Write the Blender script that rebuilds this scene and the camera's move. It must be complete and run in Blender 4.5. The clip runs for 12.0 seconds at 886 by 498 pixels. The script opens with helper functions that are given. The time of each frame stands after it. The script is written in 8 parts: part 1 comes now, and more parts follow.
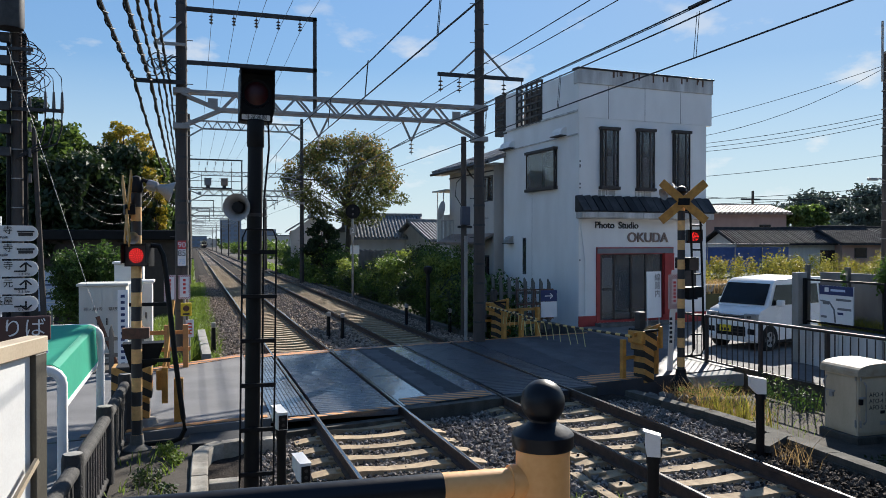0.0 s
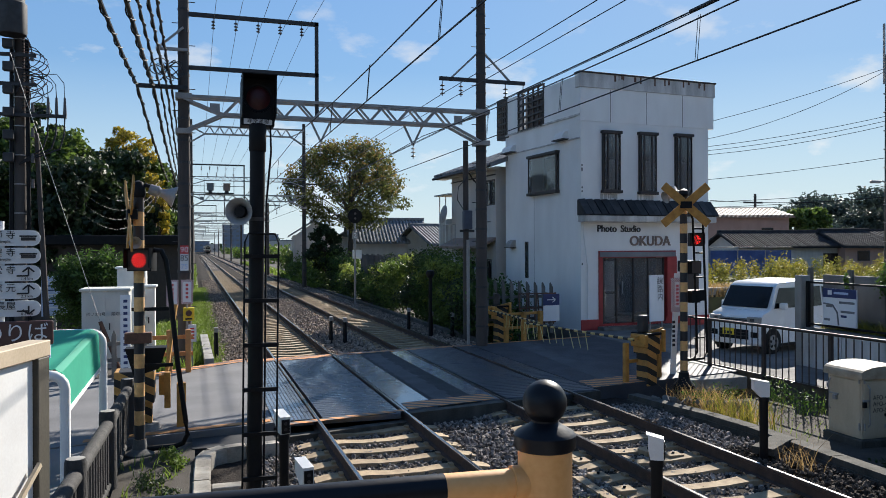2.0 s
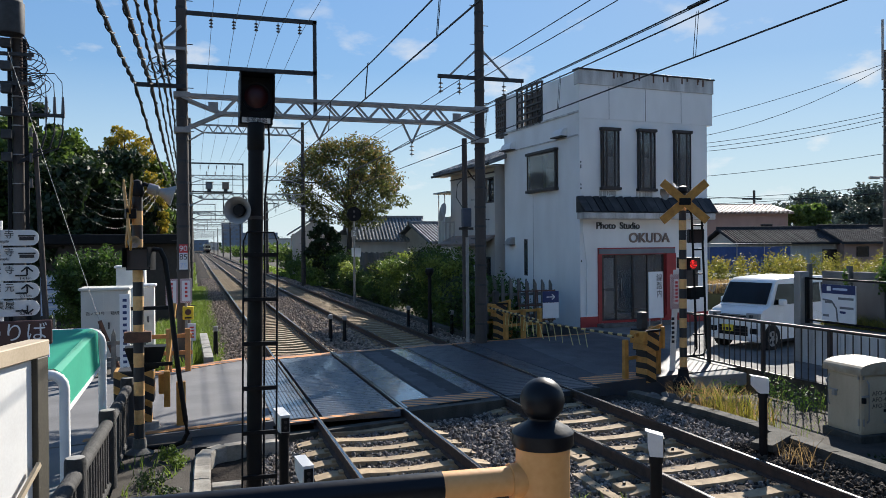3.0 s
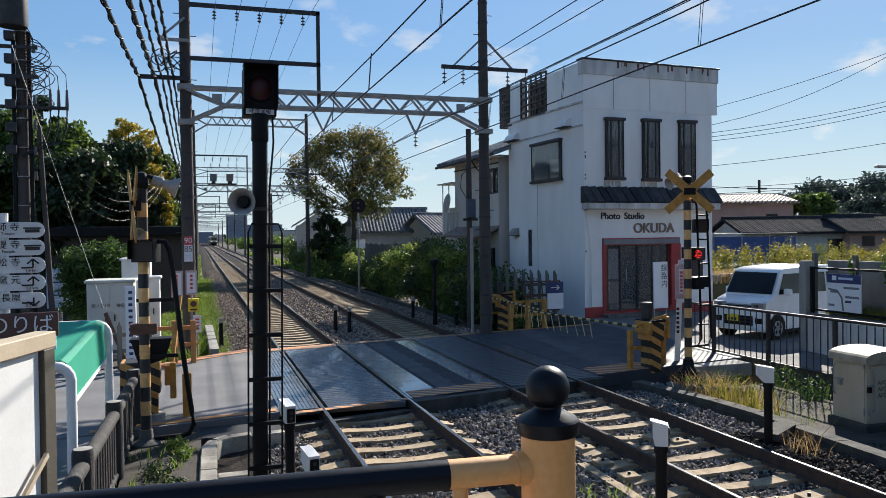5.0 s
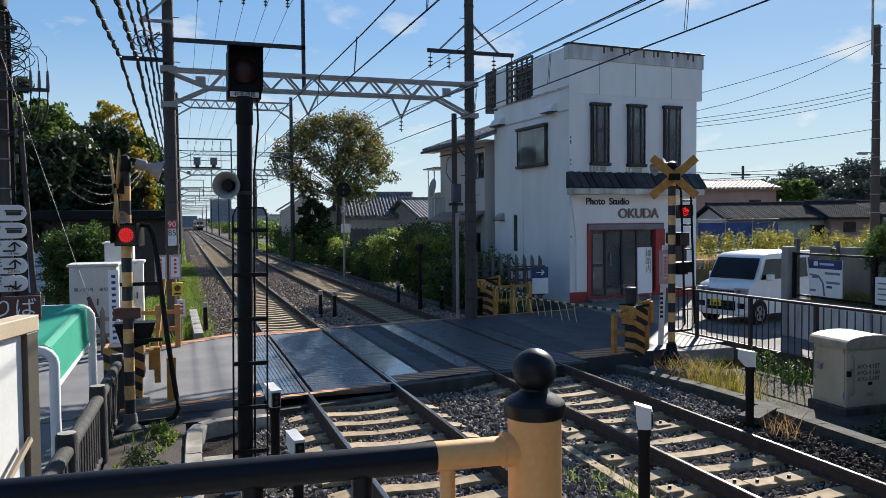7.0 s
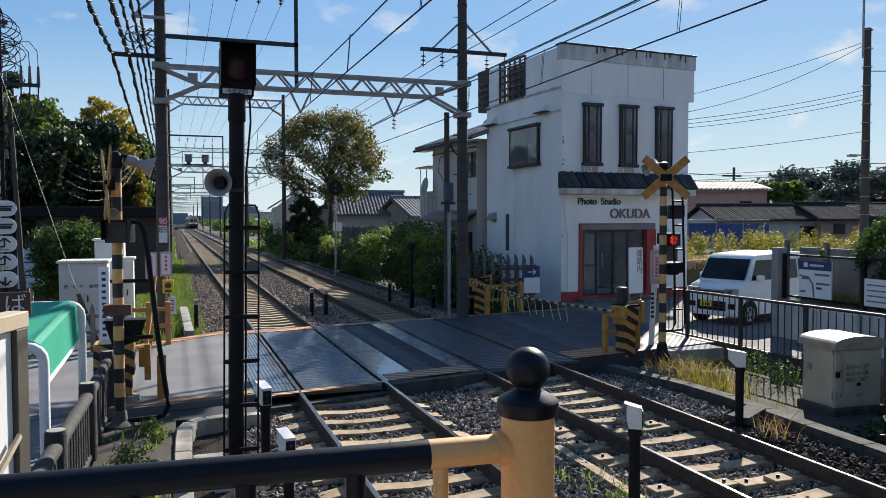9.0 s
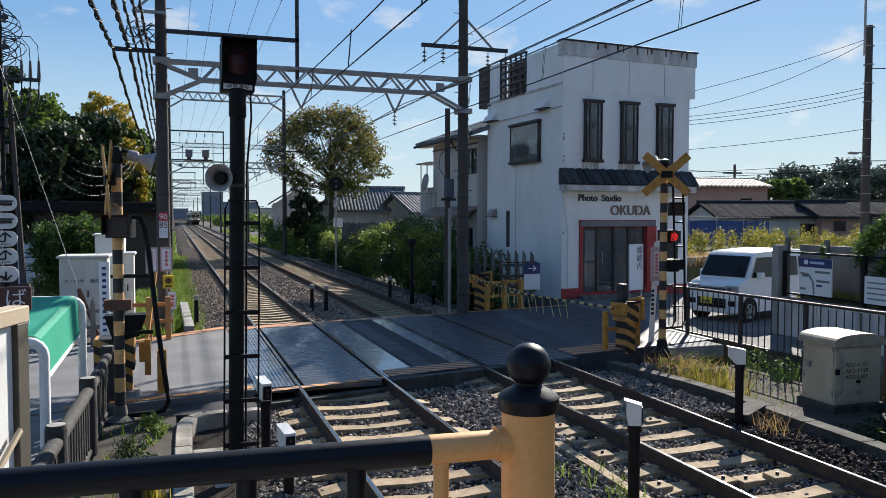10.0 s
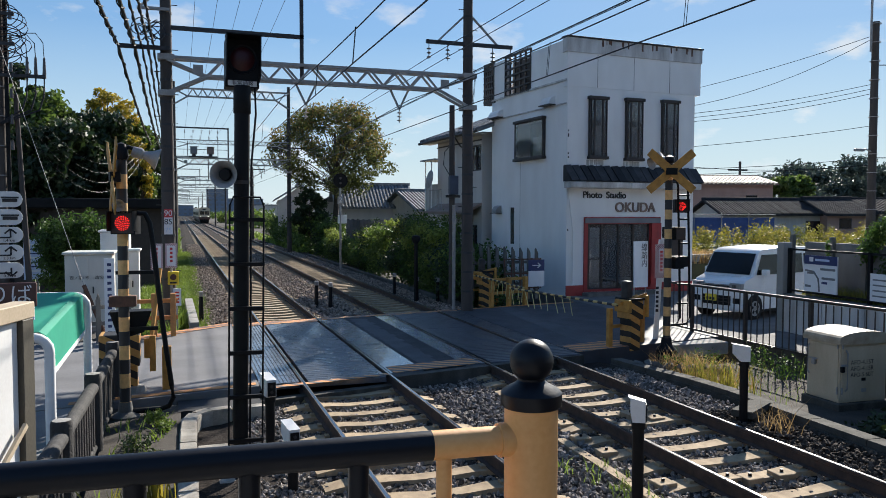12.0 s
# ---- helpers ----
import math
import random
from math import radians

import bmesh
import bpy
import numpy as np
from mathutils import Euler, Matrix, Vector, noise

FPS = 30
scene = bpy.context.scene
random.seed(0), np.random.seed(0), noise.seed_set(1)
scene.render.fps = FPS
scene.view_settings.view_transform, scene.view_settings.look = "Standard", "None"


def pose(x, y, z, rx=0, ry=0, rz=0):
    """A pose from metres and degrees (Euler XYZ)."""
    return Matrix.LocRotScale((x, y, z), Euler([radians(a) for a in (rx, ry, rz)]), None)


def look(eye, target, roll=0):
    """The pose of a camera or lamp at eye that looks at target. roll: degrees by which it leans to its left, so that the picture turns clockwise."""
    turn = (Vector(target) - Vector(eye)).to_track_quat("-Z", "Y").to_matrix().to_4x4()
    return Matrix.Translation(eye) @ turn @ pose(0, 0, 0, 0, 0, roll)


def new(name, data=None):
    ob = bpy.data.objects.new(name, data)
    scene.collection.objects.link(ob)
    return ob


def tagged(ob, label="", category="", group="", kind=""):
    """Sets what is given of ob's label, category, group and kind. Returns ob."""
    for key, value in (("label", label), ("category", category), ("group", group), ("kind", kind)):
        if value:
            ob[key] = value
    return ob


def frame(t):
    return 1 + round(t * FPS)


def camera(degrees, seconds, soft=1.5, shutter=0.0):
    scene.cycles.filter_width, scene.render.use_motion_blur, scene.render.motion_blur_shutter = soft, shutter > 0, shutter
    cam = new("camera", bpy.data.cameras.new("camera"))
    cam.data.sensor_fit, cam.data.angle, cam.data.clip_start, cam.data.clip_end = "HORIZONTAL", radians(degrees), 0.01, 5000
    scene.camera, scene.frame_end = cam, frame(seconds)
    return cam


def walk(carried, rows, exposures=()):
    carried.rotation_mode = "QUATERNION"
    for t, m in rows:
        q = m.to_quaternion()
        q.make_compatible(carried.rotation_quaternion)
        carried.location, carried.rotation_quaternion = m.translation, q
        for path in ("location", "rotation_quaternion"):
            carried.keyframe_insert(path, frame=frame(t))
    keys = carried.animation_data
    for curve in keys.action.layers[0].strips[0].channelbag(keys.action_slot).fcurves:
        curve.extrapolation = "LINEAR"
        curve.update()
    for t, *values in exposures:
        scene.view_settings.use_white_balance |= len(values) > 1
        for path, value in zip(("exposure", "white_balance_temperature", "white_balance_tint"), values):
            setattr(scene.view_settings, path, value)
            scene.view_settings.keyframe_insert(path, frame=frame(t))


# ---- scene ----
# the camera, carried by hand on the platform's end
cam = camera(59.56, 12.0, 0.8)
EYE = Vector((-2.654, 0.0, 2.777))
# seconds, yaw, pitch and roll in degrees, sway to the right and up in metres
TURNS = [
    (0.0, 17.94, -0.47, -0.01, 0.004, 0.021), (0.5, 17.79, -0.12, 0.04, 0.003, 0.018), (1.0, 17.69, 0.0, 0.03, 0.002, 0.015), (1.5, 17.67, -0.07, -0.06, 0.002, 0.011),
    (2.0, 17.77, -0.15, -0.2, 0.006, 0.013), (2.5, 17.85, -0.24, -0.33, 0.010, 0.015), (3.0, 17.82, -0.32, -0.45, 0.011, 0.014), (5.0, 17.49, -0.97, -0.69, 0.010, 0.009),
    (5.5, 17.72, -1.38, -0.7, 0.010, 0.008), (6.0, 18.04, -1.71, -0.65, 0.008, 0.007), (6.5, 18.33, -1.94, -0.56, 0.006, 0.005), (7.0, 18.57, -2.1, -0.5, 0.005, 0.005),
    (9.0, 19.19, -2.18, -0.1, -0.001, 0.003), (9.5, 19.22, -2.27, 0.04, -0.002, 0.003), (10.0, 19.17, -2.46, 0.09, -0.003, 0.002), (10.5, 19.08, -2.65, 0.2, -0.003, 0.001),
    (11.0, 18.98, -2.78, 0.25, -0.002, 0.001), (11.5, 18.9, -2.75, 0.18, -0.001, 0.0), (12.0, 18.84, -2.69, 0.14, 0.0, 0.0)]


def aim(eye, yaw, pitch, roll):
    y, p = radians(yaw), radians(pitch)
    return look(eye, eye + Vector((math.sin(y) * math.cos(p), math.cos(y) * math.cos(p), math.sin(p))), roll)


walk(cam, [(t, aim(EYE + Vector((dx, -0.3 * dx, dz)), a, b, c)) for t, a, b, c, dx, dz in TURNS])

# daylight: a clear autumn sky, the sun ahead on the right
SUN_AZ, SUN_EL = radians(42), radians(30.6)
world = bpy.data.worlds.new("sky")
scene.world = world
world.use_nodes = True
wn, wl = world.node_tree.nodes, world.node_tree.links
sky = wn.new("ShaderNodeTexSky")
sky.sky_type, sky.sun_disc = "NISHITA", False
sky.sun_elevation, sky.sun_rotation = SUN_EL, SUN_AZ
sky.air_density, sky.dust_density, sky.ozone_density = 1.0, 0.15, 2.0
SKY_STRENGTH = 0.066
wn["Background"].inputs["Strength"].default_value = SKY_STRENGTH
tint = wn.new("ShaderNodeMix")
tint.data_type, tint.blend_type = "RGBA", "MULTIPLY"
tint.inputs[0].default_value, tint.inputs[7].default_value = 1.0, (0.83, 1.0, 1.13, 1)
# the aureole round the sun is held back, as through thin haze
bw, soften, even = wn.new("ShaderNodeRGBToBW"), wn.new("ShaderNodeMath"), wn.new("ShaderNodeVectorMath")
wl.new(sky.outputs[0], bw.inputs[0])
soften.operation = "MULTIPLY_ADD"
soften.inputs[1].default_value, soften.inputs[2].default_value = 0.143, 0.571
wl.new(bw.outputs[0], soften.inputs[0])
even.operation = "DIVIDE"
wl.new(sky.outputs[0], even.inputs[0])
wl.new(soften.outputs[0], even.inputs[1])
wl.new(even.outputs[0], tint.inputs[6])
# scattered fair-weather clouds, low in the sky all round
tc = wn.new("ShaderNodeTexCoord")
mp = wn.new("ShaderNodeMapping")
mp.inputs["Scale"].default_value = (1.0, 1.0, 2.2)
wl.new(tc.outputs["Generated"], mp.inputs["Vector"])
puff = wn.new("ShaderNodeTexNoise")
puff.inputs["Scale"].default_value, puff.inputs["Detail"].default_value, puff.inputs["Roughness"].default_value = 8.5, 7, 0.55
wl.new(mp.outputs[0], puff.inputs["Vector"])
cut = wn.new("ShaderNodeMapRange")
cut.inputs["From Min"].default_value, cut.inputs["From Max"].default_value, cut.inputs["To Max"].default_value = 0.585, 0.70, 0.85
wl.new(puff.outputs[0], cut.inputs["Value"])
sep = wn.new("ShaderNodeSeparateXYZ")
wl.new(tc.outputs["Generated"], sep.inputs[0])
low = wn.new("ShaderNodeMapRange")
low.inputs["From Min"].default_value, low.inputs["From Max"].default_value, low.inputs["To Min"].default_value, low.inputs["To Max"].default_value = 0.10, 0.34, 1.0, 0.15
wl.new(sep.outputs[2], low.inputs["Value"])
amt = wn.new("ShaderNodeMath")
amt.operation = "MULTIPLY"
wl.new(cut.outputs[0], amt.inputs[0])
wl.new(low.outputs[0], amt.inputs[1])
cloud = wn.new("ShaderNodeMix")
cloud.data_type = "RGBA"
cloud.inputs[7].default_value = (7.5, 7.3, 7.0, 1)
wl.new(amt.outputs[0], cloud.inputs[0])
wl.new(tint.outputs[2], cloud.inputs[6])
# pale haze towards the horizon
hz, haze = wn.new("ShaderNodeMapRange"), wn.new("ShaderNodeMix")
hz.inputs["From Min"].default_value, hz.inputs["From Max"].default_value, hz.inputs["To Min"].default_value, hz.inputs["To Max"].default_value = 0.0, 0.22, 0.75, 0.0
wl.new(sep.outputs[2], hz.inputs["Value"])
haze.data_type = "RGBA"
haze.inputs[7].default_value = (6.3, 7.5, 8.5, 1)
wl.new(hz.outputs[0], haze.inputs[0])
wl.new(cloud.outputs[2], haze.inputs[6])
wl.new(haze.outputs[2], wn["Background"].inputs["Color"])
sun = new("sun", bpy.data.lights.new("sun", "SUN"))
sun.data.energy, sun.data.angle, sun.data.color = 5.0, radians(0.6), (1.0, 0.94, 0.85)
sun.matrix_world = look((0, 0, 60), Vector((0, 0, 60)) - Vector((math.sin(SUN_AZ) * math.cos(SUN_EL), math.cos(SUN_AZ) * math.cos(SUN_EL), math.sin(SUN_EL))))
scene.view_settings.exposure = 0.9


# ---- materials ----
def mat(name, a, b=None, scale=6.0, fine=60.0, rough=0.6, metal=0.0, bump=0.15, vary=0.0, island=0.0, streak=0.0, spec=0.5, coat=0.0):
    """Two tones mixed by a coarse and a fine noise, with relief; vary: shift from piece to piece; streak: upright runs of dirt."""
    m = bpy.data.materials.new(name)
    m.use_nodes = True
    n, l = m.node_tree.nodes, m.node_tree.links
    p = n["Principled BSDF"]
    b = b or tuple(0.75 * v for v in a)
    tc = n.new("ShaderNodeTexCoord")
    big, small = n.new("ShaderNodeTexNoise"), n.new("ShaderNodeTexNoise")
    big.inputs["Scale"].default_value, big.inputs["Detail"].default_value = scale, 5
    small.inputs["Scale"].default_value, small.inputs["Detail"].default_value = fine, 3
    l.new(tc.outputs["Object"], small.inputs["Vector"])
    if streak:
        mp = n.new("ShaderNodeMapping")
        mp.inputs["Scale"].default_value = (1, 1, streak)
        l.new(tc.outputs["Object"], mp.inputs["Vector"])
        l.new(mp.outputs[0], big.inputs["Vector"])
    else:
        l.new(tc.outputs["Object"], big.inputs["Vector"])
    add = n.new("ShaderNodeMath")
    add.operation = "MULTIPLY_ADD"
    l.new(small.outputs[0], add.inputs[0])
    add.inputs[1].default_value = 0.5
    l.new(big.outputs[0], add.inputs[2])
    ramp = n.new("ShaderNodeMapRange")
    ramp.inputs["From Min"].default_value, ramp.inputs["From Max"].default_value = 0.5, 1.0
    l.new(add.outputs[0], ramp.inputs["Value"])
    mix = n.new("ShaderNodeMix")
    mix.data_type = "RGBA"
    mix.inputs[6].default_value, mix.inputs[7].default_value = (*a, 1), (*b, 1)
    l.new(ramp.outputs[0], mix.inputs[0])
    out = mix.outputs[2]
    if vary or island:
        hsv = n.new("ShaderNodeHueSaturation")
        src = n.new("ShaderNodeObjectInfo").outputs["Random"] if vary else n.new("ShaderNodeNewGeometry").outputs["Random Per Island"]
        mr = n.new("ShaderNodeMapRange")
        mr.inputs["To Min"].default_value, mr.inputs["To Max"].default_value = 1 - (vary or island), 1 + (vary or island)
        l.new(src, mr.inputs["Value"])
        l.new(mr.outputs[0], hsv.inputs["Value"])
        l.new(out, hsv.inputs["Color"])
        out = hsv.outputs[0]
    l.new(out, p.inputs["Base Color"])
    rr = n.new("ShaderNodeMapRange")
    rr.inputs["To Min"].default_value, rr.inputs["To Max"].default_value = max(0.02, rough - 0.08), min(1, rough + 0.08)
    l.new(add.outputs[0], rr.inputs["Value"])
    l.new(rr.outputs[0], p.inputs["Roughness"])
    p.inputs["Metallic"].default_value = metal
    p.inputs["Specular IOR Level"].default_value = spec
    p.inputs["Coat Weight"].default_value = coat
    if bump:
        bp = n.new("ShaderNodeBump")
        bp.inputs["Strength"].default_value, bp.inputs["Distance"].default_value = bump, 0.02
        l.new(add.outputs[0], bp.inputs["Height"])
        l.new(bp.outputs[0], p.inputs["Normal"])
    return m


def leafy(name, a, b, trans=0.3):
    """Leaves: tone from leaf to leaf, and some light passing through."""
    m = mat(name, a, b, 1.2, 9, 0.55, island=0.45, bump=0)
    n, l = m.node_tree.nodes, m.node_tree.links
    p = n["Principled BSDF"]
    t, s = n.new("ShaderNodeBsdfTranslucent"), n.new("ShaderNodeMixShader")
    l.new(p.inputs["Base Color"].links[0].from_socket, t.inputs["Color"])
    s.inputs[0].default_value = trans
    l.new(p.outputs[0], s.inputs[1])
    l.new(t.outputs[0], s.inputs[2])
    l.new(s.outputs[0], n["Material Output"].inputs["Surface"])
    return m


def glow(name, colour, strength):
    m = bpy.data.materials.new(name)
    m.use_nodes = True
    p = m.node_tree.nodes["Principled BSDF"]
    p.inputs["Base Color"].default_value = (*colour, 1)
    p.inputs["Emission Color"].default_value = (*colour, 1)
    p.inputs["Emission Strength"].default_value = strength
    return m


def glass(name, tint, rough=0.02):
    """Glazing before a dark room: a thin pane that mirrors the sky and lets some light through."""
    m = bpy.data.materials.new(name)
    m.use_nodes = True
    p = m.node_tree.nodes["Principled BSDF"]
    p.inputs["Base Color"].default_value = (*tint, 1)
    p.inputs["Roughness"].default_value = rough
    p.inputs["Transmission Weight"].default_value = 0.85
    p.inputs["IOR"].default_value = 1.45
    return m


def striped(name, a, b, width, angle, axis=0, along=2):
    """Slanting warning bands in two colours, worn; axis, along: the two directions of the face."""
    m = mat(name, a, tuple(0.7 * v for v in a), 14, 80, 0.55)
    n, l = m.node_tree.nodes, m.node_tree.links
    p = n["Principled BSDF"]
    tc, sep = n.new("ShaderNodeTexCoord"), n.new("ShaderNodeSeparateXYZ")
    l.new(tc.outputs["Object"], sep.inputs[0])
    ma = n.new("ShaderNodeMath")
    ma.operation = "MULTIPLY_ADD"
    l.new(sep.outputs[axis], ma.inputs[0])
    ma.inputs[1].default_value = math.tan(radians(angle))
    l.new(sep.outputs[along], ma.inputs[2])
    sc = n.new("ShaderNodeMath")
    sc.operation = "MULTIPLY"
    sc.inputs[1].default_value = 0.5 / width
    l.new(ma.outputs[0], sc.inputs[0])
    fr = n.new("ShaderNodeMath")
    fr.operation = "FRACT"
    l.new(sc.outputs[0], fr.inputs[0])
    gt = n.new("ShaderNodeMath")
    gt.operation = "GREATER_THAN"
    gt.inputs[1].default_value = 0.5
    l.new(fr.outputs[0], gt.inputs[0])
    mix = n.new("ShaderNodeMix")
    mix.data_type = "RGBA"
    l.new(gt.outputs[0], mix.inputs[0])
    l.new(p.inputs["Base Color"].links[0].from_socket, mix.inputs[6])
    mix.inputs[7].default_value = (*b, 1)
    l.new(mix.outputs[2], p.inputs["Base Color"])
    return m


M = {}
M["ballast"] = mat("ballast", (0.32, 0.285, 0.255), (0.075, 0.065, 0.058), 14, 90, 0.9, bump=0.9, island=0.65, spec=0.2)
# near-black bed: shade in the gaps between stones put into the colour
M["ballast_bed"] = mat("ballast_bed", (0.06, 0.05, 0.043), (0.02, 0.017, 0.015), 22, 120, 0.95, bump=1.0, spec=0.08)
M["sleeper"] = mat("sleeper", (0.42, 0.31, 0.185), (0.23, 0.165, 0.10), 7, 90, 0.85, vary=0.12, bump=0.3)
M["rail_side"] = mat("rail_rust", (0.075, 0.045, 0.032), (0.035, 0.024, 0.02), 9, 90, 0.75, bump=0.25)
M["rail_head"] = mat("rail_head", (0.36, 0.357, 0.36), (0.25, 0.248, 0.25), 3, 70, 0.14, 1.0, 0.03)
M["asphalt"] = mat("asphalt", (0.095, 0.098, 0.105), (0.05, 0.052, 0.056), 1.3, 160, 0.8, bump=0.35)
M["asphalt_black"] = mat("asphalt_black", (0.040, 0.041, 0.044), (0.022, 0.023, 0.025), 2.5, 160, 0.7, bump=0.3, spec=0.3)
M["asphalt_old"] = mat("asphalt_old", (0.165, 0.16, 0.155), (0.10, 0.097, 0.094), 1.6, 160, 0.85, bump=0.35)
M["deck"] = mat("deck_rubber", (0.105, 0.122, 0.15), (0.045, 0.052, 0.066), 9, 120, 0.25, bump=0.02, vary=0.12, spec=0.8, coat=0.55)
M["deck_light"] = mat("deck_worn", (0.19, 0.205, 0.23), (0.09, 0.098, 0.112), 2.0, 80, 0.22, bump=0.08, coat=0.5)
M["orange"] = mat("orange_line", (0.62, 0.26, 0.07), (0.36, 0.17, 0.07), 5, 60, 0.7, bump=0.15)
M["concrete"] = mat("concrete", (0.36, 0.345, 0.32), (0.22, 0.21, 0.19), 3, 60, 0.88, bump=0.3)
M["concrete_dark"] = mat("concrete_weathered", (0.17, 0.165, 0.155), (0.08, 0.078, 0.07), 3, 50, 0.9, bump=0.35, streak=0.3)
M["concrete_dark_brown"] = mat("dark_brown_concrete", (0.10, 0.092, 0.078), (0.035, 0.034, 0.027), 4, 60, 0.95, bump=0.5, streak=0.3)
M["pole"] = mat("pole_concrete", (0.085, 0.07, 0.062), (0.045, 0.038, 0.034), 4, 60, 0.85, bump=0.15, streak=0.2)
M["stucco"] = mat("white_stucco", (0.87, 0.855, 0.83), (0.74, 0.72, 0.69), 1.1, 90, 0.92, bump=0.35, streak=0.45)
M["stucco_dirty"] = mat("stained_stucco", (0.70, 0.685, 0.66), (0.33, 0.31, 0.29), 3.2, 140, 0.9, bump=0.25, streak=0.18)
M["beige_wall"] = mat("beige_render", (0.58, 0.54, 0.49), (0.45, 0.41, 0.37), 1.4, 120, 0.9, streak=0.3)
M["pink_wall"] = mat("pinkish_render", (0.42, 0.27, 0.22), (0.31, 0.20, 0.165), 1.2, 100, 0.9, streak=0.4)
M["grey_wall"] = mat("grey_render", (0.25, 0.25, 0.255), (0.16, 0.16, 0.165), 1.2, 100, 0.9, streak=0.4)
M["roof_tile"] = mat("grey_roof_tile", (0.24, 0.245, 0.255), (0.11, 0.113, 0.12), 2.5, 50, 0.55, spec=0.35, vary=0.25, bump=0.15)
M["tin_roof"] = mat("brown_tin_roof", (0.30, 0.21, 0.165), (0.17, 0.12, 0.095), 2, 50, 0.6)
M["black"] = mat("black_paint", (0.010, 0.0105, 0.012), (0.006, 0.006, 0.007), 5, 60, 0.5, bump=0.08, spec=0.18)
M["black_gloss"] = mat("black_gloss_paint", (0.006, 0.0075, 0.012), (0.004, 0.0045, 0.007), 5, 40, 0.36, bump=0.06, spec=0.26)
M["dark_steel"] = mat("dark_steel", (0.055, 0.053, 0.055), (0.03, 0.029, 0.03), 6, 70, 0.55, 0.3, 0.1)
M["galv"] = mat("galvanised_steel", (0.38, 0.365, 0.345), (0.26, 0.245, 0.23), 4, 50, 0.6, 0.25, 0.08)
M["bronze"] = mat("brown_window_frame", (0.042, 0.03, 0.026), (0.025, 0.019, 0.017), 6, 70, 0.5)
M["red_frame"] = mat("red_paint", (0.40, 0.035, 0.035), (0.25, 0.025, 0.025), 4, 60, 0.5)
M["yellow"] = mat("yellow_paint", (0.58, 0.285, 0.055), (0.32, 0.15, 0.03), 7, 60, 0.55)
M["cream_yellow"] = mat("cream_yellow_paint", (0.85, 0.44, 0.165), (0.72, 0.33, 0.10), 3.5, 70, 0.42, bump=0.06)
M["white"] = mat("white_paint", (0.78, 0.78, 0.76), (0.68, 0.67, 0.65), 4, 60, 0.5, bump=0.05)
M["cream"] = mat("cream_steel", (0.60, 0.49, 0.35), (0.43, 0.34, 0.23), 3, 60, 0.55, bump=0.06, streak=0.3)
M["green_roof"] = leafy("green_plastic", (0.09, 0.60, 0.42), (0.07, 0.52, 0.36), 0.5)
M["brown_sign"] = mat("brown_sign", (0.10, 0.045, 0.035), (0.08, 0.036, 0.03), 3, 60, 0.5, bump=0.02)
M["fence_wood"] = mat("dark_log", (0.045, 0.042, 0.040), (0.020, 0.019, 0.018), 10, 60, 0.8, bump=0.8, streak=0.3)
M["trunk"] = mat("bark", (0.085, 0.066, 0.05), (0.04, 0.032, 0.026), 8, 60, 0.9, bump=0.8, streak=0.3)
M["rust"] = mat("rusty_steel", (0.16, 0.075, 0.045), (0.07, 0.04, 0.03), 12, 90, 0.8, bump=0.3)
M["soil"] = mat("soil", (0.065, 0.053, 0.042), (0.03, 0.026, 0.02), 3, 60, 0.95, bump=0.8)
M["weedy"] = mat("weedy_ground", (0.085, 0.095, 0.035), (0.06, 0.05, 0.03), 1.5, 30, 0.95, bump=0.8)
M["leaf_dark"] = leafy("dark_leaves", (0.035, 0.060, 0.016), (0.018, 0.034, 0.010))
M["leaf_mid"] = leafy("green_leaves", (0.125, 0.185, 0.034), (0.06, 0.10, 0.02), 0.45)
M["leaf_hedge"] = leafy("hedge_leaves", (0.075, 0.135, 0.024), (0.035, 0.075, 0.014), 0.45)
M["leaf_autumn"] = leafy("autumn_leaves", (0.24, 0.145, 0.04), (0.12, 0.115, 0.03), 0.5)
M["leaf_olive"] = leafy("olive_leaves", (0.125, 0.135, 0.036), (0.07, 0.085, 0.022), 0.5)
M["leaf_yellow"] = leafy("yellow_leaves", (0.42, 0.30, 0.025), (0.26, 0.22, 0.02), 0.4)
# walls far down the line: distance haze is mixed into the blue-grey
M["hazy_concrete"] = mat("haze_tinted_concrete", (0.22, 0.26, 0.32), (0.17, 0.20, 0.25), 0.3, 3, 0.9, bump=0)
M["grass"] = leafy("fresh_grass", (0.20, 0.28, 0.045), (0.13, 0.19, 0.03), 0.45)
M["straw"] = leafy("dry_grass", (0.42, 0.28, 0.12), (0.30, 0.20, 0.085), 0.4)
# brighter leaf colour for the bank tops: sunlight put into the colour
M["leaf_bright"] = leafy("leaves_painted_sunlight", (0.27, 0.32, 0.06), (0.15, 0.20, 0.035), 0.5)
M["goldenrod"] = leafy("goldenrod", (0.36, 0.29, 0.045), (0.13, 0.16, 0.03), 0.4)
M["glass"] = glass("window_glass", (0.5, 0.52, 0.53))
# near-black: the shade of unlit interiors is put into this colour
M["room"] = mat("interior_shade_black", (0.022, 0.02, 0.02), (0.012, 0.011, 0.011), 2, 20, 0.9)
M["curtain"] = mat("pale_curtain", (0.50, 0.49, 0.46), (0.38, 0.37, 0.35), 5, 60, 0.9, streak=0.1)
M["insulator"] = mat("insulator", (0.10, 0.085, 0.08), (0.06, 0.05, 0.05), 8, 60, 0.25)
M["wire"] = mat("wire", (0.03, 0.03, 0.033), (0.02, 0.02, 0.022), 8, 60, 0.5, 0.3, 0.0)
M["lamp_red"] = glow("red_lamp", (1.0, 0.025, 0.02), 1.1)
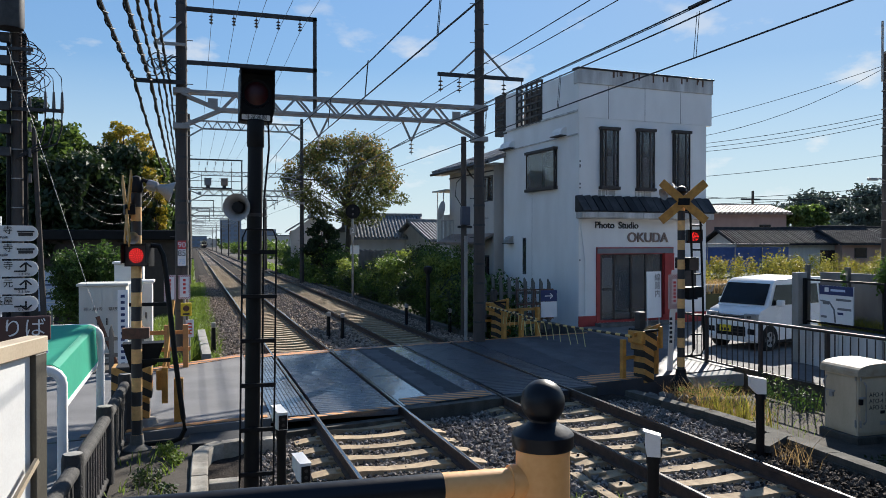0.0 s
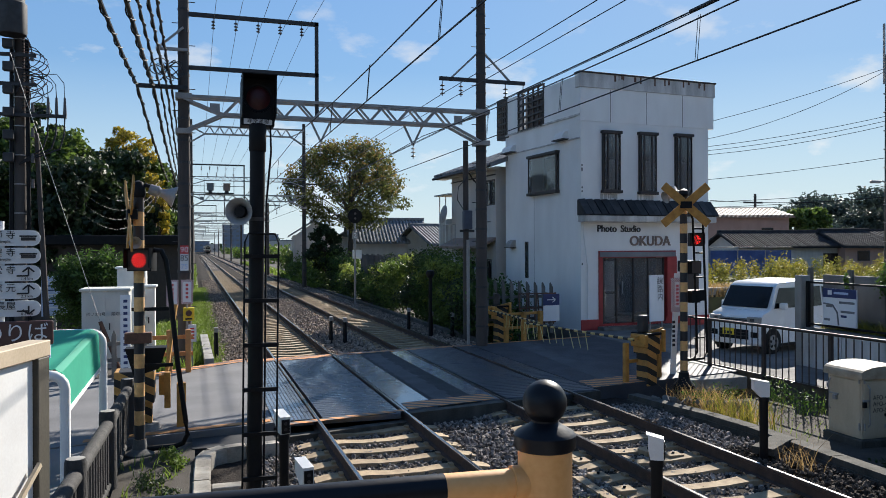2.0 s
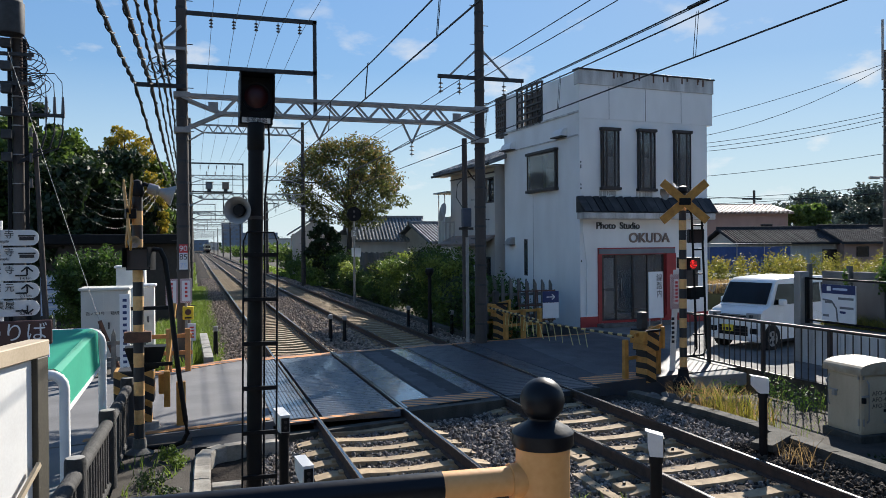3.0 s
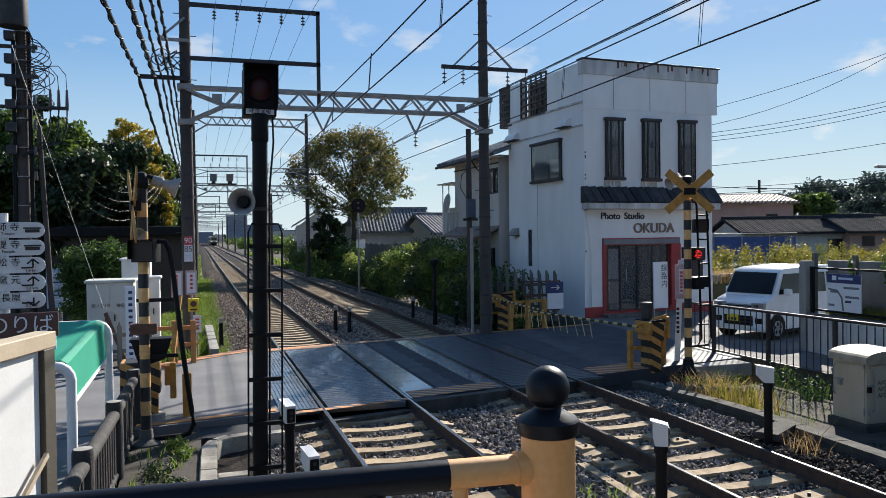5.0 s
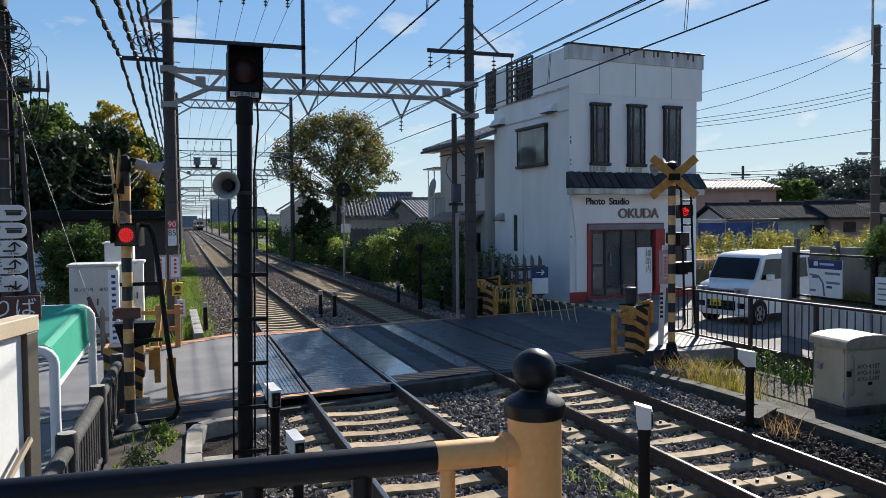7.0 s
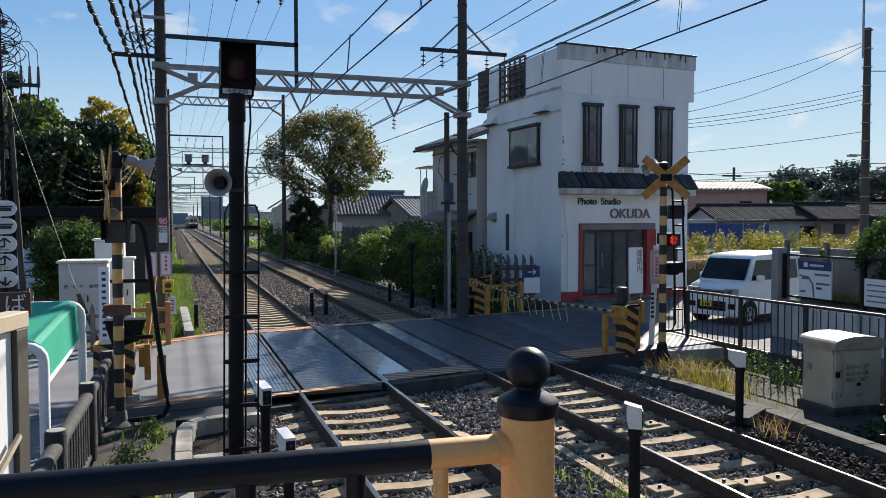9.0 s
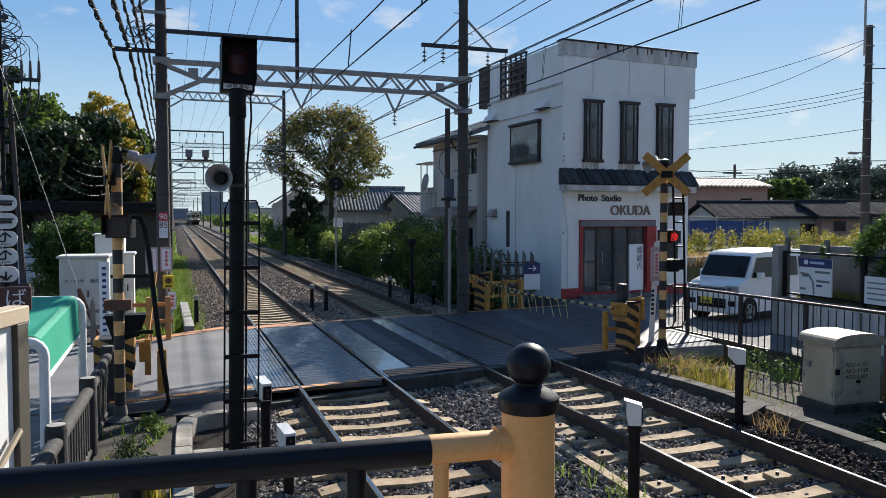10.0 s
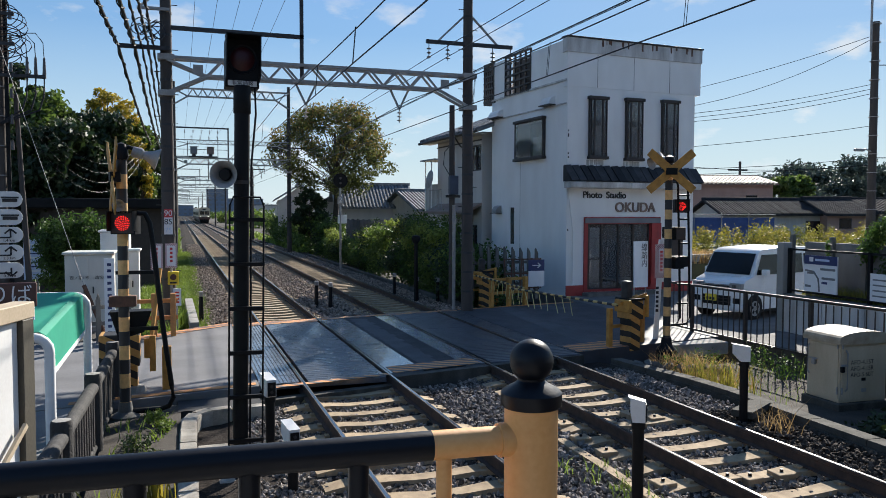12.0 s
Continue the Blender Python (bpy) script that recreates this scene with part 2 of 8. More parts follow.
M["lamp_dark"] = mat("dark_lamp_front", (0.030, 0.010, 0.011), (0.020, 0.008, 0.008), 8, 60, 0.35, bump=0.02)
M["blue_tarp"] = mat("blue_tarpaulin", (0.04, 0.09, 0.27), (0.03, 0.06, 0.19), 2.5, 40, 0.6, bump=0.5)
M["navy"] = mat("navy_print", (0.03, 0.045, 0.15), (0.025, 0.035, 0.11), 5, 60, 0.5, bump=0)
M["print_black"] = mat("black_print", (0.02, 0.02, 0.022), (0.015, 0.015, 0.016), 5, 60, 0.6, bump=0)
M["print_white"] = mat("white_print", (0.80, 0.80, 0.80), (0.74, 0.74, 0.74), 5, 60, 0.6, bump=0)
M["print_red"] = mat("red_print", (0.62, 0.05, 0.05), (0.5, 0.04, 0.04), 5, 60, 0.6, bump=0)
M["pale_blue"] = mat("pale_blue_print", (0.55, 0.63, 0.78), (0.48, 0.56, 0.72), 5, 60, 0.6, bump=0)
M["yellow_sign"] = mat("bright_yellow_sign", (0.80, 0.60, 0.03), (0.72, 0.53, 0.03), 5, 60, 0.55, bump=0)
M["bands"] = striped("yellow_black_bands", (0.76, 0.44, 0.17), (0.018, 0.018, 0.02), 0.20, 0)
M["slants"] = striped("yellow_black_slants", (0.62, 0.33, 0.09), (0.014, 0.014, 0.015), 0.12, 27)
M["road_slants"] = striped("road_slants", (0.82, 0.33, 0.10), (0.10, 0.085, 0.075), 0.13, 35, 0, 1)
M["red_slants"] = striped("red_white_slants", (0.78, 0.77, 0.76), (0.30, 0.07, 0.08), 0.025, 45)
M["deck_dark"] = mat("deck_rubber_dark", (0.036, 0.042, 0.054), (0.020, 0.024, 0.031), 9, 120, 0.36, bump=0.02, vary=0.15, spec=0.5, coat=0.2)
M["asphalt_blue"] = mat("asphalt_dark_fresh", (0.058, 0.062, 0.072), (0.036, 0.039, 0.046), 1.6, 170, 0.62, bump=0.3, spec=0.35)
M["kerb"] = mat("worn_kerb", (0.44, 0.40, 0.34), (0.20, 0.18, 0.15), 5, 70, 0.9, bump=0.5, vary=0.12)
M["white_grey"] = mat("off_white_steel", (0.62, 0.62, 0.56), (0.50, 0.50, 0.45), 3, 60, 0.55, bump=0.05, streak=0.3)
M["concrete_grey"] = mat("grey_panel_concrete", (0.20, 0.20, 0.20), (0.11, 0.11, 0.11), 2.2, 60, 0.9, bump=0.3, streak=0.3)
M["asphalt_mid"] = mat("asphalt_worn", (0.18, 0.178, 0.18), (0.115, 0.114, 0.117), 1.1, 170, 0.82, bump=0.35)
M["roof_tile_dark"] = mat("dark_glazed_tile", (0.05, 0.052, 0.057), (0.025, 0.026, 0.03), 2.5, 50, 0.85, vary=0.3, spec=0.1, bump=0.15)
# leaves of the far hill, greyed in colour to paint distance haze
M["leaf_hill"] = leafy("haze_tinted_leaves", (0.085, 0.115, 0.085), (0.05, 0.07, 0.06), 0.2)
M["switch_blue"] = mat("blue_grey_box", (0.06, 0.075, 0.11), (0.04, 0.05, 0.075), 5, 60, 0.5)
M["cream_lid"] = mat("dirty_cream_lid", (0.44, 0.37, 0.27), (0.27, 0.20, 0.13), 7, 60, 0.6, bump=0.06)
M["olive_frame"] = mat("olive_brown_frame", (0.075, 0.066, 0.046), (0.045, 0.038, 0.027), 6, 60, 0.6)
# for the added unseen wall that the studio's panes mirror
M["dark_backdrop"] = mat("plain_dark_backdrop", (0.055, 0.052, 0.045), (0.03, 0.03, 0.026), 0.5, 8, 0.9, bump=0.3, streak=0.2)
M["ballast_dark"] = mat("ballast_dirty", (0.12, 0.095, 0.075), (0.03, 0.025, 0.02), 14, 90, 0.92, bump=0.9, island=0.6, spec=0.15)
# paler copy of the ballast: sunlight down the line put into the colour
M["ballast_far"] = mat("ballast_painted_sunlight", (0.42, 0.34, 0.275), (0.13, 0.105, 0.085), 14, 90, 0.9, bump=0.9, island=0.55, spec=0.2)
M["strap"] = mat("strap_yellow", (0.62, 0.56, 0.24), (0.5, 0.43, 0.18), 8, 60, 0.6, bump=0.02)
M["canopy_board"] = mat("weathered_canopy_board", (0.045, 0.042, 0.042), (0.014, 0.013, 0.013), 3.5, 40, 0.55, bump=0.2, vary=0.6, spec=0.35)
M["grassy"] = mat("grassy_ground", (0.14, 0.17, 0.04), (0.08, 0.095, 0.03), 2.0, 40, 0.95, bump=0.9)


# ---- mesh helpers ----
def box(bm, x0, x1, y0, y1, z0, z1, m=None, bevel=0.0):
    r = bmesh.ops.create_cube(bm, size=1)
    mm = Matrix.LocRotScale(((x0 + x1) / 2, (y0 + y1) / 2, (z0 + z1) / 2), None, (abs(x1 - x0), abs(y1 - y0), abs(z1 - z0)))
    bmesh.ops.transform(bm, matrix=(m @ mm) if m else mm, verts=r["verts"])
    if bevel:
        vs = set(r["verts"])
        bmesh.ops.bevel(bm, geom=[e for e in bm.edges if e.verts[0] in vs and e.verts[1] in vs], offset=bevel, segments=2, affect="EDGES", profile=0.5)
    return bm


def rod(bm, p, q, r0, r1=None, n=10):
    """A round bar from p to q, closed at both ends."""
    p, q = Vector(p), Vector(q)
    d = q - p
    r = bmesh.ops.create_cone(bm, cap_ends=True, segments=n, radius1=r0, radius2=r0 if r1 is None else r1, depth=d.length)
    mm = Matrix.Translation((p + q) / 2) @ d.to_track_quat("Z", "Y").to_matrix().to_4x4()
    bmesh.ops.transform(bm, matrix=mm, verts=r["verts"])
    return bm


def bar(bm, p, q, w, h, up=(0, 0, 1)):
    """A rectangular bar from p to q: w across, h along up."""
    p, q = Vector(p), Vector(q)
    d = (q - p).normalized()
    s = d.cross(Vector(up)).normalized()
    u = s.cross(d).normalized()
    vs = [bm.verts.new(e + s * (a * w / 2) + u * (b * h / 2)) for e in (p, q) for a, b in ((-1, -1), (1, -1), (1, 1), (-1, 1))]
    for f in ((3, 2, 1, 0), (4, 5, 6, 7), (0, 1, 5, 4), (1, 2, 6, 5), (2, 3, 7, 6), (3, 0, 4, 7)):
        bm.faces.new([vs[i] for i in f])
    return bm


def tube(bm, pts, r, n=8, close=True):
    """A round tube along a bent line."""
    pts = [Vector(p) for p in pts]
    rings, last = [], None
    for i, p in enumerate(pts):
        d = (pts[min(i + 1, len(pts) - 1)] - pts[max(i - 1, 0)]).normalized()
        s = d.cross(Vector((0, 0, 1)))
        if s.length < 0.05:
            s = last if last is not None else Vector((1, 0, 0))
            s = s - d * s.dot(d)
        s.normalize()
        last, u = s, s.cross(d)
        rr = r[i] if isinstance(r, (list, tuple)) else r
        rings.append([bm.verts.new(p + rr * (math.cos(a) * s + math.sin(a) * u)) for a in (2 * math.pi * k / n for k in range(n))])
    for a, b in zip(rings, rings[1:]):
        for k in range(n):
            bm.faces.new((a[k], b[k], b[(k + 1) % n], a[(k + 1) % n]))
    if close and n > 2:
        bm.faces.new(rings[0])
        bm.faces.new(rings[-1][::-1])
    return bm


def lathe(bm, profile, centre=(0, 0, 0), n=24, m=None):
    """A turned body from (radius, height) pairs."""
    c, rings, made = Vector(centre), [], []
    for r, z in profile:
        if r < 1e-5:
            rings.append([bm.verts.new(c + Vector((0, 0, z)))])
        else:
            rings.append([bm.verts.new(c + Vector((r * math.cos(a), r * math.sin(a), z))) for a in (2 * math.pi * k / n for k in range(n))])
        made += rings[-1]
    for a, b in zip(rings, rings[1:]):
        for k in range(n):
            p, q = (k + 1) % n, k
            if len(a) == 1 and len(b) > 1:
                bm.faces.new((a[0], b[p], b[q]))
            elif len(b) == 1 and len(a) > 1:
                bm.faces.new((a[q], a[p], b[0]))
            elif len(a) > 1:
                bm.faces.new((a[q], a[p], b[p], b[q]))
    if m:
        bmesh.ops.transform(bm, matrix=m, verts=made)
    return bm


def prism(bm, outline, depth, m=None):
    """A flat plate: an outline in x and z, given thickness along y."""
    a = [bm.verts.new((x, 0, z)) for x, z in outline]
    b = [bm.verts.new((x, depth, z)) for x, z in outline]
    bm.faces.new(a)
    bm.faces.new(b[::-1])
    for i in range(len(a)):
        j = (i + 1) % len(a)
        bm.faces.new((a[j], a[i], b[i], b[j]))
    if m:
        bmesh.ops.transform(bm, matrix=m, verts=a + b)
    return bm


def mesh_of(name, bm, material, smooth=False):
    bmesh.ops.recalc_face_normals(bm, faces=bm.faces)
    me = bpy.data.meshes.new(name)
    bm.to_mesh(me)
    bm.free()
    if smooth:
        me.shade_smooth()
        me.set_sharp_from_angle(angle=radians(40))
    me.materials.append(M[material] if isinstance(material, str) else material)
    return me


def part(name, bm, material, parent, label="", smooth=False, m=None):
    ob = new(name, mesh_of(name, bm, material, smooth))
    ob.parent = parent
    if m:
        ob.matrix_basis = m
    return tagged(ob, label)


def single(name, bm, material, label, category, group="", kind="", smooth=False, m=None):
    ob = new(name, mesh_of(name, bm, material, smooth))
    if m:
        ob.matrix_basis = m
    return tagged(ob, label, category, group, kind)


def thing(name, m, label, category, group="", kind=""):
    ob = new(name)
    ob.empty_display_size = 0.2
    ob.matrix_basis = m
    return tagged(ob, label, category, group, kind)


def B():
    return bmesh.new()


def words(name, text, size, material, parent, m, depth=0.004, align="CENTER", bold=0.0):
    """Raised lettering in the built-in face, made into a mesh; it lies in x and z, read from -y."""
    cu = bpy.data.curves.new(name, "FONT")
    cu.body, cu.size, cu.extrude, cu.align_x, cu.align_y = text, size, depth / 2, align, "CENTER"
    cu.offset = bold
    tmp = new(name, cu)
    me = bpy.data.meshes.new_from_object(tmp)
    bpy.data.objects.remove(tmp)
    bpy.data.curves.remove(cu)
    me.transform(Matrix.Rotation(radians(90), 4, "X"))
    me.materials.clear()
    me.materials.append(M[material])
    ob = new(name, me)
    ob.parent = parent
    ob.matrix_basis = m
    return ob


# ---- ground, tracks and crossing ----
GAUGE = 0.7525
TRACKS = (0.0, 3.49)


def near_edge(x):
    return 12.7 + 0.2 * x


def far_edge(x):
    return 20.08 + 0.17 * x


def ground():
    bm = B()
    xs = [-3000, -400, -60, -12, -6, -2.9, -2.2, 5.6, 6.5, 8.3, 12, 60, 400, 3000]
    ys = [-400, -30, -5, 0, 6, 12, 21, 40, 80, 200, 700, 4000]
    grid = [[bm.verts.new((x, y, -0.46)) for x in xs] for y in ys]
    for a, b in zip(grid, grid[1:]):
        for i in range(len(xs) - 1):
            bm.faces.new((a[i], a[i + 1], b[i + 1], b[i]))
    single("ground", bm, "soil", "dark trodden soil with dry weeds reaching to the horizon", "ground", kind="structure")
    # ballast bed: a flat-topped mound along both tracks
    bm = B()
    prof = [(-3.0, -0.45), (-1.95, -0.255), (-1.3, -0.25), (1.7, -0.24), (4.8, -0.25), (5.4, -0.255), (6.3, -0.45)]
    ys = [-30, 3, 6, 9, 12, 20, 30, 60, 120, 300, 900]
    grid = [[bm.verts.new((x, y, z)) for x, z in prof] for y in ys]
    for a, b in zip(grid, grid[1:]):
        for i in range(len(prof) - 1):
            bm.faces.new((a[i], a[i + 1], b[i + 1], b[i]))
    single("ballast_bed", bm, "ballast_bed", "crushed stone ballast bed, coloured dark for the shade between stones", "ballast", kind="structure")


def stones(name, areas, size, per_m2, seed, material, label):
    """Loose broken stones, thickly strewn: one mesh."""
    rng = np.random.default_rng(seed)
    base = np.array([(-1, 0, 0), (1, 0, 0), (0, -1, 0), (0, 1, 0), (0, 0, -1), (0, 0, 1), (.6, .6, .5), (-.6, -.6, .5)], float)
    tri = np.array([(0, 7, 5), (0, 5, 3), (3, 5, 6), (6, 5, 1), (6, 1, 3), (1, 5, 2), (2, 5, 7), (7, 0, 2), (0, 3, 4), (3, 1, 4), (1, 2, 4), (2, 0, 4)])
    vs, fs = [], []
    for x0, x1, y0, y1, z in areas:
        n = int(abs(x1 - x0) * (y1 - y0) * per_m2)
        c = np.stack([rng.uniform(x0, x1, n), rng.uniform(y0, y1, n), z + rng.normal(0, 0.012, n)], 1)
        s = size * rng.uniform(0.55, 1.25, (n, 1, 1)) * rng.uniform(0.6, 1.15, (n, 1, 3))
        v = base[None] * s * rng.uniform(0.75, 1.2, (n, 8, 1))
        q = rng.normal(size=(n, 4))
        q /= np.linalg.norm(q, axis=1)[:, None]
        w, x, y, zz = q.T
        rot = np.stack([1 - 2 * (y * y + zz * zz), 2 * (x * y - w * zz), 2 * (x * zz + w * y), 2 * (x * y + w * zz), 1 - 2 * (x * x + zz * zz), 2 * (y * zz - w * x),
                        2 * (x * zz - w * y), 2 * (y * zz + w * x), 1 - 2 * (x * x + y * y)], 1).reshape(n, 3, 3)
        v = np.einsum("nij,nkj->nki", rot, v) + c[:, None]
        off = sum(len(a) for a in vs)
        vs.append(v.reshape(-1, 3))
        fs.append((tri[None] + (off + 8 * np.arange(n))[:, None, None]).reshape(-1, 3))
    me = bpy.data.meshes.new(name)
    me.from_pydata(np.concatenate(vs).tolist(), [], np.concatenate(fs).tolist())
    me.materials.append(M[material])
    tagged(new(name, me), label, "stones", kind="stuff")


RAIL = [(-0.0625, -0.174), (0.0625, -0.174), (0.0625, -0.162), (0.012, -0.148), (0.010, -0.055), (0.034, -0.042), (0.034, -0.012), (0.027, -0.002), (-0.027, -0.002),
        (-0.034, -0.012), (-0.034, -0.042), (-0.010, -0.055), (-0.012, -0.148), (-0.0625, -0.162)]


def sleeper_mesh():
    """A prestressed sleeper: thick under the rails, dipped in the middle, with sloping ends."""
    bm = B()
    xs = [-1.2, -0.98, -0.5, -0.2, 0.2, 0.5, 0.98, 1.2]
    zs = [-0.215, -0.178, -0.178, -0.2, -0.2, -0.178, -0.178, -0.215]
    ws = [0.12, 0.125, 0.115, 0.10, 0.10, 0.115, 0.125, 0.12]
    rows = [[bm.verts.new(v) for v in ((x, -w - 0.03, -0.34), (x, -w, z), (x, w, z), (x, w + 0.03, -0.34))] for x, z, w in zip(xs, zs, ws)]
    for a, b in zip(rows, rows[1:]):
        for i in range(3):
            bm.faces.new((a[i], b[i], b[i + 1], a[i + 1]))
    bm.faces.new(rows[0])
    bm.faces.new(rows[-1][::-1])
    for x in (-GAUGE, GAUGE):
        for s in (-1, 1):
            box(bm, x + s * 0.10 - 0.03, x + s * 0.10 + 0.03, -0.05, 0.05, -0.18, -0.145)
    return mesh_of("sleeper", bm, "sleeper")


def track(cx, first):
    t = thing("railway_track", pose(cx, 0, 0), "rusty steel rails with bright heads on worn concrete sleepers", "track", "the two tracks", "structure")
    for s in (-GAUGE, GAUGE):
        bm = B()
        ends = [[bm.verts.new((s + x, y, z)) for x, z in RAIL] for y in (-30, 5, 40, 200, 900)]
        for a, b in zip(ends, ends[1:]):
            for i in range(len(RAIL)):
                j = (i + 1) % len(RAIL)
                bm.faces.new((a[i], a[j], b[j], b[i]))
        rail = part("rail", bm, "rail_side", t)
        bm = B()
        box(bm, s - 0.017, s + 0.017, -30, 900, -0.006, 0.0)
        part("rail_head", bm, "rail_head", rail, "bright worn running surface")
    me = sleeper_mesh()
    ys = [first + 0.583 * k for k in range(-14, 160)]
    near = [y for y in ys if y < near_edge(cx) - 0.3 or y > far_edge(cx) + 0.15]
    for y in near:
        ob = new("sleeper", me)
        ob.parent = t
        ob.matrix_basis = pose(random.uniform(-0.015, 0.015), y, random.uniform(-0.008, 0.0), 0, 0, random.uniform(-0.6, 0.6))
    bm = B()
    for k in range(160, 560):
        bar(bm, (-1.2, first + 0.583 * k, -0.26), (1.2, first + 0.583 * k, -0.26), 0.24, 0.16)
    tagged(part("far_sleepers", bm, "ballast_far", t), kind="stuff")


def strip(bm, x0, x1, y0, y1, z, thick=0.12):
    """A slab between two cross lines y0(x) and y1(x)."""
    vs = [bm.verts.new((x, f(x), zz)) for zz in (z - thick, z) for x, f in ((x0, y0), (x1, y0), (x1, y1), (x0, y1))]
    for f in ((3, 2, 1, 0), (4, 5, 6, 7), (0, 1, 5, 4), (1, 2, 6, 5), (2, 3, 7, 6), (3, 0, 4, 7)):
        bm.faces.new([vs[i] for i in f])
    return bm


def ribbed(x0, x1, ya, yb, z, pitch=0.15):
    """One rubber deck panel with cross ribs."""
    bm = B()
    n = max(2, int((yb - ya) / pitch))
    rows = []
    for k in range(n + 1):
        y = ya + (yb - ya) * k / n
        for dy, dz in ((0.0, -0.014), (0.16, 0.0), (0.88, 0.0)):
            if k < n or dy == 0.0:
                rows.append([bm.verts.new((x, y + dy * pitch + 0.0, z + dz)) for x in (x0, x1)])
    for a, b in zip(rows, rows[1:]):
        bm.faces.new((a[0], a[1], b[1], b[0]))
    lo = [bm.verts.new((x, y, z - 0.10)) for y in (ya, yb) for x in (x0, x1)]
    bm.faces.new((rows[0][0], lo[0], lo[1], rows[0][1]))
    bm.faces.new((rows[-1][0], rows[-1][1], lo[3], lo[2]))
    bm.faces.new([r[0] for r in rows] + [lo[2], lo[0]])
    bm.faces.new([r[1] for r in rows][::-1] + [lo[1], lo[3]])
    return bm


def long_ribbed(x0, x1, ya, yb, z, pitch=0.062):
    """One deck panel whose ribs run along the rails."""
    n = int((x1 - x0) / pitch)
    top = []
    for k in range(n):
        a, w = x0 + (x1 - x0) * k / n, (x1 - x0) / n
        top += [(a, z - 0.014), (a + 0.18 * w, z), (a + 0.82 * w, z)]
    top.append((x1, z - 0.014))
    return prism(B(), [(x0, z - 0.1), *top, (x1, z - 0.1)], yb - ya, Matrix.Translation((0, ya, 0)))


def crossing():
    t = thing("level_crossing_deck", pose(0, 0, 0), "dark ribbed rubber panels and asphalt between the rails of the level crossing", "crossing deck", kind="structure")
    for cx in TRACKS:
        for x0, x1 in ((cx - 0.66, cx + 0.66), (cx - 1.45, cx - 0.80), (cx + 0.80, cx + 1.32)):
            if cx == 0 and x0 > 0.7 or cx > 0 and x1 < cx - 0.7:
                continue
            ya, yb = (12.68 if cx == 0 else near_edge((x0 + x1) / 2) - 0.12), far_edge((x0 + x1) / 2)
            n = 12
            for k in range(n):
                if x1 < -0.7:
                    part("deck_panel", long_ribbed(x0, x1, ya + (yb - ya) * k / n + 0.006, ya + (yb - ya) * (k + 1) / n - 0.006, random.uniform(-0.010, -0.006)), "deck", t)
                    continue
                part("deck_panel", ribbed(x0, x1, ya + (yb - ya) * k / n + 0.006, ya + (yb - ya) * (k + 1) / n - 0.006, random.uniform(-0.012, -0.006)), "deck" if cx == 0 else "deck_dark", t)
    for x0, x1, m in ((0.80, 1.42, "deck_light"), (2.30, 2.69, "deck_light")):
        for k in range(5):
            a, b = k / 5 + 0.001, (k + 1) / 5 - 0.001
            f = lambda x, u=a: near_edge(x) + (far_edge(x) - near_edge(x)) * u
            g = lambda x, u=b: near_edge(x) + (far_edge(x) - near_edge(x)) * u
            part("deck_slab", strip(B(), x0, x1, f, g, -0.008), m, t, "smooth pale deck slab")
    part("asphalt_infill", strip(B(), 1.425, 2.295, near_edge, far_edge, -0.012), "asphalt_black", t, "patched black asphalt")
    # dark patch with ragged edge
    bm = B()
    n = 26
    for k in range(n):
        y0, y1 = 13.4 + 6.4 * k / n, 13.4 + 6.4 * (k + 1) / n
        w0, w1 = 1.52 + 0.03 * math.sin(3.1 * k), 1.93 + 0.04 * math.sin(2.3 * k + 1)
        box(bm, w0, w1, y0, y1, -0.05, -0.0085)
    part("asphalt_patch", bm, "asphalt", t)
    part("gutter_slab", strip(B(), -1.5, 0.75, lambda x: near_edge(x) - 0.32, lambda x: near_edge(x) - 0.125, -0.14, 0.25), "concrete_dark_brown", t)
    part("wooden_kerb", strip(B(), 0.80, 4.9, lambda x: near_edge(x) - 0.2, lambda x: near_edge(x) - 0.01, -0.03, 0.25), "concrete_dark_brown", t)


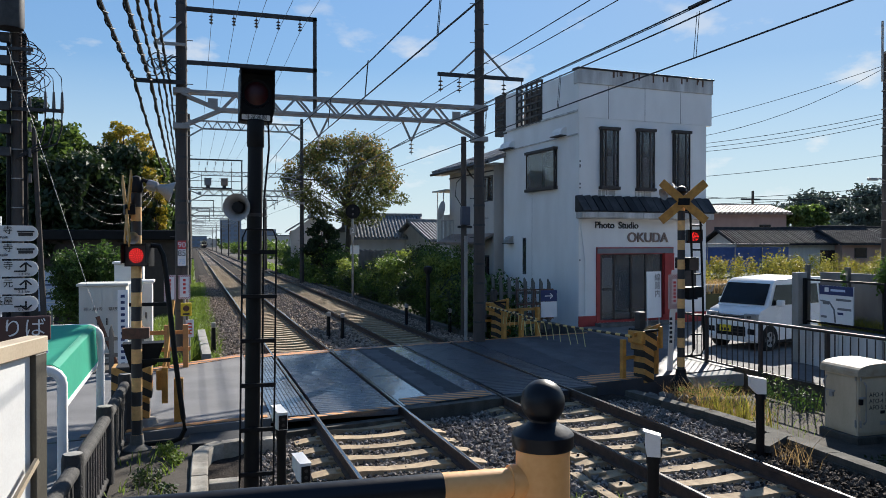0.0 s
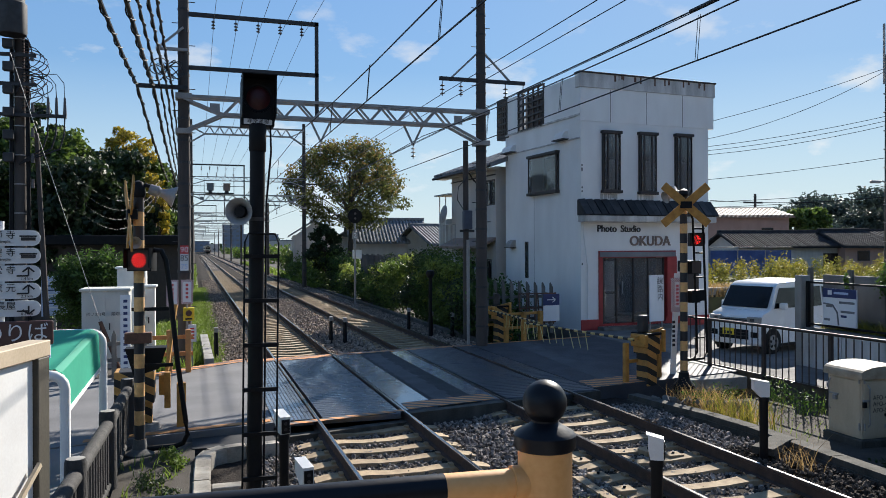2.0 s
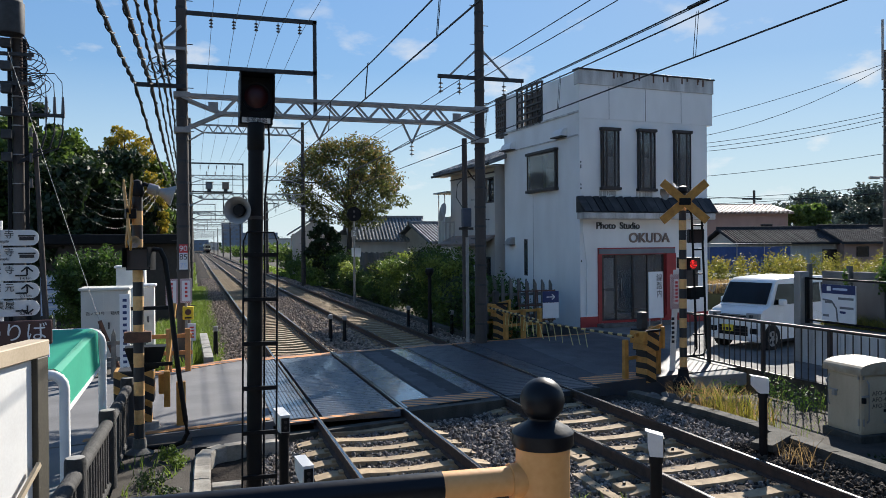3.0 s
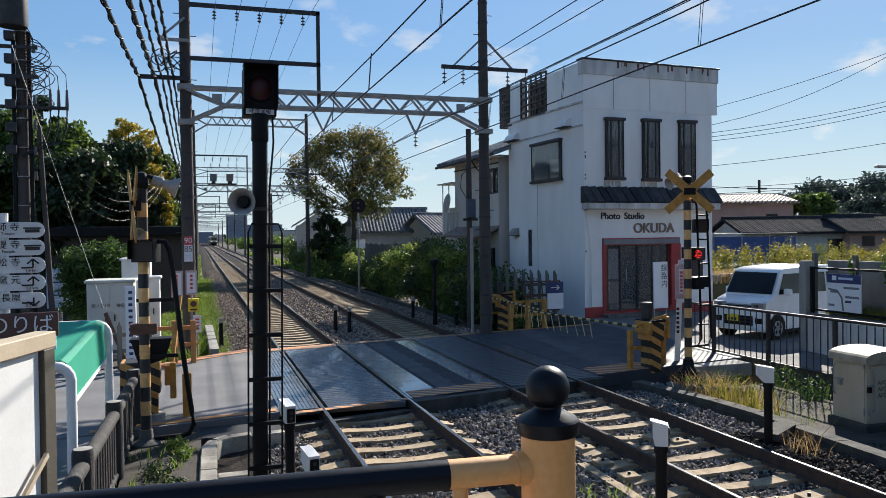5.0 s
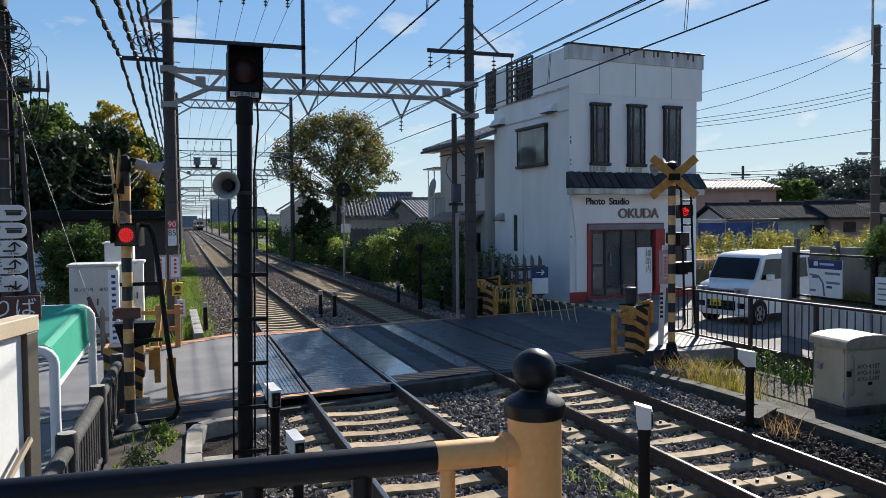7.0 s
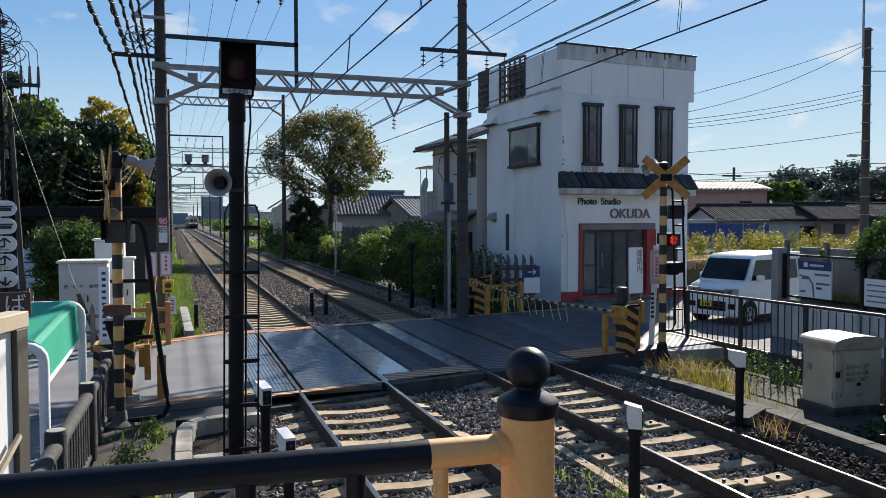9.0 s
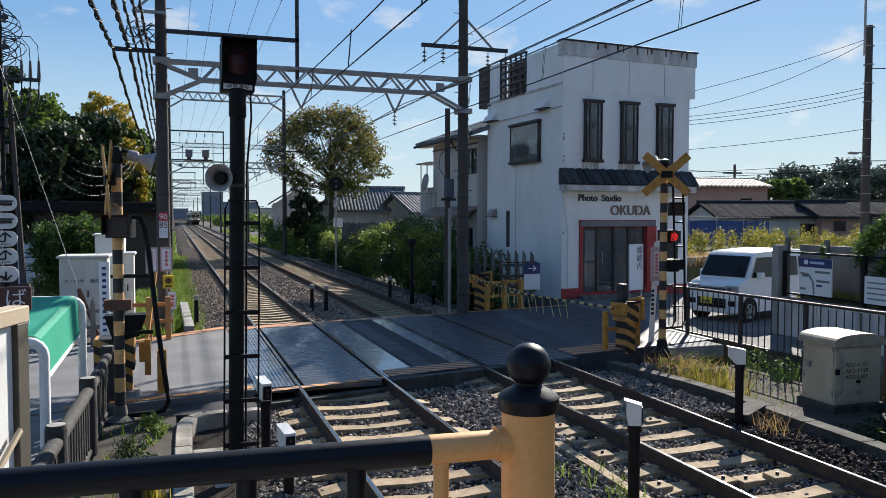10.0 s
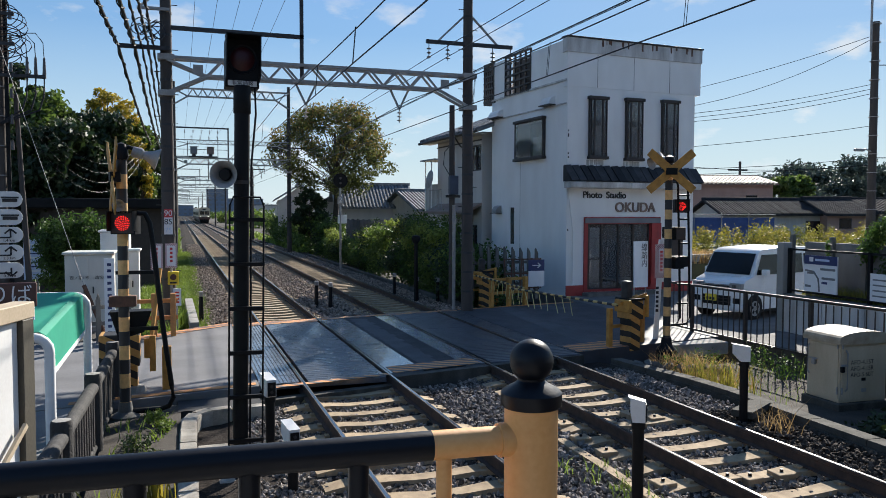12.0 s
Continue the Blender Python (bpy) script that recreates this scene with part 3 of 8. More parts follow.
def roads():
    r = single("road_east", strip(B(), 4.83, 9.2, lambda x: near_edge(x), lambda x: far_edge(x) + 0.0, -0.006, 0.5), "asphalt_blue", "dark asphalt road rising to the crossing", "road", kind="structure")
    single("street", strip(B(), 9.2, 60, lambda x: 4.0, lambda x: 27.5, -0.01, 0.4), "asphalt_old", "pale sunlit asphalt street and forecourt", "road", kind="structure")
    bm = B()
    outline = [(-14, 10.2), (-1.46, 12.62), (-1.46, 20.2), (-4.0, 18.15), (-14, 17.2)]
    lo, hi = [bm.verts.new((x, y, -0.5)) for x, y in outline], [bm.verts.new((x, y, -0.012)) for x, y in outline]
    bm.faces.new(hi)
    bm.faces.new(lo[::-1])
    for i in range(5):
        bm.faces.new((lo[i], lo[(i + 1) % 5], hi[(i + 1) % 5], hi[i]))
    single("road_west", bm, "asphalt_mid", "grey asphalt road leading down from the crossing", "road", kind="structure")
    single("side_lane", strip(B(), -14, -4.1, lambda x: 2, lambda x: 12.85 + 0.19 * x, -0.02, 0.4), "asphalt_mid", "grey asphalt lane beside the platform", "road", kind="structure")
    bm = B()
    band = [(5.42, 14.2), (5.95, 14.3), (6.72, 21.1), (6.1, 21.0)]
    lo, hi = [bm.verts.new((x, y, -0.02)) for x, y in band], [bm.verts.new((x, y, -0.002)) for x, y in band]
    bm.faces.new(hi)
    for i in range(4):
        bm.faces.new((lo[i], lo[(i + 1) % 4], hi[(i + 1) % 4], hi[i]))
    single("road_patch", bm, "asphalt", "paler resurfaced band across the dark road", "road", kind="structure")
    # painted edge lines
    for name, x0, x1, f, w in (("edge_line", -1.44, 0.75, lambda x: near_edge(x) - 0.1, 0.16), ("edge_line", -1.44, 0.7, lambda x: far_edge(x) - 0.5, 0.48), ("edge_line", 0.85, 4.8, lambda x: far_edge(x) - 0.3, 0.28)):
        single(name, strip(B(), x0, x1, f, lambda x, f=f, w=w: f(x) + w, -0.001, 0.003), "road_slants", "worn orange and dark slanting edge marking on the crossing", "road marking", kind="structure")
    for x0, x1, f, w, m in ((-4.2, -1.5, lambda x: 12.97 + 0.19 * x, 0.17, "orange"), (-3.9, -1.48, lambda x: 20.15 + 0.805 * (x + 1.46) - 0.5, 0.48, "road_slants"),
                            (0.85, 2.6, lambda x: near_edge(x) + 0.01, 0.55, "road_slants"), (4.9, 6.4, lambda x: near_edge(x) + 0.03, 0.75, "road_slants"), (4.9, 9.0, lambda x: far_edge(x) - 0.2, 0.14, "orange")):
        single("edge_line", strip(B(), x0, x1, f, lambda x, f=f, w=w: f(x) + w, 0.0, 0.004), m, "worn orange edge line painted on the road", "road marking", kind="structure")


ground()
for cx, first in zip(TRACKS, (11.76, 10.57)):
    track(cx, first)
crossing()
roads()
stones("ballast_stones", [(-1.9, 4.45, 3.5, 12.2, -0.25), (4.45, 5.5, 9.6, 12.2, -0.25), (1.2, 2.3, 3.5, 12.6, -0.215), (2.0, 5.6, 12.2, 13.0, -0.23), (4.75, 5.5, 9.6, 12.6, -0.22)], 0.040, 340, 1, "ballast", "loose brown-grey ballast stones, sharp-edged")
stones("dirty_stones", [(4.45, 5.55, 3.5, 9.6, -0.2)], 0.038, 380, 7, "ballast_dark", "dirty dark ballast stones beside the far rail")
# stones beyond the crossing, their sunlight painted in by the paler copy
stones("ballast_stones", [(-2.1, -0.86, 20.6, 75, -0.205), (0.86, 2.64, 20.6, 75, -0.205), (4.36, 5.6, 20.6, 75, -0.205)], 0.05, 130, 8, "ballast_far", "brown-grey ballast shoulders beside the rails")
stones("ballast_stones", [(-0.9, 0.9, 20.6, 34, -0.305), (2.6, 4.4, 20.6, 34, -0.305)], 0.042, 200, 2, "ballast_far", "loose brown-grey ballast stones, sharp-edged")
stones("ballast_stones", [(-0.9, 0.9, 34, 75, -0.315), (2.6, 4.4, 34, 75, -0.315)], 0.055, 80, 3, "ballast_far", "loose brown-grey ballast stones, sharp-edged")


# ---- buildings ----
def wall(bm, length, z0, z1, thick, holes, m=None):
    """An upright wall along x from 0 to length, face at y=0, thick towards +y, with openings (x0, x1, z0, z1) through it: one closed body."""
    xs = sorted({0, length, *(v for h in holes for v in h[:2])})
    zs = sorted({z0, z1, *(v for h in holes for v in h[2:])})
    nx, nz = len(xs) - 1, len(zs) - 1

    def solid(i, k):
        if not (0 <= i < nx and 0 <= k < nz):
            return False
        cx, cz = (xs[i] + xs[i + 1]) / 2, (zs[k] + zs[k + 1]) / 2
        return not any(h[0] < cx < h[1] and h[2] < cz < h[3] for h in holes)

    made = {}

    def v(i, s, k):
        if (i, s, k) not in made:
            made[i, s, k] = bm.verts.new((xs[i], thick * s, zs[k]))
        return made[i, s, k]

    for i in range(nx):
        for k in range(nz):
            if not solid(i, k):
                continue
            bm.faces.new((v(i, 0, k), v(i + 1, 0, k), v(i + 1, 0, k + 1), v(i, 0, k + 1)))
            bm.faces.new((v(i, 1, k + 1), v(i + 1, 1, k + 1), v(i + 1, 1, k), v(i, 1, k)))
            for di, dk, p, q in ((-1, 0, (i, k), (i, k + 1)), (1, 0, (i + 1, k), (i + 1, k + 1)), (0, -1, (i, k), (i + 1, k)), (0, 1, (i, k + 1), (i + 1, k + 1))):
                if not solid(i + di, k + dk):
                    bm.faces.new((v(p[0], 0, p[1]), v(q[0], 0, q[1]), v(q[0], 1, q[1]), v(p[0], 1, p[1])))
    if m:
        bmesh.ops.transform(bm, matrix=m, verts=list(made.values()))
    return bm


def bay_window(parent, x0, x1, z0, z1, m, out=0.16, mullions=(0.5,)):
    """A shallow box window standing out of the wall: brown frame, panes, sill and cap."""
    t = 0.034
    cuts = [x0, *(x0 + (x1 - x0) * u for u in mullions), x1]
    holes = [(a + t * 0.7 - x0, b - t * 0.7 - x0, z0 + 0.09, z1 - 0.09) for a, b in zip(cuts, cuts[1:])]
    mm = m or Matrix.Identity(4)
    w = part("window", wall(B(), x1 - x0, z0, z1, 0.05, holes, Matrix.Translation((x0, -out, 0))), "bronze", parent, "dark brown metal box window", m=mm)
    for z in (z0 - 0.03, z1 - 0.07):
        part("window_sill" if z < z1 - 0.1 else "window_head", box(B(), x0 - 0.05, x1 + 0.05, -out - 0.05, -0.002, z, z + 0.1, bevel=0.01), "bronze", w)
    for x in (x0, x1 - t):
        part("jamb", box(B(), x, x + t, -0.05, -0.002, z0 + 0.07, z1 - 0.07), "bronze", w)
    edges = [x0 + 0.05, *(x0 + (x1 - x0) * u for u in mullions), x1 - 0.05]
    for a, b in zip(edges, edges[1:]):
        part("pane", box(B(), a + 0.015, b - 0.015, -out + 0.02, -out + 0.026, z0 + 0.08, z1 - 0.08), "glass", w)
    for x in (x0, x1):
        part("pane", box(B(), x - 0.005 + (0.02 if x == x0 else -0.02), x + 0.005 + (0.02 if x == x0 else -0.02), -out + 0.04, -0.01, z0 + 0.08, z1 - 0.08), "glass", w)
    part("curtain", box(B(), x0 + (x1 - x0) * 0.5, x1 - 0.08, 0.1, 0.13, z0 + 0.1, z0 + (z1 - z0) * 0.55), "curtain", w, "pale half-drawn curtain")
    # dark sheet behind the panes stands in for the room's shade
    part("dark_backing", box(B(), x0 + 0.02, x1 - 0.02, 0.55, 0.57, z0, z1), "room", w)
    return w


STUDIO = pose(9.58, 23.12, -0.02, 0, 0, 4.2)


def studio():
    W, D, H = 5.3, 5.55, 8.6
    t = thing("photo_studio_building", STUDIO, "white stucco studio building, tall narrow windows, red-framed shopfront", "building")
    tall = [(0.86, 1.46, 4.68, 6.66), (2.34, 2.94, 4.66, 6.68), (3.86, 4.46, 4.64, 6.70)]
    door = (0.78, 3.72, 0.14, 2.58)
    # front: ground floor set forward by a hand's width, upper storey, parapet band
    part("front_wall", wall(B(), W, 0, 7.0, 0.2, [*tall, door]), "stucco", t)
    part("upper_front", wall(B(), W + 0.25, 7.0, 8.12, 0.24, [], pose(-0.02, -0.02, 0)), "stucco", t)
    part("parapet", box(B(), -0.06, W + 0.27, -0.06, 0.24, 8.12, H, bevel=0.015), "stucco_dirty", t, "stained parapet band with rust runs")
    part("coping", box(B(), -0.09, W + 0.3, -0.1, 0.28, H, H + 0.05, bevel=0.01), "dark_steel", t, "thin dark coping")
    for i in range(14):
        x = random.uniform(0.4, W - 0.2)
        part("stain", box(B(), x, x + random.uniform(0.02, 0.09), -0.064, -0.058, H - random.uniform(0.08, 0.26), H - 0.01), "rust", t, "rusty run")
    # the side towards the tracks
    side = Matrix.Rotation(radians(-90), 4, "Z")
    sm = Matrix.Translation((0, D, 0)) @ side
    part("side_wall", wall(B(), D - 0.2, 0, 7.2, 0.2, [(D - 3.4, D - 1.45, 4.72, 6.08), (D - 3.98, D - 3.66, 1.62, 3.0)], sm), "stucco", t)
    part("side_ledge", box(B(), -0.05, 0.0, 0.0, D - 0.02, 7.18, 7.25, bevel=0.008), "stucco_dirty", t)
    part("side_ledge", box(B(), -0.035, 0.0, 0.05, D - 0.02, 6.42, 6.47, bevel=0.008), "stucco_dirty", t)
    part("roof_wall", box(B(), 0.0, 0.2, 0.25, 2.45, 7.25, 8.55), "stucco", t)
    part("east_wall", box(B(), W - 0.2, W, 0.21, D, 0, 8.5), "stucco", t)
    part("rear_wall", box(B(), 0.21, W - 0.21, D - 0.2, D, 0, 7.9), "stucco", t)
    part("flat_roof", box(B(), 0.2, W - 0.2, 0.2, D - 0.2, 7.1, 7.2), "concrete", t)
    # floor and inner wall carry the interior shade in their colour
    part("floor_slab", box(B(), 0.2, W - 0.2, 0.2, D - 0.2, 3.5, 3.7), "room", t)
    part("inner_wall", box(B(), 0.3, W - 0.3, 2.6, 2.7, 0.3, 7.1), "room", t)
    # roof-top louvre screens over the side
    for y0, y1, zb in ((2.47, 4.43, 7.22), (5.4, 6.25, 7.22)):
        bm = B()
        for k in range(6):
            y = y0 + (y1 - y0) * k / 5
            box(bm, -0.03, 0.03, y - 0.03, y + 0.03, zb, zb + 1.5)
        for k in range(7):
            z = zb + 1.47 * k / 6
            box(bm, -0.05, 0.05, y0, y1, z - 0.02, z + 0.04)
        part("louvre_screen", bm, "bronze", t, "dark lattice screen on the roof")
        part("screen_backing", box(B(), 0.3, 0.35, y0, min(y1, D + 0.1), zb, zb + 1.3), "bronze", t)
    part("roof_fascia", box(B(), 0.0, 0.2, 4.45, 5.38, 7.25, 8.66), "stucco", t)
    part("screen_bracket", box(B(), -0.02, 0.3, D - 0.3, 6.3, 7.12, 7.2), "bronze", t)
    # windows
    for x0, x1, z0, z1 in tall:
        bay_window(t, x0 - 0.04, x1 + 0.04, z0 - 0.04, z1 + 0.02, None, 0.13, (0.26, 0.74))
    for x0, x1, z0, z1 in tall:
        for k in range(5):
            a = x0 - 0.1 + (x1 - x0 + 0.1) * k / 5 + random.uniform(-0.02, 0.02)
            part("stain", box(B(), a, a + random.uniform(0.05, 0.14), -0.005, -0.001, random.uniform(4.2, 4.45), z0 - 0.09), "stucco_dirty", t, "dirty run below the sill")
    bay_window(t, D - 3.45, D - 1.4, 4.72, 6.14, sm, 0.13, ())
    slit = part("window", box(B(), 0, 0.32, 0.02, 0.05, 1.62, 3.0), "bronze", t, "narrow dark slit window", m=sm @ Matrix.Translation((D - 3.98, 0, 0)))
    part("pane", box(B(), 0.04, 0.28, 0.012, 0.018, 1.66, 2.96), "glass", slit)
    # hooded vents
    for y, z, w in ((0.78, 6.5, 0.62), (4.62, 6.5, 0.8), (4.7, 2.8, 0.4)):
        hood = prism(B(), [(0, 0), (-0.24, 0), (-0.22, 0.12), (-0.14, 0.23), (0, 0.28)], w, Matrix.Translation((-0.002, y, z)))
        v = part("vent_hood", hood, "galv" if z < 4 else "stucco", t, "quarter-round vent hood")
        part("hood_shelf", box(B(), -0.28, -0.003, y - 0.04, y + w + 0.04, z - 0.035, z - 0.003), "bronze", v)
    # hairline joints over the tall windows, small holes along the corner
    for x in (1.16, 2.64, 4.16):
        part("wall_joint", box(B(), x - 0.008, x + 0.008, -0.025, -0.0205, 7.0, 8.1), "concrete_dark", t)
        part("wall_joint", box(B(), x - 0.006, x + 0.006, -0.004, -0.0005, 4.3, 4.62), "concrete_dark", t)
    for z in (5.5, 5.38, 5.32, 4.75, 4.62, 2.2):
        part("fixing_hole", box(B(), 0.03, 0.07, -0.004, -0.0005, z, z + 0.06), "black", t)
    part("side_joint", box(B(), -0.004, -0.0005, 3.2, 3.215, 0.4, 4.65), "concrete_dark", t)
    # canopy: lead-grey pent roof over the shop window, tiled, with a rounded lip
    c = part("canopy", box(B(), -0.12, W + 0.02, -0.42, 0.0, 3.62, 3.84, bevel=0.03), "stucco_dirty", t, "stained white canopy edge")
    bm = B()
    prism(bm, [(0, 0), (0.46, 0), (0.06, 0.52), (0, 0.52)], W + 0.16, pose(0, 0, 0, 0, 0, -90))
    part("canopy_roof", bm, "canopy_board", c, "dark weathered canopy roof", m=Matrix.Translation((-0.14, 0.0, 3.842)))
    rng = random.Random(33)
    x = -0.12
    while x < W - 0.1:
        w = rng.uniform(0.2, 0.34)
        k = rng.uniform(-0.03, 0.05)
        bm = bar(B(), (x + w / 2 + k, -0.475, 3.868), (x + w / 2 - 0.05, -0.075, 4.385), w, 0.02 + rng.uniform(0, 0.02), (0, -1, 0.8))
        part("roof_board", bm, "canopy_board", c)
        x += w + rng.choice((0.015, 0.02, 0.06))
    for k in range(9):
        part("edge_block", box(B(), -0.1 + 0.595 * k, 0.485 + 0.595 * k, -0.445, -0.421, 3.66, 3.83, bevel=0.006), "stucco_dirty", c)
    # shopfront
    f = part("shopfront", wall(B(), 3.16, 0.12, 2.66, 0.16, [(0.14, 2.72, 0.2, 2.42)], pose(0.68, -0.05, 0)), "red_frame", t, "red shopfront surround")
    part("red_pier", box(B(), 3.42, 3.82, -0.12, -0.052, 0.33, 2.45), "red_frame", f)
    part("lintel", box(B(), 0.7, 3.8, -0.09, -0.052, 2.45, 2.62), "grey_wall", f, "grey lintel")
    part("dado", box(B(), -0.01, 0.68, -0.03, 0.0, 0.0, 0.36), "red_frame", t, "red dado")
    part("dado", box(B(), 3.84, W, -0.03, 0.0, 0.0, 0.36), "red_frame", t, "red dado")
    part("threshold", box(B(), 0.6, 3.9, -0.45, -0.055, 0.0, 0.12, bevel=0.02), "concrete_dark", t, "dark front step")
    for x in (0.9, 1.42, 2.1, 2.72, 3.38):
        part("door_frame", box(B(), x - 0.03, x + 0.03, 0.02, 0.08, 0.2, 2.42), "bronze", f)
    for a, b in ((0.93, 1.39), (1.45, 2.07), (2.13, 2.69), (2.75, 3.35)):
        part("pane", box(B(), a, b, 0.045, 0.052, 0.21, 2.41), "glass", f)
    part("door_handle", rod(B(), (1.62, -0.02, 1.2), (1.62, -0.02, 1.62), 0.015), "galv", f)
    part("display_panel", box(B(), 0.94, 1.39, 0.12, 0.16, 1.28, 2.3), "print_white", f, "pale display panel inside")
    part("display_panel", box(B(), 0.94, 1.39, 0.12, 0.16, 0.42, 1.18), "curtain", f, "pale display panel inside")
    # small window and downpipe at the east end
    part("window", box(B(), 4.15, 4.85, -0.03, 0.02, 1.1, 2.3), "bronze", t, "dark side light")
    words("lettering", "Photo", 0.32, "dark_steel", t, pose(0.62, -0.015, 3.40), 0.03, "LEFT", 0.004)
    words("lettering", "Studio", 0.32, "dark_steel", t, pose(1.56, -0.015, 3.40), 0.03, "LEFT", 0.004)
    words("lettering", "OKUDA", 0.47, "tin_roof", t, pose(1.92, -0.025, 2.98), 0.05, "LEFT", 0.006)
    part("downpipe", tube(B(), [(0.06, -0.05, 4.2), (0.06, -0.05, 3.3), (0.22, -0.05, 2.2), (0.22, -0.05, 0.4)], 0.02), "white", t)


def rear_house():
    """The older rendered house behind the studio, with eaves and balcony."""
    t = thing("rear_house", STUDIO @ pose(-0.25, 5.95, 0), "two-storey beige rendered house with a dark tiled roof", "house")
    L, H = 4.6, 6.05
    rot = Matrix.Translation((0, L, 0)) @ Matrix.Rotation(radians(-90), 4, "Z")
    part("wall", wall(B(), L, 0, H, 0.2, [(L - 1.05, L - 0.05, 4.5, 5.55), (L - 1.2, L - 0.4, 0.4, 2.3), (L - 2.9, L - 2.1, 0.3, 2.2)], rot), "beige_wall", t)
    part("wall", box(B(), 0.2, 6, 0.0, 0.2, 0, H), "beige_wall", t)
    part("wall", box(B(), 0.2, 6, L - 0.2, L, 0, H), "beige_wall", t)
    part("inner_wall", box(B(), 1.2, 1.3, 0.2, L - 0.2, 0, H - 0.2), "room", t)
    for y, z0, z1 in ((0.05, 4.5, 5.55), (0.4, 0.4, 2.3), (2.1, 0.3, 2.2)):
        w = part("window_frame", wall(B(), 1.0 if z0 > 3 else 0.8, z0, z1, 0.06, [(0.05, 0.47, z0 + 0.05, z1 - 0.05), (0.53, 0.95 if z0 > 3 else 0.75, z0 + 0.05, z1 - 0.05)], Matrix.Translation((0.0, y + (1.0 if z0 > 3 else 0.8), 0)) @ Matrix.Rotation(radians(-90), 4, "Z")), "bronze", t)
        part("pane", box(B(), 0.06, 0.07, y + 0.04, y + 0.76, z0 + 0.05, z1 - 0.05), "glass", w)
    r = part("roof", prism(B(), [(-0.5, H - 0.1), (3, H + 1.15), (6.8, H - 0.1), (6.8, H + 0.03), (3, H + 1.28), (-0.5, H + 0.03)], L + 1.5, Matrix.Translation((0, -0.6, 0))), "roof_tile", t, "grey pantile roof")
    for k in range(30):
        y = -0.55 + (L + 1.4) * k / 29
        part("pantile", tube(B(), [(-0.53, y, H + 0.03), (3, y, H + 1.29)], 0.055, 6), "roof_tile", r)
    part("soffit", box(B(), -0.46, 0.0, -0.5, L + 0.8, H - 0.14, H - 0.1), "beige_wall", t)
    part("gutter", tube(B(), [(-0.57, -0.6, H - 0.06), (-0.57, L + 0.9, H - 0.1)], 0.06, 8), "bronze", t)
    part("floor_band", box(B(), -0.05, -0.002, 0.0, L, 5.7, 5.75), "bronze", t)
    part("porch_roof", prism(B(), [(-0.7, 2.75), (0, 3.1), (0, 3.2), (-0.7, 2.85)], L - 0.2), "tin_roof", t, "dark tin porch roof")
    b = part("balcony", box(B(), -0.05, 1.6, L, L + 1.5, 2.7, 2.85), "concrete", t)
    part("balcony_screen", box(B(), 0.0, 0.04, L + 0.02, L + 1.5, 2.86, 4.1), "curtain", b, "pale balcony screen")
    part("balcony_roof", box(B(), -0.2, 1.6, L, L + 1.7, 5.2, 5.26), "curtain", b, "pale corrugated balcony cover")
    for y in (L + 0.7, L + 1.45):
        part("balcony_post", rod(B(), (-0.02, y, 2.85), (-0.02, y, 5.2), 0.03), "white", b)
    part("dish_aerial", lathe(B(), [(0.0, 0.08), (0.22, 0.05), (0.42, 0.0), (0.40, 0.0), (0.22, 0.03), (0.0, 0.06)], n=24, m=Matrix.Translation((-0.45, L - 0.1, 4.3)) @ Matrix.Rotation(radians(-80), 4, "Y")), "galv", t, "pale round dish", smooth=True)
    for k in range(10):
        part("baluster", rod(B(), (-0.5, L - 1.6 + k * 0.15, 2.9), (-0.5, L - 1.6 + k * 0.15, 3.8), 0.012, n=6), "galv", t)
    part("balcony_rail", rod(B(), (-0.5, L - 1.6, 3.8), (-0.5, L - 0.2, 3.8), 0.02), "galv", t)
    part("downpipe", tube(B(), [(-0.55, 1.5, H - 0.1), (-0.3, 1.5, 5.6), (-0.06, 1.5, 5.4), (-0.06, 1.5, 0.1)], 0.035), "bronze", t)


studio()
rear_house()
# unseen dark wall added behind the platform to darken the window reflections
single("wall_south", box(B(), -16, 75, -30.4, -30, -0.46, 14), "dark_backdrop", "plain dark wall added unseen behind the platform to darken reflections", "wall", kind="structure")


# ---- overhead line: poles, portal trusses, wires ----
def concrete_pole(name, x, y, h, r0, r1, z0=-0.45, label="grey concrete catenary pole with steel bands", group="catenary poles", lean=(0, 0)):
    t = thing(name, pose(x, y, z0, lean[0], lean[1]), label, "pole", group)
    part("shaft", rod(B(), (0, 0, 0), (0, 0, h), r0, r1, 20), "pole", t, smooth=True)
    return t


def lattice(bm, p, q, drop, panels, w=0.07, lift=0.03):
    """Two chords and zigzag web between p and q; drop: depth of the truss."""
    p, q, d = Vector(p), Vector(q), Vector((0, 0, -drop))
    bar(bm, p, q, w, w)
    a, b = p + (q - p) * 0.12, p + (q - p) * 0.88
    bar(bm, a + d, b + d, w, w)
    bar(bm, a + d, p + d * 2.1, w, w)
    bar(bm, b + d, q + d * 2.1, w, w)
    bar(bm, p + Vector((0, 0, -0.06)), a + d, w * 0.8, w * 0.8)
    bar(bm, q + Vector((0, 0, -0.06)), b + d, w * 0.8, w * 0.8)
    for k in range(panels):
        u, v = a + (b - a) * (k / panels), a + (b - a) * ((k + 1) / panels)
        m = (u + v) / 2
        bar(bm, u + d, m, w * 0.7, w * 0.7)
        bar(bm, m, v + d, w * 0.7, w * 0.7)
    return bm


def insulator(bm, x, y, z, drop=0.32, r=0.055):
    rod(bm, (x, y, z), (x, y, z - drop), 0.012, n=6)
    for k in range(3):
        lathe(bm, [(0.012, 0.035), (r, 0.0), (r * 0.8, -0.012), (0.012, -0.005)], (x, y, z - drop * (0.35 + 0.25 * k)), 10)


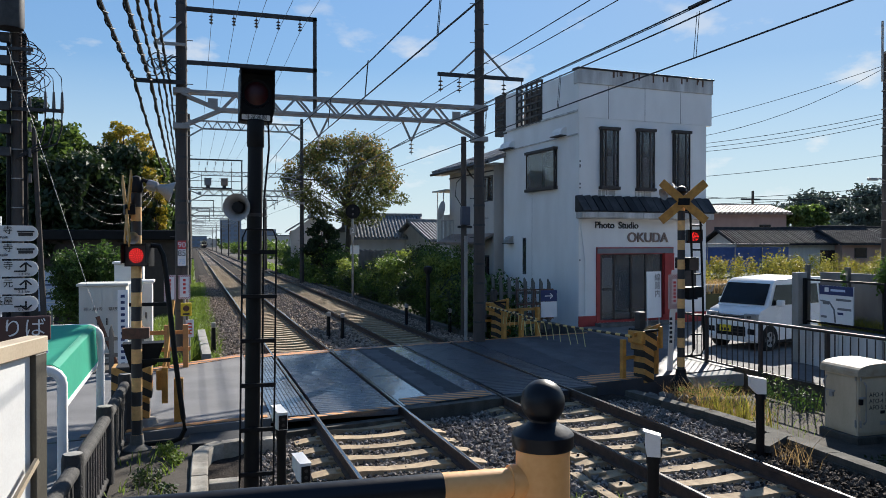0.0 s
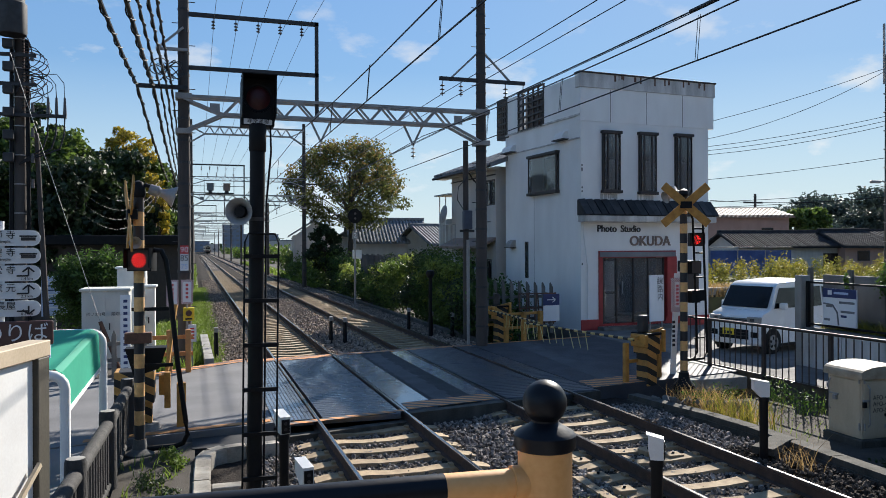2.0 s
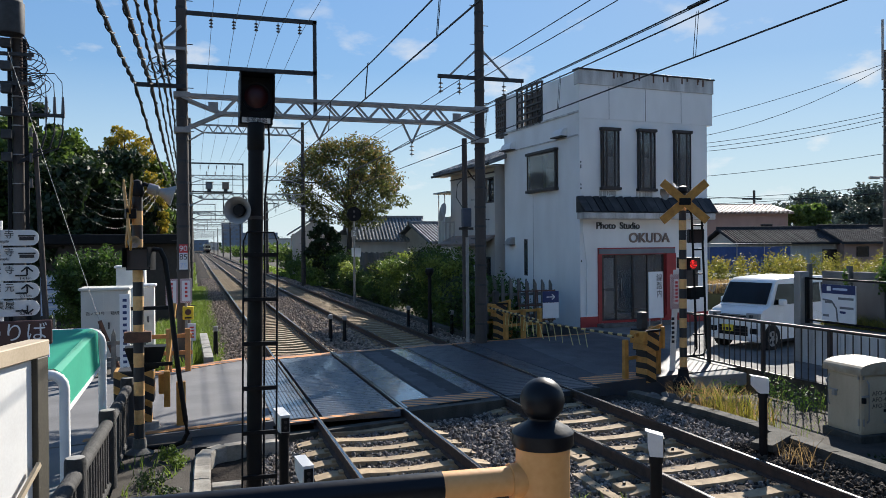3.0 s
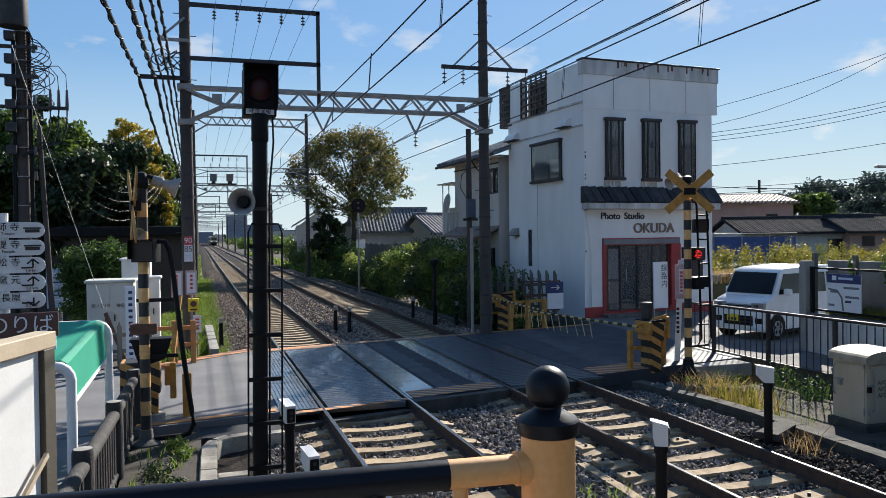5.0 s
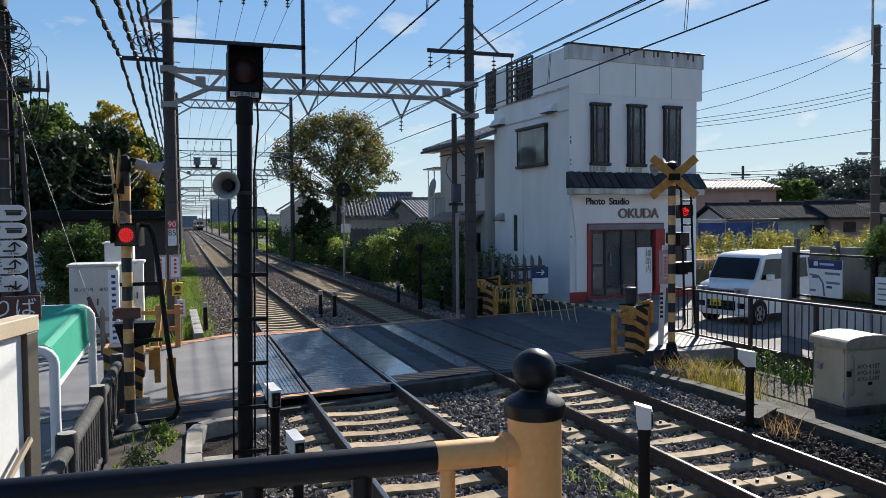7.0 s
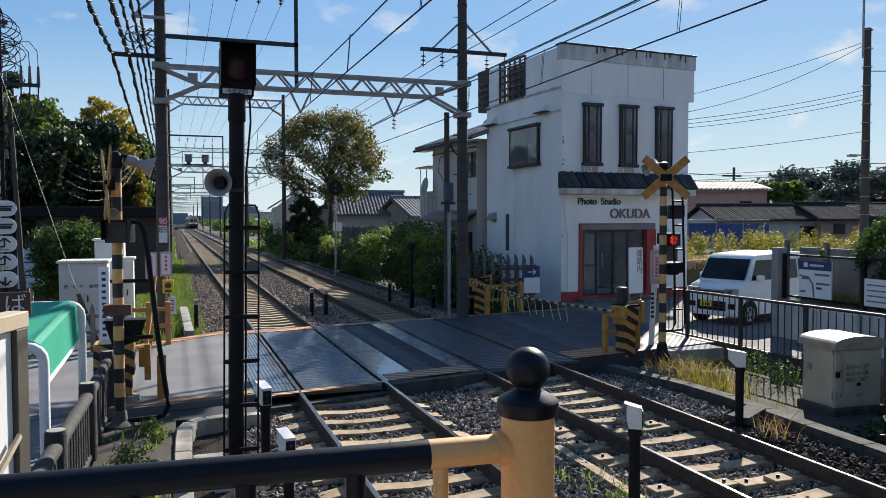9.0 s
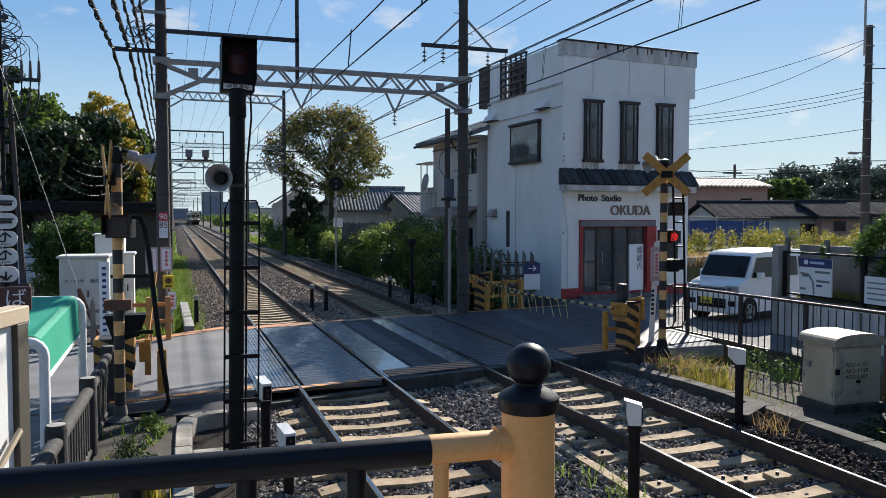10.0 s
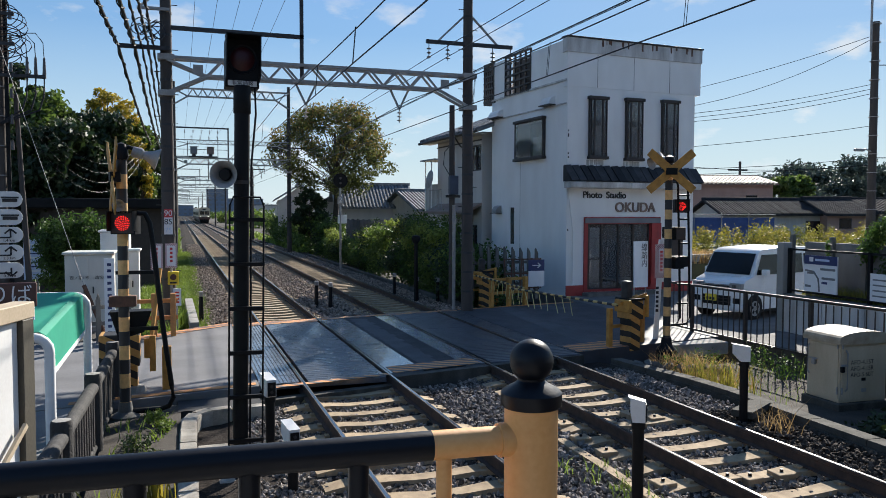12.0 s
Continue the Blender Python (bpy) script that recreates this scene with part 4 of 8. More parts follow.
def portal(y, full, xl=-2.9, xr=5.1, top=6.6, xf=0.45):
    for x in (xl, xr):
        h = 12.4 if full else (9.2 if x == xl else 8.2)
        p = concrete_pole("catenary_pole", x, y, h, 0.172, 0.115)
        for k in range(int((h - 1.0) / 0.55)):
            z = 1.0 + 0.55 * k
            rz = 0.172 - 0.057 * z / h
            part("band", lathe(B(), [(rz - 0.01, -0.03), (rz + 0.012, -0.03), (rz + 0.012, 0.03), (rz - 0.01, 0.03)], (0, 0, z), 14), "dark_steel", p)
            part("step_bolt", rod(B(), (0, 0, z + 0.2), (0.28 if k % 2 else -0.28, 0, z + 0.2), 0.011, n=6), "dark_steel", p)
    t = thing("portal_truss", pose(0, y, 0), "pale galvanised lattice beam spanning both tracks between the poles", "catenary beam", "portal trusses")
    for dy in (-0.17, 0.17):
        part("truss_side", lattice(B(), (xl, dy, top), (xr, dy, top), 0.42, 8), "galv", t)
    bm = B()
    for k in range(17):
        x0, x1 = xl + (xr - xl) * k / 17, xl + (xr - xl) * (k + 1) / 17
        bar(bm, (x0, -0.17, top), (x1, 0.17, top), 0.035, 0.035)
    part("top_lacing", bm, "galv", t)
    # end gussets where the beam is strapped to the poles
    for x, s in ((xl, 1), (xr, -1)):
        for z in (top, top - 0.88):
            part("gusset", box(B(), x - 0.2, x + 0.2, -0.21, 0.21, z - 0.07, z + 0.07, bevel=0.01), "galv", t)
        part("gusset_plate", box(B(), x + s * 0.75 - 0.12, x + s * 0.75 + 0.12, -0.2, -0.185, top - 0.4, top - 0.16), "galv", t)
    # gantry frame for the feeder wires, left of the middle
    g = part("feeder_frame", bar(B(), (xf, 0, top - 0.4), (xf, 0, 8.75), 0.09, 0.09, (0, 1, 0)), "dark_steel", t, "dark steel feeder frame")
    for z in (8.7, 7.35) if y < 50 else (8.75,):
        part("cross_arm", bar(B(), (xl, 0, z), (xf + 0.05, 0, z), 0.09, 0.1), "dark_steel", g)
    for k in range(5):
        bm = B()
        insulator(bm, -2.18 + 0.56 * k, 0, 8.66)
        part("insulator", bm, "insulator", g)
    # bracket with insulators on the east pole
    a = part("bracket_arm", bar(B(), (xr - 1.23, 0, 7.5), (xr + 1.35, 0, 7.5), 0.09, 0.1), "dark_steel", t, "dark cross-arm on the pole")
    for s in (-1, 1):
        part("brace", bar(B(), (xr, 0, 8.38), (xr + s * 0.9, 0, 7.52), 0.05, 0.05), "galv", a)
    for x in (xr - 1.15, xr - 0.6, xr + 0.75, xr + 1.3):
        bm = B()
        insulator(bm, x, 0, 7.46, 0.45, 0.07)
        part("insulator", bm, "insulator", a)
    # hangers for the two catenaries
    for x in (0.55, 3.1):
        bm = B()
        bar(bm, (x - 0.28, 0, top - 0.42), (x, 0, top - 1.0), 0.05, 0.05)
        bar(bm, (x + 0.28, 0, top - 0.42), (x, 0, top - 1.0), 0.05, 0.05)
        insulator(bm, x, 0, top - 0.95, 0.42, 0.07)
        part("hanger", bm, "galv", t)


PORTALS = (20.6, 58.0, 88.0, 113.0, 140.0, 180.0, 225.0, 275.0, 330.0)
for i, y in enumerate(PORTALS):
    if i < 3:
        portal(y, i < 2, xf=0.78 if i == 1 else 0.45)
        if i == 1:
            t = thing("feeder_beam", pose(0, y, 0), "high galvanised lattice beam carrying the feeder wires", "catenary beam", "portal trusses")
            for dy in (-0.17, 0.17):
                part("truss_side", lattice(B(), (-2.9, dy, 11.5), (5.1, dy, 11.5), 0.55, 9), "galv", t)
            t = thing("signal_beam", pose(0, y, 0), "slender lattice beam with insulators above the colour-light signals", "catenary beam", "portal trusses")
            part("truss_side", lattice(B(), (-2.9, -0.1, 7.88), (5.1, -0.1, 7.88), 0.28, 14, 0.055), "galv", t)
            for k in range(4):
                bm = B()
                insulator(bm, -1.75 + 0.6 * k, -0.1, 8.2)
                part("insulator", bm, "insulator", t)
            part("platform", box(B(), -1.95, 0.02, -0.35, 0.1, 6.66, 6.74), "dark_steel", t, "dark signal platform")
            for x in (-2.0, 0.05):
                part("platform_post", rod(B(), (x, -0.3, 6.66), (x, -0.3, 7.8), 0.025, n=6), "dark_steel", t)
            part("platform_rail", rod(B(), (-2.9, -0.3, 7.2), (0.78, -0.3, 7.2), 0.02, n=6), "dark_steel", t)
    else:
        for x in (-2.9, 5.1):
            concrete_pole("catenary_pole", x, y, 9.5, 0.17, 0.14)
        t = thing("portal_truss", pose(0, y, 0), "distant galvanised lattice beam over both tracks", "catenary beam", "portal trusses")
        part("truss_side", lattice(B(), (-2.8, 0, 6.6), (5.3, 0, 6.6), 0.42, 8, 0.09), "galv", t)
        part("feeder_frame", bar(bar(bar(B(), (0.2, 0, 6.4), (0.2, 0, 8.75), 0.1, 0.1, (0, 1, 0)), (-2.8, 0, 8.7), (0.2, 0, 8.7), 0.1, 0.1), (-2.8, 0, 7.35), (0.2, 0, 7.35), 0.1, 0.1), "dark_steel", t)


# ---- crossing signals, masts and barriers ----
def lamp_head(parent, x, y, z, face, lit_name="lamp_disc"):
    """A hooded crossing lamp. face: the pose that turns its front (-y) towards whoever it warns. Returns the lit disc."""
    m = Matrix.Translation((x, y, z)) @ face
    bm = wall(B(), 0.38, -0.17, 0.17, 0.3, [(0.015, 0.365, -0.155, 0.155)], Matrix.Translation((-0.19, 0, 0)))
    head = part("lamp_head", bm, "black", parent, "black hooded warning lamp", m=m)
    part("hood", prism(B(), [(-0.2, -0.12), (-0.19, -0.12), (-0.19, 0.172), (0.19, 0.172), (0.19, -0.12), (0.2, -0.12), (0.2, 0.184), (-0.2, 0.184)], 0.3, Matrix.Translation((0, -0.15, 0))), "black", head)
    part("front_plate", box(B(), -0.175, 0.175, 0.0, 0.012, -0.155, 0.155), "lamp_dark", head, "dark red lamp front")
    part("back_plate", box(B(), -0.175, 0.175, 0.28, 0.295, -0.155, 0.155), "black", head)
    disc = B()
    for r, n in ((0.0, 1), (0.03, 5), (0.056, 10), (0.082, 14), (0.106, 18)):
        for k in range(n):
            a = 2 * math.pi * k / n
            lathe(disc, [(0.0, 0.006), (0.0078, 0.003), (0.0078, -0.002)], n=7, m=Matrix.Translation((r * math.cos(a), -0.012, r * math.sin(a))) @ Matrix.Rotation(radians(90), 4, "X"))
    ob = part(lit_name, disc, "lamp_red", head, "red light-emitting dots")
    return ob


def crossbuck(parent, z, face, size=1.0):
    """Two crossed yellow boards with dark bands round the middle."""
    for s in (-1, 1):
        bm = B()
        box(bm, -size / 2, size / 2, -0.012, 0.012, -0.085, 0.085, Matrix.Rotation(radians(40 * s), 4, "Y"), 0.004)
        part("cross_board", bm, "yellow", parent, "yellow crossed board", m=Matrix.Translation((0, 0, z)) @ face @ Matrix.Translation((0, -0.11 - 0.026 * (s + 1) / 2, 0)))
    part("cross_bracket", box(B(), -0.12, 0.12, -0.16, -0.02, -0.07, 0.07, bevel=0.01), "black", parent, m=Matrix.Translation((0, 0, z)) @ face)


def horn(parent, z, m, scale=1.0):
    bm = B()
    lathe(bm, [(0.0, -0.02), (0.07, -0.02), (0.08, 0.0), (0.085, 0.12), (0.06, 0.15), (0.07, 0.2), (0.11, 0.28), (0.165, 0.36), (0.17, 0.37), (0.16, 0.365), (0.10, 0.29), (0.055, 0.2), (0.0, 0.19)], n=24)
    bmesh.ops.transform(bm, matrix=Matrix.Diagonal((scale, scale, scale, 1)), verts=bm.verts)
    part("horn_speaker", bm, "galv", parent, "pale grey horn loudspeaker", smooth=True, m=m)


def west_mast():
    t = thing("crossing_mast", pose(-3.4, 11.7, -0.1), "yellow and black banded mast with red lamp and horn", "crossing signal", "crossing masts")
    part("mast", rod(B(), (0, 0, 0), (0, 0, 3.62), 0.072, n=20), "bands", t, "yellow and black banded tube", smooth=True)
    part("cap", lathe(B(), [(0.08, 3.6), (0.095, 3.64), (0.09, 3.72), (0.06, 3.82), (0.0, 3.85)], n=18), "black", t, smooth=True)
    part("base", lathe(B(), [(0.2, -0.3), (0.2, 0.0), (0.1, 0.06), (0.085, 0.2)], n=16), "concrete_dark", t, smooth=True)
    crossbuck(t, 3.36, Matrix.Rotation(radians(-81), 4, "Z"), 1.42)
    horn(t, 3.7, Matrix.Translation((0.16, -0.02, 3.72)) @ Matrix.Rotation(radians(108), 4, "Y"), 0.92)
    part("horn_bracket", tube(B(), [(0, 0, 3.72), (0.1, 0, 3.78), (0.2, 0, 3.74)], 0.03), "black", t)
    horn(t, 2.96, Matrix.Translation((-0.03, -0.1, 2.98)) @ Matrix.Rotation(radians(95), 4, "X"), 0.5)
    a = lamp_head(t, 0.01, -0.14, 2.72, Matrix.Rotation(radians(-14), 4, "Z") @ Matrix.Diagonal((0.86, 0.9, 0.9, 1)))
    pts = [(0.2, -0.1, 2.86), (0.30, -0.1, 2.85), (0.36, -0.1, 2.72), (0.40, -0.1, 2.4), (0.52, -0.08, 1.2), (0.62, -0.05, 0.4), (0.64, -0.05, 0.22), (0.58, -0.03, 0.1), (0.45, 0, 0.05), (0.1, 0, 0.05)]
    part("conduit", tube(B(), pts, 0.036, 12), "black", t, "bent black conduit pipe", smooth=True)
    for z in (1.2, 2.0):
        part("strap", box(B(), -0.1, 0.45, -0.02, 0.02, z, z + 0.05), "black", t)
    part("clamp", box(B(), -0.19, 0.17, -0.08, 0.08, 1.55, 1.7, bevel=0.01), "rust", t)
    part("hopper_hood", prism(B(), [(-0.2, 0.36), (0.36, 0.36), (0.26, 0.06), (-0.08, -0.04)], 0.3, Matrix.Translation((0.0, 0.1, 1.1))), "black", t, "black hood")
    return a


def east_mast():
    t = thing("crossing_mast", pose(6.89, 13.6, -0.15), "yellow and black banded mast with crossed yellow boards", "crossing signal", "crossing masts")
    part("mast", rod(B(), (0, 0, 0.1), (0, 0, 3.98), 0.075, n=20), "bands", t, "faded yellow and black banded tube", smooth=True)
    part("cap", lathe(B(), [(0.085, 3.95), (0.11, 4.0), (0.09, 4.08), (0.0, 4.12)], n=18), "black", t, smooth=True)
    part("base", lathe(B(), [(0.22, -0.3), (0.21, 0.1), (0.12, 0.2), (0.1, 0.35)], n=16), "black", t, smooth=True)
    face = Matrix.Rotation(radians(-14), 4, "Z")
    crossbuck(t, 3.78, face, 1.22)
    horn(t, 4.0, Matrix.Translation((-0.1, 0.12, 4.04)) @ Matrix.Rotation(radians(-112), 4, "Y"), 0.75)
    horn(t, 4.0, Matrix.Translation((0.0, 0.1, 4.02)) @ Matrix.Rotation(radians(-80), 4, "X"), 0.8)
    up = lamp_head(t, 0.30, -0.02, 3.07, Matrix.Rotation(radians(-26), 4, "Z") @ Matrix.Diagonal((0.74, 0.8, 0.78, 1)))
    low = lamp_head(t, 0.22, -0.04, 2.5, Matrix.Rotation(radians(-40), 4, "Z") @ Matrix.Diagonal((0.70, 0.6, 0.74, 1)))
    lamp_head(t, 0.35, 0.1, 1.9, Matrix.Rotation(radians(100), 4, "Z") @ Matrix.Diagonal((0.72, 0.8, 0.72, 1)))
    lamp_head(t, 0.22, 0.22, 2.5, Matrix.Rotation(radians(170), 4, "Z") @ Matrix.Diagonal((0.7, 0.8, 0.75, 1)))
    # tubular climbing frame
    for dx in (0.22, 0.46):
        pts = [(0.05, 0, 3.62), (dx - 0.05, 0, 3.62), (dx, 0, 3.5), (dx + 0.06, 0, 2.0), (dx + 0.1, 0, 0.75), (dx + 0.02, 0, 0.62), (0.05, 0, 0.6)]
        part("frame_tube", tube(B(), pts, 0.024, 10), "black", t, smooth=True)
    for z in (3.3, 2.8, 2.3, 1.85, 1.45, 1.05):
        part("rung", rod(B(), (0.24, 0, z), (0.50, 0, z), 0.018, n=8), "black", t)
    return up, low


def barrier(name, m, arm, label):
    """A crossing gate: slanted-stripe machine, guard posts and a lowered arm with hanging straps. arm: (length, yaw)."""
    t = thing(name, m, label, "crossing gate", "crossing gates")
    part("cabinet", box(box(B(), -0.19, 0.19, -0.2, 0.2, 0.55, 0.95, bevel=0.02), -0.13, 0.13, -0.16, 0.16, -0.1, 0.56), "slants", t, "orange-yellow and black striped machine box")
    part("lid", box(B(), -0.22, 0.22, -0.23, 0.23, 0.95, 1.0, bevel=0.015), "black", t)
    part("motor_box", box(B(), -0.2, -0.03, -0.1, 0.08, 1.0, 1.36, bevel=0.03), "dark_steel", t, "small grey box")
    part("yoke", bar(bar(B(), (-0.42, -0.12, 0.9), (0.34, -0.12, 1.06), 0.05, 0.07), (-0.3, 0.14, 0.86), (0.34, 0.14, 1.0), 0.05, 0.07), "yellow", t, "yellow arm yoke")
    part("crank", box(B(), 0.2, 0.27, -0.28, -0.2, 0.6, 1.06, bevel=0.01), "yellow", t)
    part("counterweight", box(B(), -0.34, -0.24, -0.3, 0.12, 0.72, 0.98, bevel=0.015), "yellow", t, "yellow counterweight")
    L, yaw = arm
    am = Matrix.Translation((-0.36, 0.0, 0.86)) @ Matrix.Rotation(radians(yaw), 4, "Z")
    a = part("gate_arm", rod(B(), (0, 0, 0), (L, 0, -0.02), 0.03, 0.022, 10), striped_arm, t, "thin yellow and black striped arm", m=am)
    n = 9
    for k in range(1, n + 1):
        x = 0.32 * L + 0.66 * L * k / n
        part("strap", bar(B(), (x, 0, -0.02), (x - 0.10 - 0.035 * (k * 5 % 4), 0.02, -0.42 + 0.02 * (k % 3)), 0.016, 0.008), "strap", a)
    for dx, dy in ((-0.52, 0.06), (0.50, 0.16)):
        part("guard_post", box(B(), dx - 0.05, dx + 0.05, dy - 0.05, dy + 0.05, -0.1, 0.80, bevel=0.012), "yellow", t, "yellow guard post")
    part("guard_rail", bar(B(), (-0.47, 0.1, 0.4), (0.45, 0.2, 0.4), 0.04, 0.07), "yellow", t)
    return t


striped_arm = striped("arm_bands", (0.66, 0.48, 0.18), (0.02, 0.02, 0.022), 0.16, 0, 1, 0)


def warning_light():
    """The tall obstruction-warning light beside the near track."""
    t = thing("obstruction_signal", pose(-2.01, 9.2, -0.3, 0, 0.8, 0), "tall black pole signal with unlit red lamp and horn", "signal")
    part("pole", rod(B(), (0, 0, 0), (0, 0, 4.42), 0.087, n=24), "black", t, smooth=True)
    part("collar", lathe(B(), [(0.09, 4.2), (0.098, 4.21), (0.098, 4.5), (0.09, 4.52)], n=20), "black", t, smooth=True)
    h = part("head", box(B(), -0.19, 0.19, -0.02, 0.24, 4.5, 5.05, bevel=0.012), "black", t, "black square signal head with hood")
    hood = prism(prism(B(), [(-0.24, 4.6), (-0.02, 4.56), (-0.02, 5.05), (-0.24, 5.05)], 0.012, Matrix.Translation((-0.178, 0, 0)) @ Matrix.Rotation(radians(90), 4, "Z")),
                 [(-0.24, 4.6), (-0.02, 4.56), (-0.02, 5.05), (-0.24, 5.05)], 0.012, Matrix.Translation((0.19, 0, 0)) @ Matrix.Rotation(radians(90), 4, "Z"))
    part("hood", box(hood, -0.195, 0.195, -0.25, -0.0, 5.05, 5.062), "black", h)
    part("lens", lathe(B(), [(0.0, 0.035), (0.09, 0.026), (0.135, 0.0), (0.15, -0.01), (0.15, -0.03)], n=28, m=Matrix.Translation((0, -0.02, 4.82)) @ Matrix.Rotation(radians(90), 4, "X")), red_lens, h, "dark red unlit lens", smooth=True)
    part("lens_ring", lathe(B(), [(0.15, 0.0), (0.165, 0.012), (0.165, -0.02)], n=28, m=Matrix.Translation((0, -0.02, 4.82)) @ Matrix.Rotation(radians(90), 4, "X")), "black_gloss", h, smooth=True)
    plate = part("name_plate", box(B(), -0.16, 0.16, -0.03, -0.021, 4.515, 4.575), "print_white", h, "white plate with small characters")
    words("lettering", "非常通報", 0.062, "print_black", plate, pose(0, -0.033, 4.545), 0.002)
    hm = Matrix.Translation((-0.12, -0.02, 3.5)) @ Matrix.Rotation(radians(-18), 4, "Z") @ Matrix.Rotation(radians(92), 4, "X")
    horn(t, 0, hm, 0.9)
    part("horn_plug", lathe(B(), [(0.0, 0.0), (0.06, 0.0), (0.07, -0.06), (0.0, -0.06)], n=16, m=hm @ Matrix.Translation((0, 0, 0.30))), "black", t, smooth=True)
    part("band", lathe(B(), [(0.085, 3.40), (0.095, 3.40), (0.095, 3.44), (0.085, 3.44)], n=20), "dark_steel", t)
    for x in (-0.14, 0.24):
        part("frame_rod", tube(B(), [(x, -0.1, 0.1), (x, -0.1, 3.15), (x + (0.04 if x < 0 else -0.04), -0.1, 3.25), (0.05, -0.1, 3.25)], 0.011, 8), "black", t)
    for k in range(6):
        z = 0.42 + 0.51 * k
        part("rung", box(B(), -0.15, 0.25, -0.125, -0.085, z, z + 0.045), "black", t)
    part("cable", tube(B(), [(0.14, -0.02, 4.5), (0.15, -0.04, 4.2), (0.10, -0.05, 3.6), (0.105, -0.03, 2.0), (0.105, -0.03, 0.2)], 0.012, 6), "black", t)
    part("foot", box(B(), -0.25, 0.25, -0.25, 0.25, -0.2, 0.02, bevel=0.03), "concrete", t)


red_lens = mat("dark_red_lens", (0.06, 0.005, 0.008), (0.035, 0.003, 0.005), 20, 90, 0.4, bump=0.1)


def detector(x, y, top, turn, visor=0.2, label="white-capped black detector post beside the rail"):
    """A slim black post with a long white hooded head that looks along local -y."""
    t = thing("detector_post", pose(x, y, -0.4, 0, 0, turn), label, "track detector", "detector posts")
    h = top + 0.4
    part("post", rod(B(), (0, 0, 0), (0, 0, h - 0.2), 0.058, n=14), "black", t, smooth=True)
    part("collar", lathe(B(), [(0.058, h - 0.27), (0.07, h - 0.27), (0.07, h - 0.2), (0.0, h - 0.2)], n=14), "black", t, smooth=True)
    b = part("head", prism(B(), [(0.065, -0.2), (0.065, 0.0), (-0.03 - visor, 0.035), (-0.03 - visor, -0.10), (-0.06, -0.2)], 0.12, Matrix.Translation((0.06, 0, h)) @ Matrix.Rotation(radians(90), 4, "Z")), "white", t, "white steel head box")
    part("hood", prism(B(), [(0.068, 0.001), (0.068, 0.01), (-0.05 - visor, 0.051), (-0.05 - visor, 0.042)], 0.126, Matrix.Translation((0.063, 0, h)) @ Matrix.Rotation(radians(90), 4, "Z")), "white", b, "white hood plate")
    part("rear_plate", box(B(), -0.05, 0.05, 0.071, 0.078, h - 0.19, h - 0.02), "black", b)
    for z in (h - 0.14, h - 0.07):
        part("eye", rod(B(), (0, 0.079, z), (0, 0.085, z), 0.02, n=10), "dark_steel", b)
    part("foot", box(B(), -0.14, 0.14, -0.14, 0.14, -0.1, 0.06, bevel=0.02), "concrete_dark", t)


def stub(x, y, h=0.75):
    t = thing("track_marker_post", pose(x, y, -0.3), "short black marker post with a pale cap", "marker post", "track marker posts")
    part("post", rod(B(), (0, 0, 0), (0, 0, h), 0.07, 0.055, 12), "black", t, smooth=True)
    part("cap", box(B(), -0.06, 0.06, -0.09, 0.06, h, h + 0.14, bevel=0.02), "galv", t, "pale cap")


def disc_signal():
    t = thing("disc_signal", pose(5.35, 40.1, -0.4), "round black disc signal on a thin pole", "signal")
    part("pole", rod(B(), (0, 0, 0), (0, 0, 4.7), 0.06, n=12), "galv", t)
    part("disc", rod(B(), (0, -0.08, 4.83), (0, -0.04, 4.83), 0.38, n=32), "black", t, "round black board")
    for z in (4.7, 4.96):
        part("lens", rod(B(), (0, -0.1, z), (0, -0.079, z), 0.06, n=14), "insulator", t)
    p = part("number_plate", box(B(), -0.16, 0.16, -0.07, -0.05, 3.62, 4.0), "galv", t)
    words("lettering", "2", 0.36, "print_white", p, pose(0, -0.075, 3.81), 0.004)
    part("relay_box", box(B(), -0.1, 0.35, -0.05, 0.2, 2.6, 3.05), "white", t)


LIT_WEST = west_mast()
LIT_EAST, LIT_EAST_LOW = east_mast()
barrier("crossing_gate", pose(6.33, 14.1, 0.0, 0, 0, 12), (4.25, 86), "lowered crossing gate with striped machine and hanging straps")
barrier("crossing_gate", pose(6.25, 22.1, 0.0, 0, 0, 6), (3.9, -98), "lowered far crossing gate with striped machine and hanging straps")
gf = thing("guard_frame", pose(6.0, 20.95, 0, 0, 0, 16), "yellow guard frame of posts and rails beside the far gate", "guard frame")
for x in (0.0, 0.66, 1.3):
    part("post", box(B(), x - 0.06, x + 0.06, -0.06, 0.06, -0.1, 0.86, bevel=0.012), "yellow", gf)
for z in (0.36, 0.76):
    part("rail", box(B(), -0.06, 1.36, 0.065, 0.11, z, z + 0.08), "yellow", gf)
warning_light()
disc_signal()
detector(1.665, 6.6, 0.9, -122, 0.05)
detector(4.93, 8.95, 0.88, -112, 0.12)
detector(-1.62, 9.6, 0.72, 190)
detector(-1.51, 8.4, 0.42, 190)
for x, y in ((1.48, 24.63), (1.82, 24.03), (5.0, 25.2), (5.55, 24.6), (-2.1, 22.3), (4.7, 27.0)):
    stub(x, y)


